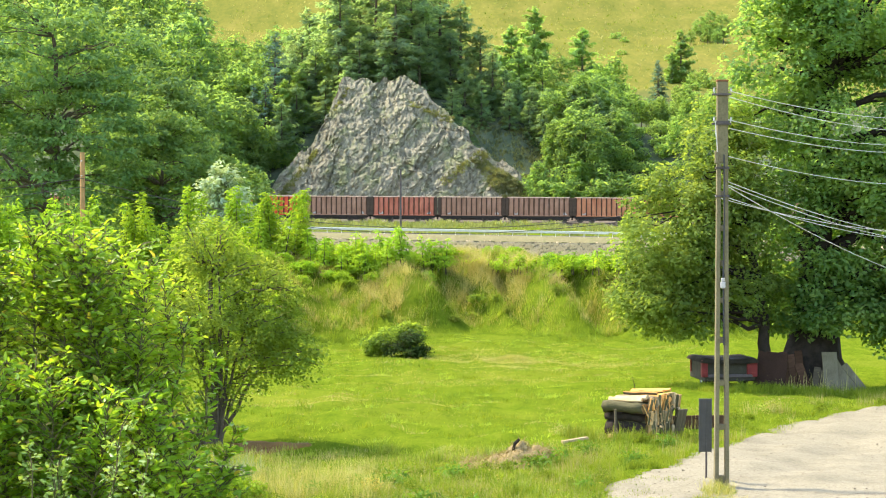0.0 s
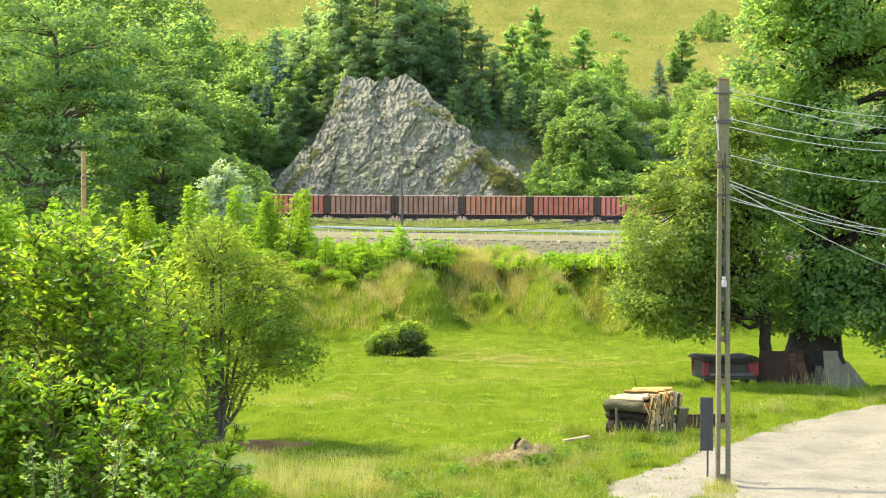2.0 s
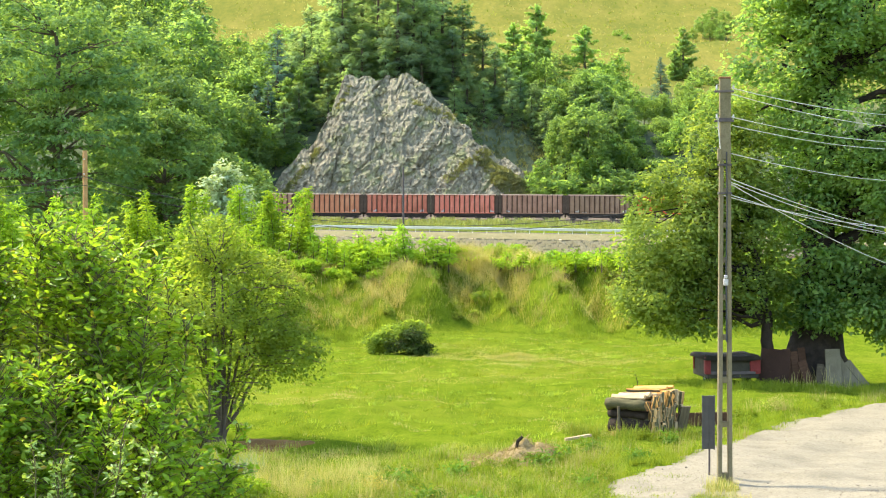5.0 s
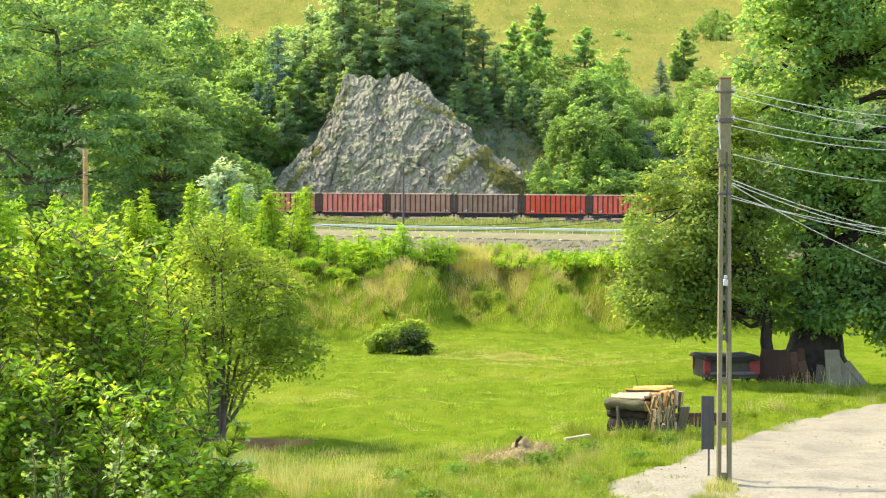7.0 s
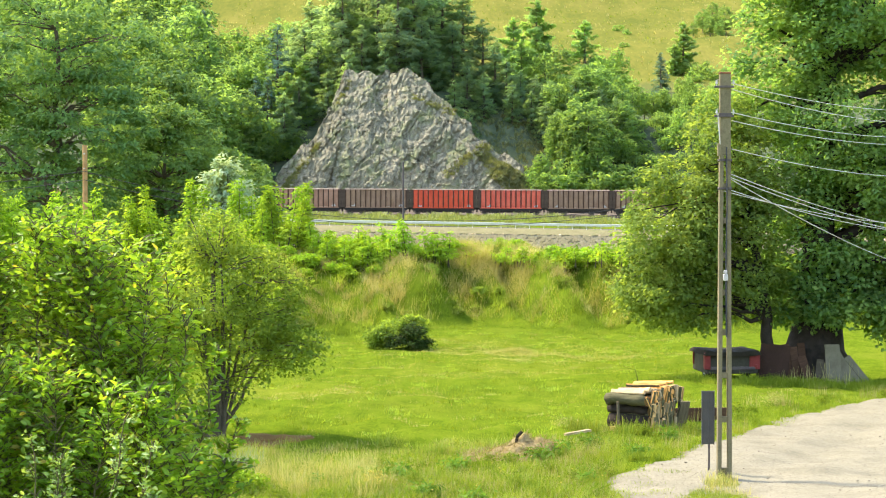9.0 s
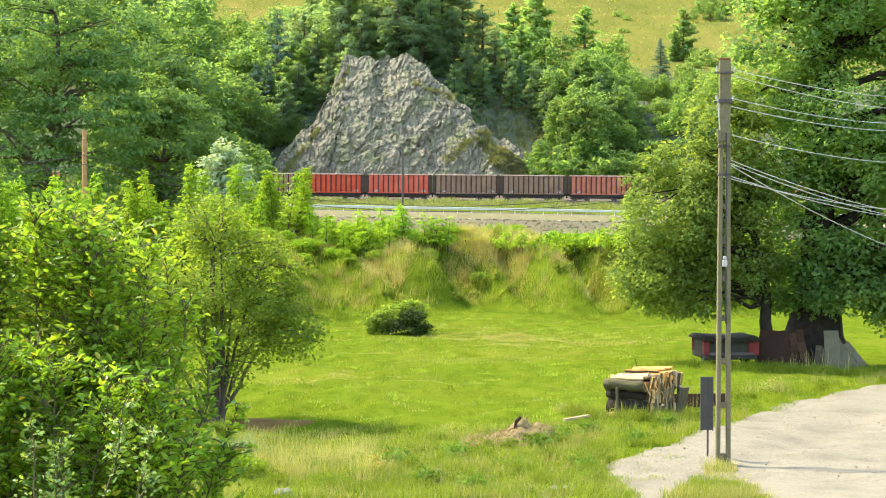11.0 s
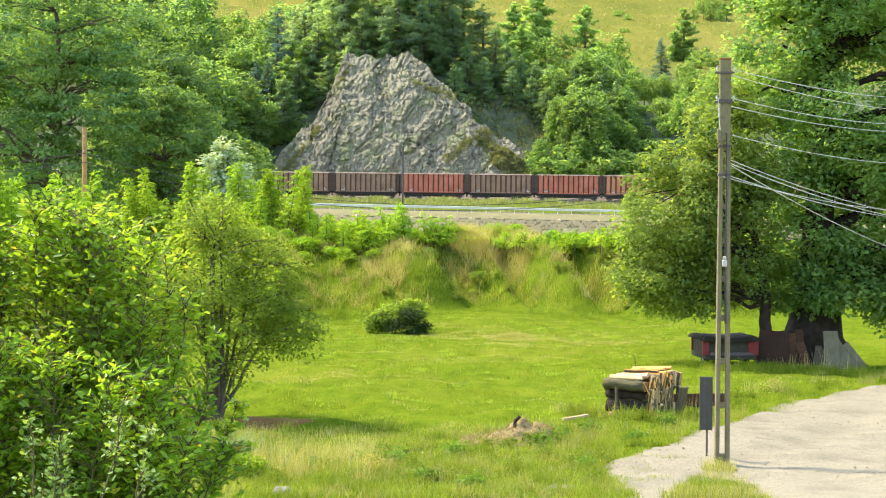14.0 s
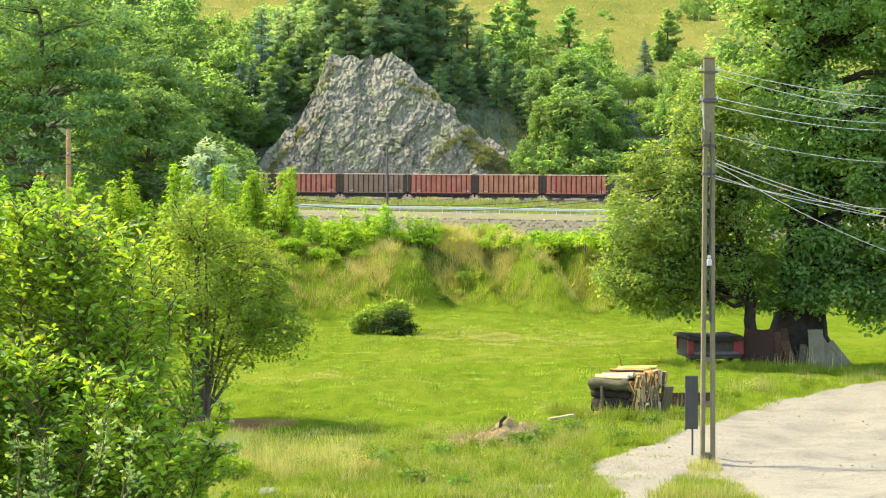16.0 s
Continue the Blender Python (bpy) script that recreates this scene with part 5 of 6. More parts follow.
for _k in range(20):
    _q = np.random.default_rng(860 + _k)
    _x, _up = float(_q.uniform(-7.5, 10.5)), float(_q.uniform(0.8, 6.5))
    broad_tree("low_shrub", "small weedy bush on the face of the bank", 830 + _k, [(0, 0, 0.25, 0.5, 0.5, 0.28), (0.35, 0, 0.2, 0.35, 0.35, 0.22)], (0, 0, 0.4), 0.02, 22, 24, 0.22, (0.13, 0.075), (M_WEED, M_OLIVE)[_k % 2],
               on_land(_x, float(bank_foot(_x)) + _up, 70 * _k, float(_q.uniform(0.4, 0.9))), limbs=8, stems=3, group="shrubs on the bank")
bank_rng = np.random.default_rng(73)
for bank_i in range(40):
    bank_x, bank_up = float(bank_rng.uniform(-9, 9.5)), float(bank_rng.uniform(7.8, 10.8))
    broad_tree("low_shrub", "low leafy shrub on the grassy bank", 500 + bank_i, [(0, 0, 0.4, 0.7, 0.6, 0.45), (0.5, 0, 0.3, 0.5, 0.5, 0.35)], (0, 0, 0.5), 0.03, 45, 28, 0.26, (0.15, 0.095), (M_SAPLING, M_SAPLING, M_PLUM)[bank_i % 3],
               on_land(bank_x, float(bank_foot(bank_x)) + bank_up, 50 * bank_i, float(bank_rng.uniform(0.4, 0.75))), limbs=12, stems=3, group="shrubs on the bank")


# ---- grass ----
def blades(name, label, seed, count, xs, ys, height, width, mat, keep=None, lean=0.35, clump=0, spread=0.16):
    """Standing grass over a patch of ground, in one mesh."""
    rng = np.random.default_rng(seed)
    if clump:
        cx, cy = rng.uniform(*xs, clump), rng.uniform(*ys, clump)
        w = rng.integers(0, clump, count)
        x, y = cx[w] + rng.normal(0, spread, count), cy[w] + rng.normal(0, spread, count)
        hs = rng.uniform(0.55, 1.25, clump)[w]
    else:
        x, y = rng.uniform(*xs, count), rng.uniform(*ys, count)
        hs = 0.75 + 0.35 * waves(x, y, 1.1, seed)
    if keep is not None:
        ok = keep(x, y)
        x, y, hs = x[ok], y[ok], hs[ok]
    n = len(x)
    z = land(x, y)
    h = np.clip(height * hs * rng.uniform(0.55, 1.3, n), 0.02, 3)
    ang = rng.uniform(0, 2 * np.pi, n)
    bend = lean * h * rng.uniform(0.1, 1.2, n)
    wd = width * rng.uniform(0.6, 1.3, n) * 0.5
    side = np.stack([np.cos(ang + 1.4), np.sin(ang + 1.4), np.zeros(n)], axis=1) * wd[:, None]
    foot = np.stack([x, y, z - 0.02], axis=1)
    tip = foot + np.stack([np.cos(ang) * bend, np.sin(ang) * bend, h], axis=1)
    v = np.stack([foot - side, foot + side, tip + side * 0.25, tip - side * 0.25], axis=1).reshape(-1, 3)
    ob = new(name, mesh_of(name, v, np.arange(n * 4).reshape(-1, 4), mat))
    return tagged(ob, label, "grass", kind="stuff")


def off_lane(x, y):
    """True where the ground is outside the gravel lane and the bare soil under the fruit tree."""
    edge = np.interp(y, ey, ex)
    bare = ((x + 4.25) / 0.85) ** 2 + ((y - 50.3) / 0.9) ** 2 < 0.9 + 0.3 * waves(x, y, 3.0, 45)
    return (x < edge + 0.12 + 0.26 * waves(x, y, 1.7, 44)) & ~bare


def round_pole(x, y):
    """The grass island that widens from the foot of the pole towards the near end of the lane."""
    return np.abs(x - 5.68 + 0.15 * (42.7 - y)) < 0.12 + 0.17 * (42.7 - y) + 0.10 * np.sin(5 * y)


def weed_plants():
    """Broad-leaved weeds in the rough grass: three kinds, set out as copies."""
    rng = np.random.default_rng(81)
    kinds = []
    for i, (mat, leaf, size) in enumerate(((M_BANK, (0.055, 0.024), 0.15), (M_BANK, (0.06, 0.026), 0.15), (M_BANK, (0.05, 0.022), 0.15), (M_STRAW, (0.10, 0.010), 0.22))):
        plant = thing("weed_plant", ("grey-green leafy weed in the rough grass", "bright green broad-leaved weed in the grass", "dark green bushy weed in the grass", "dry seed-headed weed in the rough grass")[i], "weed", "weeds in the rough grass")
        pts = rng.normal(0, 1, (230, 3)) * np.array([0.55, 0.55, 0.36]) * size + np.array([0, 0, 0.6 * size])
        pts[:, 2] = np.abs(pts[:, 2])
        v, f = leaf_quads(rng, pts, pts * 3.0, leaf[0], leaf[1], 0.0)
        hang("foliage", mesh_of("foliage", v, f, mat), plant)
        kinds.append(plant)
    spots = [(rng.uniform(-5.5, 3.8), rng.uniform(37.0, 46.5)) for _ in range(46)] + [(-1.3 + rng.normal(0, 0.45), 44.2 + rng.normal(0, 0.5)) for _ in range(12)] + [(-5.0 + rng.normal(0, 0.5), 41.0 + rng.normal(0, 1.0)) for _ in range(12)] + [(1.95 + rng.normal(0, 0.3), 45.9 + rng.normal(0, 0.15)) for _ in range(9)] + [(2.6 + rng.normal(0, 0.3), 47.0 + rng.normal(0, 0.3)) for _ in range(6)] + [(4.1 + rng.normal(0, 0.5), 50.3 + rng.normal(0, 0.4)) for _ in range(8)]
    for y in np.linspace(40, 64, 46):
        spots.append((float(np.interp(y, ey, ex)) - rng.uniform(0.2, 1.8), float(y)))
    for j, (x, y) in enumerate(spots):
        x = min(x, float(np.interp(y, ey, ex)) - 0.1)
        m = on_land(x, y, rng.uniform(0, 360), rng.uniform(0.5, 1.1) ** 2 * 1.25)
        if j < 4:
            kinds[j].matrix_basis = m
        else:
            copy_at(kinds[int(rng.choice(4, p=[0.4, 0.25, 0.2, 0.15]))], m)


weed_plants()


def dock_plants():
    """Broad-leaved docks: a rosette of long leaves and a bushy middle."""
    rng = np.random.default_rng(84)
    plant = thing("dock_plant", "dark green broad-leaved dock in the rough grass", "weed", "docks in the rough grass")
    pts = rng.normal(0, 1, (150, 3)) * np.array([0.17, 0.17, 0.10]) + np.array([0, 0, 0.13])
    pts[:, 2] = np.abs(pts[:, 2])
    v, f = leaf_quads(rng, pts, pts * np.array([4.0, 4.0, 1.5]) + np.array([0, 0, 0.35]), 0.17, 0.062, 0.1)
    hang("foliage", mesh_of("foliage", v, f, M_DOCK), plant)
    for j, (x, y, size) in enumerate(((-1.20, 42.3, 1.1), (-1.0, 42.8, 0.9), (-1.55, 42.6, 0.7), (-0.34, 39.4, 0.9), (0.52, 39.0, 0.8), (2.05, 45.7, 1.0), (2.5, 46.3, 0.9), (3.35, 47.6, 0.8), (4.3, 46.3, 0.8), (2.9, 42.4, 0.7), (0.2, 44.6, 0.8), (-2.6, 41.6, 0.7), (5.3, 49.2, 0.8))):
        m = on_land(x, y, 70 * j, size)
        if j == 0:
            plant.matrix_basis = m
        else:
            copy_at(plant, m)


M_DOCK = foliage("dock_leaves", (0.060, 0.150, 0.020), (0.115, 0.235, 0.030), (0.200, 0.340, 0.050), 0.45, 0.5, 1.0)
dock_plants()
broad_tree("low_shrub", "bright green leafy shrub over bare brown earth", 74, [(0, 0, 0.3, 0.55, 0.45, 0.32), (-0.45, 0.1, 0.42, 0.4, 0.4, 0.36), (0.35, 0.1, 0.2, 0.35, 0.35, 0.22)], (0, 0, 0.5), 0.02, 70, 46, 0.16, (0.075, 0.045), M_SAPLING, on_land(-4.15, 39.9), limbs=16, stems=3)


def flowers():
    """Yellow hawkbit heads on thin stalks among the rough grass."""
    rng = np.random.default_rng(95)
    x, y = rng.uniform(-5, 3.5, 76), rng.uniform(38, 47.5, 76)
    x[:48], y[:48] = -1.42 + rng.normal(0, 0.11, 48), 40.6 + rng.normal(0, 0.2, 48)
    z = land(x, y) + rng.uniform(0.14, 0.36, 76)
    verts, faces = [], []
    for i in range(76):
        ring = [(x[i] + 0.024 * math.cos(a), y[i] + 0.024 * math.sin(a) - 0.004, z[i] + 0.010 * math.sin(2 * a) + 0.008) for a in np.arange(6) * math.pi / 3]
        base = len(verts)
        verts += ring + [(x[i], y[i], z[i] - 0.012)]
        faces += [(base + k, base + (k + 1) % 6, base + 6) for k in range(6)]
    tagged(new("yellow_flowers", mesh_of("yellow_flowers", np.array(verts), np.array(faces), M_FLOWER)), "small yellow flower heads in the rough grass", "flowers", kind="stuff")


M_FLOWER = surface("yellow_petals", (0.32, 0.27, 0.02), (0.46, 0.38, 0.03), 30.0, 0.7)
flowers()
blades("meadow_grass", "short grazed green meadow grass", 1, 54000, (-8, 12), (46, 92), 0.05, 0.015, M_GRASS, off_lane, 0.6)
blades("meadow_grass", "tufts of ranker green grass in the meadow", 2, 18000, (-7, 11), (48, 88), 0.12, 0.016, M_GRASS, off_lane, 0.8, 620)
blades("tall_grass", "tall green roadside grass and weeds", 3, 60000, (-7, 5), (36.5, 46.8), 0.16, 0.012, M_GRASS, off_lane, 1.1, 1100)
blades("tall_grass", "straw-coloured flowering grass stalks", 4, 2200, (-4.4, -1.4), (39.5, 44.6), 0.42, 0.009, M_DRY, off_lane, 0.8, 44)
blades("tall_grass", "thin dry stalks in the rough grass", 20, 15000, (-7, 3.6), (36.5, 48.5), 0.22, 0.008, M_STRAW, off_lane, 0.9, 800)
blades("tall_grass", "dark green clumps in the rough grass", 32, 9000, (-7, 4.5), (36.5, 49.5), 0.17, 0.014, M_OLIVE, off_lane, 0.9, 170)
blades("weeds", "silvery grey-green weeds beside the plum bush", 23, 1800, (-5.1, -4.0), (41.0, 44.5), 0.36, 0.013, M_SAGE, off_lane, 0.7, 26)
blades("weeds", "grey-green meadow weeds", 5, 13000, (-6, 5), (37, 50), 0.2, 0.018, M_WEED, off_lane, 0.9, 120)
blades("verge_grass", "tall grass along the lane edge", 6, 40000, (2.5, 16), (40, 66), 0.17, 0.012, M_GRASS, lambda x, y: off_lane(x, y) & (x > np.interp(y, ey, ex) - 2.2), 1.0, 900)
blades("verge_grass", "sparse grass creeping onto the gravel", 25, 170000, (2.6, 15), (38.5, 62), 0.10, 0.013, M_GRASS, lambda x, y: (x > np.interp(y, ey, ex) - 0.1) & (x < np.interp(y, ey, ex) + 0.28 + 0.4 * waves(x, y, 1.3, 46)), 1.0, 15000)
blades("verge_grass", "dry grass stalks along the lane edge", 7, 9000, (2.5, 16), (44, 66), 0.3, 0.009, M_STRAW, lambda x, y: off_lane(x, y) & (x > np.interp(y, ey, ex) - 2.5), 0.3, 160)
blades("bank_grass", "long green grass on the bank", 8, 80000, (-13, 14), (80, 106), 0.22, 0.022, M_BANK, lambda x, y: (y > bank_foot(x) + 1.2 + 1.6 * waves(x, y, 0.9, 31)), 1.1, 2600)
blades("meadow_grass", "patch of dry straw-coloured grass in the meadow", 18, 90000, (-2.5, 8.5), (71, 88), 0.10, 0.013, M_DRY,
       lambda x, y: np.random.default_rng(92).uniform(0, 1, len(x)) < 1.0 * np.exp(-((x - 2.9) / 2.9) ** 2 - ((y - 79.0) / 3.6) ** 2) * (0.8 + 0.4 * waves(x, y, 0.9, 41)), 0.9)
blades("meadow_grass", "thin swathes of mown yellowing grass", 33, 60000, (-5, 10.5), (58, 90), 0.07, 0.013, M_DRY, lambda x, y: off_lane(x, y) & (waves(0.35 * x, 1.4 * y - 0.25 * x, 0.8, 47) > 0.62), 1.0)
blades("meadow_grass", "dark flecks of coarse grass in the meadow", 27, 9000, (-7, 11), (50, 90), 0.11, 0.018, M_OLIVE, off_lane, 1.3, 210)
blades("meadow_grass", "small dry tufts scattered over the meadow", 21, 6500, (-7, 11), (48, 90), 0.08, 0.013, M_STRAW, off_lane, 1.2, 260)
blades("verge_grass", "scattered grass tufts on the near gravel", 29, 3600, (2.9, 4.9), (37.5, 43.6), 0.09, 0.013, M_GRASS, None, 1.0, 46)
blades("weeds", "leafy weeds round the log stack", 19, 1600, (3.0, 6.4), (49.6, 51.4), 0.3, 0.02, M_WEED, off_lane, 0.5, 60)
blades("bank_turf", "rough green grass covering the bank", 16, 80000, (-12, 14), (80, 106), 0.11, 0.022, M_BANK, lambda x, y: (y > bank_foot(x) - 2.5 + 2.0 * waves(x, y, 0.7, 32)), 1.1)
blades("bank_grass", "long straw-coloured grass on the bank", 9, 120000, (-9, 12), (90, 104), 0.42, 0.013, M_DRY,
       lambda x, y: (y > bank_foot(x) + 2.0) & (np.random.default_rng(91).uniform(0, 1, len(x)) < 2.0 * np.exp(-((x - 2.2) / 2.1) ** 2 - ((y - bank_foot(x) - 8.0) / 2.2) ** 2)
                                                + 0.25 * np.exp(-((x + 2.7) / 0.8) ** 2 - ((y - bank_foot(x) - 6.5) / 1.6) ** 2) + 0.2 * np.exp(-((x - 7.5) / 1.5) ** 2 - ((y - bank_foot(x) - 5.0) / 2.5) ** 2) + 0.11), 0.9, 800)
blades("bank_grass", "dark green clumps of coarse grass on the bank", 34, 15000, (-9, 12), (80, 104), 0.34, 0.02, M_OLIVE, lambda x, y: y > bank_foot(x) + 1.0, 1.1, 210)
blades("bank_grass", "pale dry tufts on the face of the bank", 35, 15000, (-9, 12), (82, 104), 0.42, 0.014, M_STRAW, lambda x, y: y > bank_foot(x) + 2.5, 1.1, 190)
blades("bank_grass", "pale plumes of ripe grass on the crest of the bank", 30, 13000, (0.5, 3.9), (94, 102), 0.55, 0.013, M_HAY, lambda x, y: (y > bank_foot(x) + 5.2) & (y < bank_foot(x) + 9.6), 1.0, 240)
blades("bank_grass", "pale plumes of ripe grass on the crest of the bank", 31, 2600, (-3.6, -1.8), (93, 99), 0.5, 0.013, M_HAY, lambda x, y: (y > bank_foot(x) + 4.8) & (y < bank_foot(x) + 8.5), 1.0, 60)
blades("pole_grass", "yellowing grass tuft round the pole", 10, 22000, (3.6, 6.8), (36.5, 42.8), 0.22, 0.011, M_BANK, round_pole, 0.6)
blades("pole_grass", "dry grass stalks round the pole", 12, 10000, (3.6, 6.8), (36.5, 42.8), 0.27, 0.009, M_DRY, round_pole, 0.6)
blades("yard_weeds", "tall weeds and grass round the old boards", 13, 9000, (7.6, 14.5), (63.0, 66.2), 0.2, 0.014, M_GRASS, off_lane, 0.8, 190)
blades("yard_weeds", "dry seed stalks before the old boards", 24, 90, (10.4, 13.0), (64.6, 65.6), 0.55, 0.014, M_HAY, off_lane, 0.3, 60)
blades("scree_grass", "sparse olive grass on the stony slope", 28, 9000, (4, 19), (329, 350), 0.5, 0.12, M_LEDGE, None, 0.8, 700)
blades("pasture_tussocks", "dry tussocks on the hillside pasture", 14, 5000, (-60, 95), (405, 600), 0.45, 0.2, M_STRAW, None, 0.5, 2600)
blades("pasture_tussocks", "green tussocks on the hillside pasture", 15, 4000, (-60, 95), (405, 600), 0.45, 0.22, M_WEED, None, 0.5, 1500)
blades("trackside_weeds", "taller weeds along the railway", 17, 9000, (-40, 45), (303, 309.6), 0.7, 0.14, M_TRACK, None, 1.1, 60, 0.75)
blades("trackside_weeds", "low green weeds between road and railway", 11, 16000, (-45, 45), (283, 309), 0.36, 0.14, M_TRACK, None, 1.2, 260, 0.9)



# ---- wires ----
M_WIRE = surface("wire", (0.44, 0.42, 0.35), (0.57, 0.55, 0.47), 2.0, 0.85, 0.0, 0.0)
M_DARKWIRE = surface("dark_wire", (0.03, 0.03, 0.03), (0.05, 0.05, 0.05), 2.0, 0.7, 0.0, 0.0)
M_PORCELAIN = surface("porcelain", (0.36, 0.34, 0.30), (0.46, 0.44, 0.39), 3.0, 0.3, 0.0, 0.0)
M_IRON = surface("old_iron", (0.06, 0.05, 0.045), (0.12, 0.10, 0.085), 5.0, 0.7, 0.3)
M_WOODPOLE = surface("pole_wood", (0.27, 0.15, 0.06), (0.42, 0.25, 0.11), 2.0, 0.9, 0.0, 0.5)


def wire(label, a, b, sag, radius, mat, group):
    a, b = np.array(a, float), np.array(b, float)
    path = []
    for i in range(25):
        u = i / 24
        p = a + (b - a) * u
        p[2] -= 4 * sag * u * (1 - u)
        path.append((p, radius))
    ob = new("overhead_wire", mesh_of("overhead_wire", *tubes([path], 6), mat, True))
    return tagged(ob, label, "wire", group)


BASE = float(land(5.73, 42.8))
# height at the pole, height at the far support, side of the pole
for z0, z1, side in [(8.18, 8.81, -0.16), (7.98, 8.35, 0.13), (7.58, 7.93, -0.16), (7.34, 7.71, 0.13), (6.76, 6.60, 0.13), (6.25, 4.68, 0.1), (6.18, 4.51, 0.1), (5.92, 4.98, -0.1), (5.92, 4.62, 0.1), (6.15, 3.06, 0.1)]:
    wire("pale aluminium overhead wire sagging from the concrete pole", (5.73 + side, 42.75, z0), (17.0 + side, 70.6, z1), 0.25, 0.009, M_WIRE, "wires of the concrete pole")


# ---- the concrete pole ----
def concrete_pole():
    pole = thing("power_pole", "weathered concrete power pole of two legs with rungs", "power pole", "", pose(5.73, 42.8, BASE))
    top, width0, width1 = 8.30 - BASE, 0.31, 0.235
    for s in (-1, 1):
        bm = bmesh.new()
        bmesh.ops.create_cube(bm, size=1.0)
        for v in bm.verts:
            up = v.co.z > 0
            half = (width1 if up else width0) / 2
            v.co = Vector((s * (half - 0.045) + v.co.x * 0.085, v.co.y * (0.16 if up else 0.2), 6.72 if up else -0.3))
        bmesh.ops.bevel(bm, geom=bm.edges[:], offset=0.008, segments=1, affect="EDGES", profile=0.5)
        part("leg", bm, M_CONCRETE, pole)
    for z in (0.08, 1.23, 2.14, 3.02, 3.84, 4.60, 5.32, 6.02):
        bm = bmesh.new()
        box(bm, 0, 0, z, 0.17, 0.12, 0.12 if z > 0.3 else 0.3, bevel=0.01)
        part("rung", bm, M_CONCRETE, pole)
    bm = bmesh.new()
    box(bm, 0, 0, (6.66 + top) / 2, 0.225, 0.17, top - 6.66, bevel=0.012)
    part("head", bm, M_CONCRETE, pole)
    bm = bmesh.new()
    box(bm, 0, 0, top + 0.015, 0.24, 0.185, 0.04, bevel=0.01)
    part("cap", bm, M_RUSTY, pole, "rusty brown cap")
    for z in (8.15, 7.55):
        bm = bmesh.new()
        box(bm, -0.03, -0.1, z - 0.12 - BASE, 0.40, 0.05, 0.045, bevel=0.006)
        bar = part("cross_arm", bm, M_IRON, pole, "short iron cross arm")
        for x in (-0.18, 0.16):
            bm = bmesh.new()
            rod(bm, (x, -0.1, z - 0.1 - BASE), (x, -0.1, z - 0.05 - BASE), 0.009)
            rod(bm, (x, -0.1, z - 0.06 - BASE), (x, -0.1, z - 0.01 - BASE), 0.026, 0.02, 10)
            rod(bm, (x, -0.1, z - 0.01 - BASE), (x, -0.1, z + 0.015 - BASE), 0.015, 0.02, 10)
            part("insulator", bm, M_PORCELAIN, bar, "white porcelain insulator")
    for z in (7.47, 6.53, 5.95):
        bm = bmesh.new()
        box(bm, 0, 0, z - BASE, 0.27, 0.205, 0.045, bevel=0.006)
        part("clamp_band", bm, M_IRON, pole, "dark iron clamp band")
    bm = bmesh.new()
    box(bm, -0.125, -0.08, 6.74 - BASE, 0.075, 0.09, 0.26, bevel=0.01)
    part("junction_box", bm, M_CONCRETE, pole, "small drab junction box")
    bm = bmesh.new()
    box(bm, 0.0, -0.14, 4.13 - BASE, 0.10, 0.08, 0.14, bevel=0.015)
    box(bm, 0.0, -0.14, 4.24 - BASE, 0.07, 0.06, 0.07, bevel=0.01)
    part("meter_box", bm, M_PORCELAIN, pole, "small white box")
    bm = bmesh.new()
    for a, b in zip([(0.02, -0.12, 6.8), (0.03, -0.13, 5.6), (0.01, -0.12, 4.3), (0.02, -0.12, 3.6)], [(0.03, -0.13, 5.6), (0.01, -0.12, 4.3), (0.02, -0.12, 3.6), (0.03, -0.1, 2.9)]):
        rod(bm, (a[0], a[1], a[2] - BASE), (b[0], b[1], b[2] - BASE), 0.016, 0.016, 6)
    part("cable", bm, M_DARKWIRE, pole, "black cable running down the pole")
    for k in range(3):
        bm = bmesh.new()
        rod(bm, (-0.16, -0.12, 7.5 - BASE - 0.1 * k), (-0.11, -0.13, 6.85 - BASE), 0.008, 0.008, 5)
        part("jumper_wire", bm, M_WIRE, pole)
    return pole


M_RUSTY = surface("rusty_iron", (0.16, 0.07, 0.035), (0.28, 0.13, 0.06), 4.0, 0.85)
M_GREYBOX = surface("grey_box", (0.24, 0.25, 0.23), (0.34, 0.35, 0.32), 3.0, 0.7)
concrete_pole()
M_PANEL = surface("dark_panel", (0.048, 0.046, 0.038), (0.09, 0.086, 0.07), 3.0, 0.7)


def notice_board():
    at = pose(5.50, 43.7, float(land(5.50, 43.7)), 0, 0, 0)
    board = thing("notice_board", "dark grey metal notice board on a thin post", "sign", "", at)
    bm = bmesh.new()
    rod(bm, (0.03, 0, -0.2), (0.03, 0, 1.65), 0.022, 0.022, 8)
    part("post", bm, M_IRON, board)
    bm = bmesh.new()
    box(bm, 0, -0.05, 1.16, 0.245, 0.03, 1.12, bevel=0.006)
    part("panel", bm, M_PANEL, board)
    for x in (-0.125, 0.125, 0.02):
        bm = bmesh.new()
        box(bm, x, -0.07, 1.16, 0.022, 0.03, 1.14, bevel=0.004)
        part("frame_strip", bm, M_PANEL, board)


notice_board()


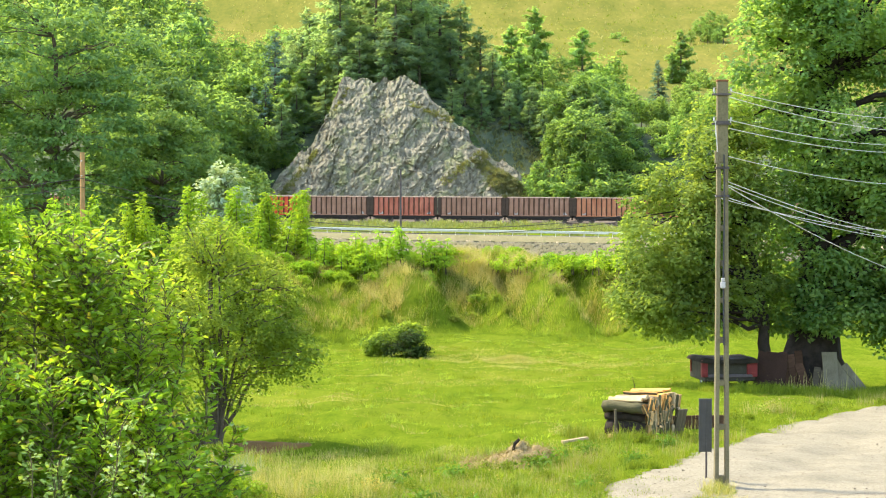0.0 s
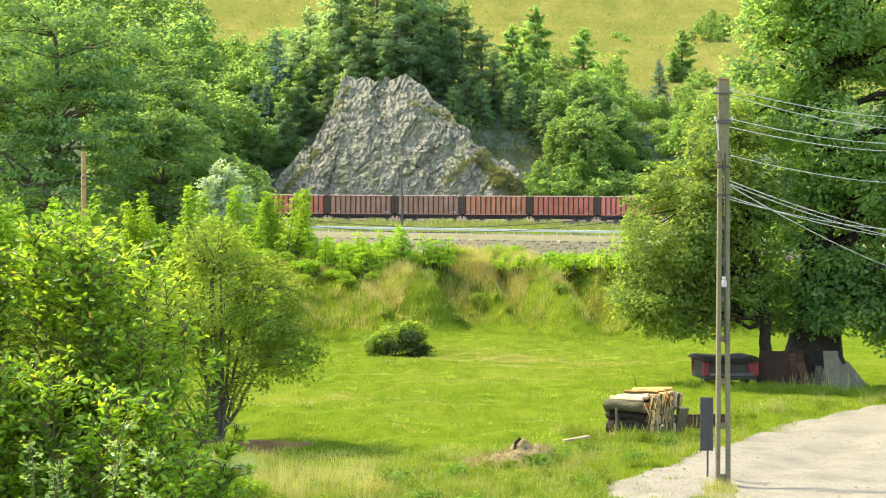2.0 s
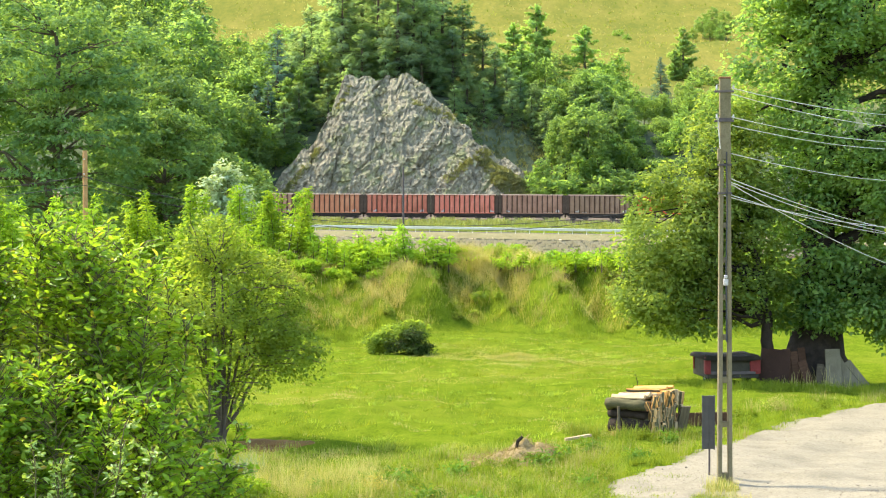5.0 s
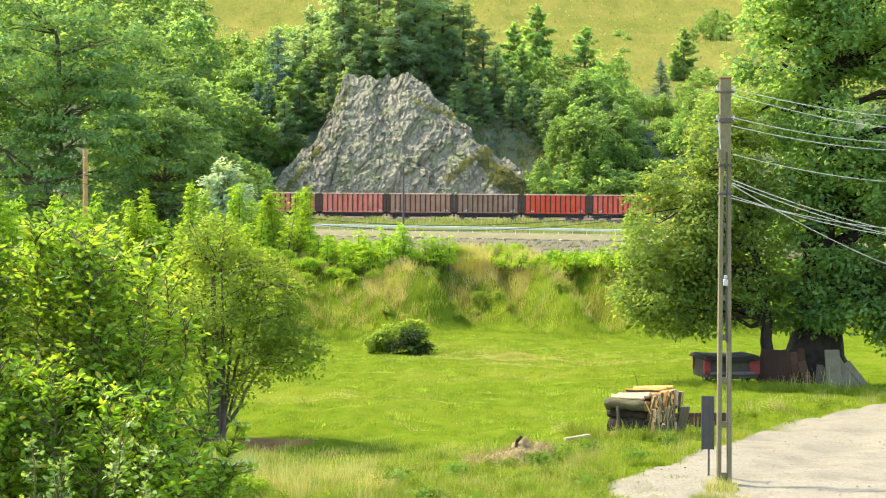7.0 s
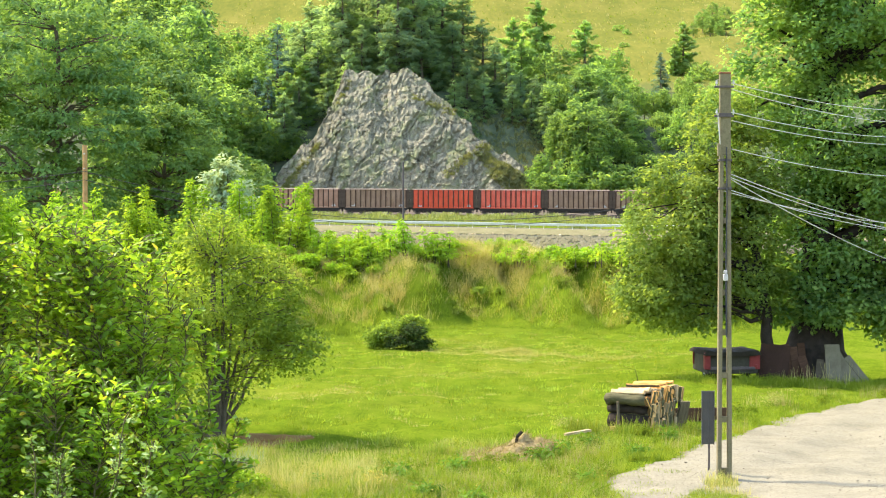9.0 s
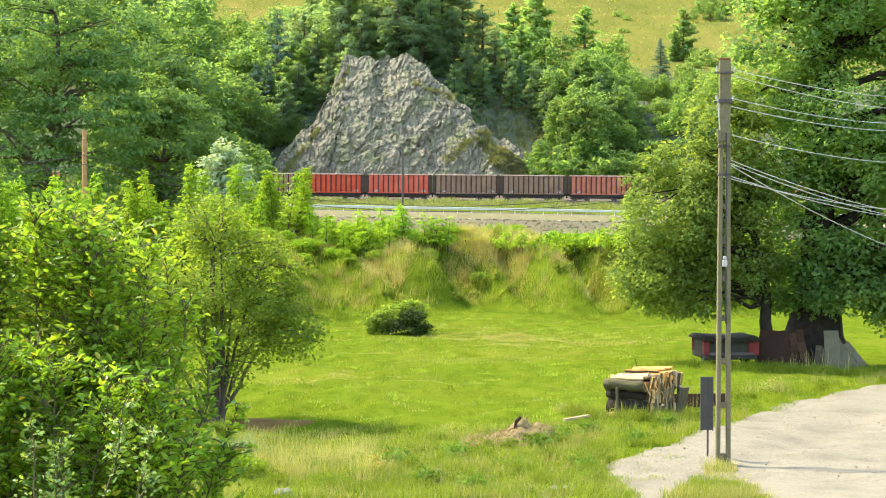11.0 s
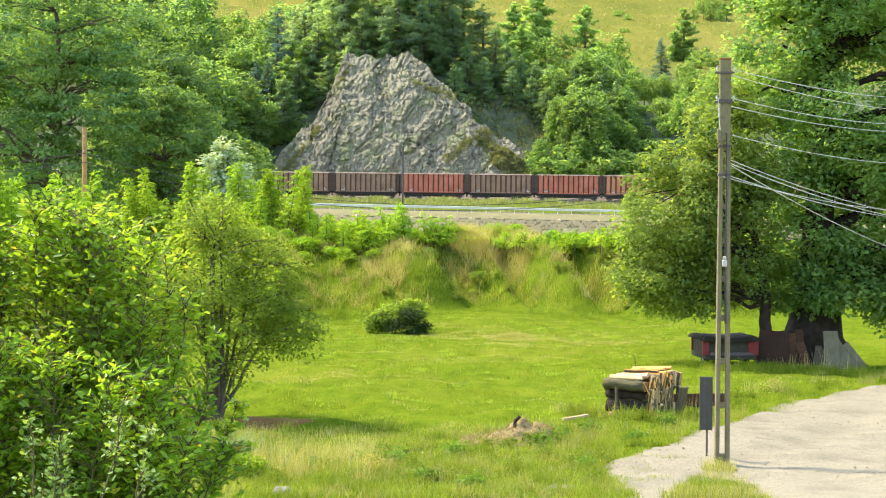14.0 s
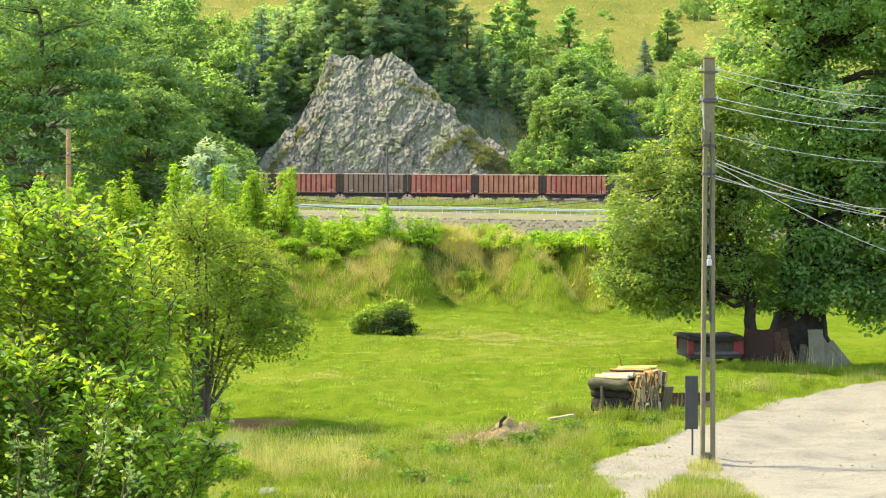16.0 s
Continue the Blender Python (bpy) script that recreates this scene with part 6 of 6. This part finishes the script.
# ---- wooden pole and telegraph pole ----
def wooden_pole(x, y, top, radius, mat, label, arm=True):
    z = float(land(x, y))
    pole = thing("wooden_pole", label, "utility pole", "", pose(x, y, z))
    bm = bmesh.new()
    rod(bm, (0, 0, -0.4), (0, 0, top - z), radius * 1.2, radius, 12)
    part("shaft", bm, mat, pole)
    for dz in (0.5, 1.35):
        bm = bmesh.new()
        rod(bm, (0, -radius - 0.02, top - z - dz), (0, -radius - 0.22, top - z - dz), 0.03, 0.05, 8)
        part("insulator", bm, M_PORCELAIN if arm else M_IRON, pole)


wooden_pole(-20.75, 120.0, 9.05, 0.14, M_WOODPOLE, "brown wooden utility pole among the bushes")
wooden_pole(-5.75, 283.0, 11.4, 0.12, M_IRON, "thin dark telegraph pole beside the railway", False)
for z0, z1, sag in [(7.55, 8.2, 3.2), (7.05, 7.7, 3.0)]:
    wire("thin dark overhead cable sagging from the wooden pole", (-20.75, 119.75, z0), (23.0, 121.0, z1), sag, 0.02, M_DARKWIRE, "cables of the wooden pole")
    wire("thin dark overhead cable sagging from the wooden pole", (-20.75, 119.75, z0), (-58.0, 118.0, z0), 1.4, 0.02, M_DARKWIRE, "cables of the wooden pole")


# ---- log pile ----
def wood_material(name, a, b, ringed=False):
    n = Nodes(name)
    v = n.coords((1.0, 6.0, 6.0) if not ringed else (1, 1, 1))
    grain = n.noise(4.0, 6.0, 0.7, v)
    info = n.add("ObjectInfo")
    col = n.ramp(grain, [(0.3, a), (0.7, b)])
    tint = n.add("MapRange")
    tint.inputs["To Min"].default_value, tint.inputs["To Max"].default_value = 0.65, 1.25
    n.link(info.outputs["Random"], tint.inputs["Value"])
    hue = n.add("HueSaturation")
    n.link(tint.outputs[0], hue.inputs["Value"])
    n.link(col, hue.inputs["Color"])
    n.bump(grain, 0.5, 0.01)
    return n.done(hue.outputs[0], 0.85, 0.0, 0.04)


M_LOGBARK = wood_material("log_bark", (0.062, 0.062, 0.030), (0.165, 0.152, 0.078))
M_LOGEND = wood_material("cut_wood", (0.36, 0.22, 0.085), (0.60, 0.40, 0.17), True)
M_PALEBARK = wood_material("pale_bark", (0.10, 0.088, 0.048), (0.27, 0.235, 0.145))
M_ORANGEWOOD = wood_material("fresh_cut_wood", (0.58, 0.27, 0.07), (0.76, 0.42, 0.13), True)
M_CREAMWOOD = wood_material("cream_split_wood", (0.27, 0.195, 0.095), (0.47, 0.365, 0.20), True)
M_OLDWOOD = wood_material("old_planks", (0.07, 0.059, 0.035), (0.15, 0.125, 0.077))
M_BROWNWOOD = wood_material("brown_planks", (0.055, 0.03, 0.018), (0.11, 0.062, 0.035))


def log_mesh(rng, length, radius, split):
    """A billet along x with uneven bark and paler cut ends."""
    bm = bmesh.new()
    sides = 10
    rings = []
    shape = radius * (1 + rng.normal(0, 0.07, sides))
    if split:
        shape[:5] *= np.array([0.75, 0.45, 0.35, 0.45, 0.75])
    for i in range(7):
        u = i / 6
        dx, dy = rng.normal(0, 0.09 * radius, 2)
        ring = []
        for j in range(sides):
            ang = 2 * np.pi * j / sides
            r = shape[j] * (1 + rng.normal(0, 0.055)) * (1 - 0.08 * u)
            ring.append(bm.verts.new((length * (u - 0.5), r * np.cos(ang) + dx, r * np.sin(ang) + dy)))
        rings.append(ring)
    for a, b in zip(rings, rings[1:]):
        for j in range(sides):
            f = bm.faces.new((a[j], a[(j + 1) % sides], b[(j + 1) % sides], b[j]))
            f.smooth = not split
            f.material_index = 1 if split and j in (0, 1, 2, 3, 4, 7) else 0
    for ring in (rings[0][::-1], rings[-1]):
        f = bm.faces.new(ring)
        f.material_index = 1
    bm.normal_update()
    bmesh.ops.recalc_face_normals(bm, faces=bm.faces[:])
    me = bpy.data.meshes.new("log")
    bm.to_mesh(me)
    bm.free()
    me.materials.append(M_LOGBARK)
    me.materials.append(M_LOGEND)
    return me


def log_pile():
    rng = np.random.default_rng(501)
    at = pose(4.37, 50.85, float(land(4.6, 51.0)), 0, 0, -36)
    for layer in range(5):
        count = 8 - layer % 2
        for j in range(1, count):
            r = rng.uniform(0.075, 0.118)
            m = at @ pose(rng.normal(0, 0.035), 0.12 + (j + 0.5 * (layer % 2)) * 0.185 + rng.normal(0, 0.015), 0.11 + layer * 0.168 + rng.normal(0, 0.012), rng.uniform(0, 360), rng.normal(0, 1.5), rng.normal(0, 2.0))
            ob = new("log", log_mesh(rng, rng.uniform(1.0, 1.1), r, rng.random() < 0.3))
            ob.matrix_basis = m
            tagged(ob, "grey-barked firewood log with pale cut ends", "log", "stacked firewood logs")
    for z, r, dx in ((0.23, 0.19, 0.02), (0.53, 0.12, -0.02), (0.77, 0.14, 0.03)):
        ob = new("log", log_mesh(rng, 1.16, r, False))
        # Lower logs near black: shade of the overhanging log put into their bark.
        if z < 0.7:
            ob.data.materials[0] = M_DARK_SHADED_BARK
        ob.matrix_basis = at @ pose(dx, 0.26 if z < 0.7 else 0.06, z, rng.uniform(0, 360), rng.normal(0, 1), rng.normal(0, 1.5))
        tagged(ob, "thick grey-green barked log at the front of the stack" if z > 0.7 else "thick log low in the stack with shade in its bark colour", "log", "stacked firewood logs")
    for y, z, r, dx in ((0.10, 0.96, 0.075, 0.04), (0.27, 0.99, 0.085, 0.10), (0.44, 0.98, 0.09, 0.18), (0.62, 1.02, 0.10, 0.24), (0.80, 1.04, 0.10, 0.26), (0.98, 1.02, 0.10, 0.24), (1.15, 0.99, 0.09, 0.2), (0.52, 1.10, 0.06, 0.22), (0.72, 1.14, 0.07, 0.3), (0.92, 1.15, 0.06, 0.28)):
        ob = new("log", log_mesh(rng, rng.uniform(0.85, 1.1), r, True))
        ob.data.materials[0], ob.data.materials[1] = M_PALEBARK, M_CREAMWOOD if z < 1.0 else M_ORANGEWOOD
        ob.matrix_basis = at @ pose(dx, y, z, 20 + rng.normal(0, 35), rng.normal(0, 3.0), rng.normal(0, 6))
        tagged(ob, "pale split billet lying on top of the stack", "log", "stacked firewood logs")
    for j in range(72):
        y, z = 0.03 + 0.066 * (j // 3) + rng.normal(0, 0.02), (0.2, 0.5, 0.8)[j % 3] + rng.normal(0, 0.06)
        m = at @ pose(0.66 + rng.uniform(0, 0.1) + 0.14 * (0.8 - z), y, z + 0.04 * y, rng.uniform(0, 360), -86 + rng.normal(0, 11), rng.normal(0, 25))
        ob = new("split_billet", log_mesh(rng, rng.uniform(0.30, 0.46), rng.uniform(0.035, 0.065), True))
        ob.data.materials[1] = (M_CREAMWOOD, M_LOGEND, M_ORANGEWOOD)[int(rng.integers(3)) if z > 0.55 else int(rng.integers(2))]
        ob.matrix_basis = m
        tagged(ob, "short split billet wedged at the end of the log stack", "log", "wedged billets")
    twig = thing("dry_twig", "thin dry twig sticking up from the log stack", "twig", "", at @ pose(-0.15, 0.9, 0.95))
    bm = bmesh.new()
    rod(bm, (0, 0, 0), (-0.03, 0, 0.3), 0.012, 0.009, 6)
    rod(bm, (-0.03, 0, 0.3), (-0.10, 0, 0.52), 0.009, 0.005, 6)
    rod(bm, (0, 0, 0.02), (-0.16, 0, 0.24), 0.008, 0.005, 6)
    part("shaft", bm, M_DARK_SHADED_BARK, twig)
    for x, y, lean in ((-0.12, -0.06, 4),):
        stake = thing("wooden_stake", "rough wooden stake holding the log stack", "stake", "", at @ pose(x, y, 0, lean, 0, 0))
        bm = bmesh.new()
        rod(bm, (0, 0, -0.2), (0, 0, 0.72), 0.045, 0.035, 8)
        part("shaft", bm, M_OLDWOOD, stake)
    bm = bmesh.new()
    box(bm, 0, 0, 0, 0.9, 0.12, 0.1, bevel=0.01)
    beam = thing("timber_beam", "pale squared timber under the log stack", "beam", "", at @ pose(0.15, -0.12, 0.06))
    part("timber", bm, M_LOGEND, beam)
    plank = thing("board", "dark brown board leaning on the log stack", "board", "", at @ pose(0.95, 1.2, 0.34, 0, -70, -30))
    bm = bmesh.new()
    box(bm, 0, 0, 0, 0.75, 0.26, 0.04, bevel=0.006)
    part("plank", bm, M_OLDWOOD, plank)
    low = thing("low_board_fence", "low brown boards on edge in the grass", "boards", "", pose(6.25, 54.2, float(land(6.25, 54.2)), 0, 0, 6))
    for j in range(2):
        bm = bmesh.new()
        box(bm, -0.25 + 0.95 * j, 0.02 * j, 0.2, 0.94, 0.05, 0.36, bevel=0.008)
        part("board", bm, M_BROWNWOOD, low)


log_pile()


# ---- heap, plank and stones ----
def earth_heap():
    rng = np.random.default_rng(511)
    gx, gy = np.meshgrid(np.linspace(-1.25, 1.25, 60), np.linspace(-0.8, 0.8, 40))
    hump = 0.40 * np.exp(-((gx - 0.25) / 0.55) ** 4 - (gy / 0.45) ** 2) + 0.20 * np.exp(-((gx + 0.5) / 0.45) ** 2 - ((gy + 0.1) / 0.4) ** 2)
    hump = hump * (1 + 0.16 * waves(gx, gy, 11.0, 12)) + rng.normal(0, 0.02, gx.shape) - 0.04
    v = np.stack([gx, gy, hump], axis=2).reshape(-1, 3)
    i = (np.arange(39)[:, None] * 60 + np.arange(59)[None, :]).ravel()
    heap = thing("straw_heap", "heap of dry chaff and earth in the grass", "heap", "", on_land(1.72, 46.5))
    hang("mound", mesh_of("mound", v, np.stack([i, i + 1, i + 61, i + 60], axis=1), M_CHAFF), heap)
    spots = rng.integers(0, len(v), 4200)
    straw_v, straw_f = leaf_quads(rng, v[spots] + np.array([0, 0, 0.01]), rng.normal(0, 1, (4200, 3)) * np.array([1, 1, 0.3]), 0.15, 0.016, 0.0, 0.8, 0.5)
    hang("chaff", mesh_of("chaff", straw_v, straw_f, M_CHAFFSTRAW), heap, "loose dry straw", kind="stuff")
    stick = thing("stump", "short charred stump on the heap", "stump", "", on_land(1.58, 46.4) @ pose(0, 0, 0.36))
    bm = bmesh.new()
    rod(bm, (-0.02, 0, -0.12), (0.02, 0, 0.10), 0.034, 0.034, 8)
    rod(bm, (0.015, 0, 0.08), (0.12, 0, 0.19), 0.042, 0.034, 8)
    part("stump_wood", bm, M_DARK_SHADED_BARK, stick)
    plank = thing("plank", "pale loose plank lying in the grass", "plank", "", on_land(3.13, 49.4) @ pose(0, 0, 0.13, 0, -7, 20))
    bm = bmesh.new()
    box(bm, 0, 0, 0, 0.66, 0.14, 0.06, bevel=0.006)
    part("board", bm, M_PALEWOOD, plank)
    for x, y, s in ((-2.93, 37.9, 0.2), (2.1, 39.2, 0.13), (2.35, 39.0, 0.16), (1.9, 38.7, 0.1)):
        bm = bmesh.new()
        bmesh.ops.create_icosphere(bm, subdivisions=2, radius=s)
        for vert in bm.verts:
            vert.co += Vector(rng.normal(0, 0.12 * s, 3))
            vert.co.z *= 0.6
        stone = thing("field_stone", "pale grey stone lying in the grass", "stone", "stones in the grass", on_land(x, y))
        part("stone", bm, M_PALESTONE, stone)


M_CHAFFSTRAW = foliage("chaff_straw", (0.15, 0.115, 0.05), (0.26, 0.205, 0.10), (0.38, 0.31, 0.165), 0.2, 0.8, 0.6)
M_CHAFF = surface("chaff", (0.165, 0.125, 0.055), (0.31, 0.24, 0.11), 5.0, 0.95, 0.0, 0.8, 12.0, (0.17, 0.15, 0.05))
M_PALEWOOD = surface("pale_wood", (0.24, 0.18, 0.09), (0.40, 0.31, 0.17), 4.0, 0.85)
M_PALESTONE = surface("pale_stone", (0.17, 0.155, 0.125), (0.26, 0.24, 0.20), 5.0, 0.9)
M_SOIL = surface("bare_soil", (0.120, 0.062, 0.016), (0.185, 0.105, 0.028), 2.0, 0.95, 0.0, 0.8, 12.0, (0.10, 0.11, 0.02))
earth_heap()


def lane_stones():
    """Loose pebbles over the lane, in one mesh."""
    rng = np.random.default_rng(531)
    verts, faces, base = [], [], 0
    cube = np.array([(sx, sy, sz) for sx in (-1, 1) for sy in (-1, 1) for sz in (-1, 1)], float)
    quads = np.array([(0, 1, 3, 2), (4, 6, 7, 5), (0, 4, 5, 1), (2, 3, 7, 6), (0, 2, 6, 4), (1, 5, 7, 3)])
    for _ in range(5200):
        i, j = int(rng.integers(140, 640)), rng.uniform(0.0, 0.8)
        k = j * 25
        a = lane_v[i * 26 + int(k)] + (lane_v[i * 26 + int(k) + 1] - lane_v[i * 26 + int(k)]) * (k - int(k))
        s = rng.uniform(0.004, 0.010) * (2.4 if rng.random() < 0.03 else 1)
        verts.append(a + cube * s * rng.uniform(0.5, 1.0, (8, 3)) * np.array([1.2, 1.2, 0.7]) + np.array([0, 0, s * 0.3]))
        faces.append(quads + base)
        base += 8
    tagged(new("pebbles", mesh_of("pebbles", np.concatenate(verts), np.concatenate(faces), M_PEBBLE)), "loose grey pebbles on the gravel lane", "pebbles", kind="stuff")


M_PEBBLE = surface("pebble", (0.10, 0.085, 0.06), (0.24, 0.205, 0.15), 9.0, 0.95)
lane_stones()


def soil_patch(x, y, rx, ry):
    """A worn bare patch lying a little above the turf."""
    rng = np.random.default_rng(521)
    ang = np.linspace(0, 2 * np.pi, 48, endpoint=False)
    rad = 1 + 0.15 * np.sin(3 * ang + 1) + 0.1 * np.sin(7 * ang) + rng.normal(0, 0.05, 48)
    rings = []
    for k, f in enumerate((0.02, 0.35, 0.7, 0.9, 1.0)):
        px, py = x + rx * f * rad * np.cos(ang), y + ry * f * rad * np.sin(ang)
        rings.append(np.stack([px, py, land(px, py) + (0.035 if f < 1 else -0.03) + rng.normal(0, 0.006, 48)], axis=1))
    v = np.concatenate(rings)
    f = [(r * 48 + j, r * 48 + (j + 1) % 48, (r + 1) * 48 + (j + 1) % 48, (r + 1) * 48 + j) for r in range(4) for j in range(48)]
    tagged(new("bare_soil", mesh_of("bare_soil", v, np.array(f), M_SOIL, True)), "bare brown soil worn under the fruit tree", "soil", kind="structure")


soil_patch(-4.25, 50.3, 0.95, 1.0)


# ---- trailer and boards by the old trunk ----
M_TRAILER_RED = surface("trailer_red", (0.13, 0.016, 0.012), (0.22, 0.030, 0.020), 2.5, 0.7)
M_TRAILER_GREY = surface("trailer_grey", (0.032, 0.031, 0.021), (0.060, 0.056, 0.037), 2.5, 0.8)
M_TARP = surface("tarpaulin", (0.014, 0.013, 0.007), (0.04, 0.034, 0.02), 2.5, 0.95)
M_RUBBER = surface("rubber", (0.018, 0.018, 0.018), (0.035, 0.033, 0.03), 6.0, 0.85)


def trailer():
    at = on_land(8.95, 66.7, 6, 0.95)
    cart = thing("farm_trailer", "old red and grey farm trailer under a dark tarpaulin", "trailer", "", at)
    bm = bmesh.new()
    box(bm, 0, 0, 0.59, 1.72, 2.2, 0.72, bevel=0.03)
    part("box_body", bm, M_TRAILER_GREY, cart)
    for x in (-0.86, 0.80):
        bm = bmesh.new()
        box(bm, x - (0.06 if x > 0 else 0.0), -1.06, 0.66, 0.36 if x > 0 else 0.2, 0.16, 0.56, bevel=0.02)
        corner = part("rear_corner", bm, M_TRAILER_RED, cart, "faded red rear corner")
        bm = bmesh.new()
        box(bm, x * 0.96, -1.15, 0.5, 0.12, 0.03, 0.09, bevel=0.01)
        part("tail_lamp", bm, M_TRAILER_RED, corner)
    for y in (-0.4, 0.4):
        for x in (-0.9, 0.9):
            bm = bmesh.new()
            box(bm, x, y * 2, 0.7, 0.05, 0.06, 0.55, bevel=0.01)
            part("stanchion", bm, M_TRAILER_RED, cart)
    gx, gy = np.meshgrid(np.linspace(-0.98, 0.95, 30), np.linspace(-1.25, 1.2, 30))
    fall = np.maximum(np.abs(gx) / 0.98, np.abs(gy + 0.02) / 1.24)
    gz = 0.98 - 0.12 * ease(0.88, 1.0, fall) + 0.012 * waves(gx, gy, 5.0, 17) - 0.03 * np.cos(3 * gx)
    v = np.stack([gx, gy, gz], axis=2).reshape(-1, 3)
    i = (np.arange(29)[:, None] * 30 + np.arange(29)[None, :]).ravel()
    top = np.stack([i, i + 1, i + 31, i + 30], axis=1)
    v2, f2 = merge((v, top), (v - np.array([0, 0, 0.03]), top[:, ::-1]))
    hang("tarpaulin", mesh_of("tarpaulin", v2, f2, M_TARP, True), cart, "dark sagging tarpaulin")
    for x in (-0.66, 0.66):
        bm = bmesh.new()
        rod(bm, (x - 0.1, -0.2, 0.3), (x + 0.1, -0.2, 0.3), 0.3, 0.3, 20)
        wheel = part("wheel", bm, M_RUBBER, cart)
        bm = bmesh.new()
        rod(bm, (x - 0.11, -0.2, 0.3), (x + 0.11, -0.2, 0.3), 0.16, 0.16, 14)
        part("hub", bm, M_GREYBOX, wheel)
    for x in (-0.35, 0.4):
        bm = bmesh.new()
        box(bm, x, -1.11, 0.84, 0.3, 0.02, 0.06, bevel=0.005)
        part("reflector_strip", bm, M_PORCELAIN, cart, "pale strip on the tailboard")
    bm = bmesh.new()
    box(bm, 0, -1.12, 0.42, 1.5, 0.06, 0.1, bevel=0.01)
    part("bumper_bar", bm, M_IRON, cart)
    bm = bmesh.new()
    rod(bm, (0, 1.1, 0.42), (0, 2.1, 0.36), 0.04, 0.04, 8)
    part("drawbar", bm, M_IRON, cart)


trailer()


def leaning(label, x, y, turn, lean, w, h, mat, pieces=1, top=0.0, thick=0.03, roll=0.0):
    """Boards or sheets leaning back against the old trunk."""
    board = thing("leaning_board", label, "board", "boards round the trunk", on_land(x, y, turn) @ pose(0, 0, 0, lean, roll, 0))
    for j in range(pieces):
        bm = bmesh.new()
        wj = w / pieces
        box(bm, -w / 2 + wj * (j + 0.5), 0.01 * (j % 2), (h - 0.1 * (j % 2) * top) / 2 - 0.05, wj - 0.012, thick, h - 0.1 * (j % 2) * top, bevel=0.005)
        part("plank", bm, mat, board)


M_SLAB = surface("weathered_slab", (0.105, 0.095, 0.058), (0.185, 0.168, 0.105), 2.5, 0.9, 0.0, 0.3, 16.0)
M_RUSTSHEET = surface("rust_sheet", (0.030, 0.018, 0.012), (0.055, 0.031, 0.02), 1.5, 0.85)
leaning("weathered grey plank leaning against the trunk", 12.3, 65.8, 8, -14, 0.5, 1.3, M_SLAB, 1, 0.3, 0.05)
leaning("weathered grey plank leaning askew against the trunk", 12.85, 65.9, 18, -24, 0.46, 1.25, M_SLAB, 1, 0.5, 0.04, -24)
leaning("split grey plank leaning askew against the trunk", 13.25, 66.05, 28, -26, 0.5, 1.1, M_SLAB, 2, 0.8, 0.04, -30)
leaning("rust-brown sheet leaning against the trunk", 10.35, 65.9, -10, -16, 0.95, 1.2, M_RUSTSHEET, 1, 0, 0.02, 5)
leaning("dark boards leaning against the trunk", 11.15, 66.0, 4, -12, 0.75, 1.3, M_BROWNWOOD, 3, 1.0, 0.03, -4)
leaning("grey boards low against the trunk", 11.85, 65.75, -6, -18, 0.45, 0.8, M_OLDWOOD, 2, 0.6, 0.03, 9)
leaning("dark plank propped beside the trailer", 10.0, 66.6, -20, -8, 0.2, 1.75, M_OLDWOOD, 1, 0, 0.03, 8)
leaning("dark board propped low beside the trunk", 11.5, 65.6, 10, -22, 0.3, 0.95, M_BROWNWOOD, 1, 0, 0.03, -14)


# ---- stones of the retaining wall ----
def wall_stones():
    """Uneven rubble courses proud of the mortar; the stretch seen best as single stones, the rest joined."""
    rng = np.random.default_rng(601)
    kinds = stone_meshes(8, 602)
    single, verts, faces, base = 0, [], [], 0
    for course in range(6):
        x = -58.0
        while x < 58.0:
            w, h = rng.uniform(0.18, 0.42), rng.uniform(0.30, 0.56)
            z = float(road_level(x)) - 0.98 - 0.40 * course + rng.normal(0, 0.09)
            m = pose(x + w / 2, 269.78 + 0.02 * course + rng.normal(0, 0.055), z, 0, rng.normal(0, 13), 0) @ Matrix.Diagonal((w * 0.97, 0.3, h, 1))
            me = kinds[int(rng.integers(8))]
            if course < 4 and -17.0 < x < 21.0 and single < 300:
                hang("stone", me, wall, at=m)
                single += 1
            else:
                co = np.array([tuple(m @ v.co) for v in me.vertices])
                verts.append(co)
                faces += [tuple(base + i for i in p.vertices) for p in me.polygons]
                base += len(co)
            x += w
    rest = bpy.data.meshes.new("rubble")
    rest.from_pydata(np.concatenate(verts).tolist(), [], faces)
    rest.materials.append(M_STONE)
    hang("rubble", rest, wall, kind="stuff")


wall_stones()


def motions():
    for x0, wagon in TRAIN:
        rows = []
        for j in range(9):
            t = 2.0 * j
            x = x0 - TRAIN_SPEED * t
            rows.append((t, pose(x, 313.0, 4.1 - 0.0064 * x, 0, RAIL_TILT, 0)))
        walk(wagon, rows)
    # the wheels roll with the train, less than a quarter turn from row to row
    turn = math.degrees(TRAIN_SPEED / 0.46)
    for ax, wheels in WHEELSETS:
        walk(wheels, [(min(16.0, j / 15), pose(ax, 0, 0.46, 0, -turn * min(16.0, j / 15), 0)) for j in range(241)])


motions()
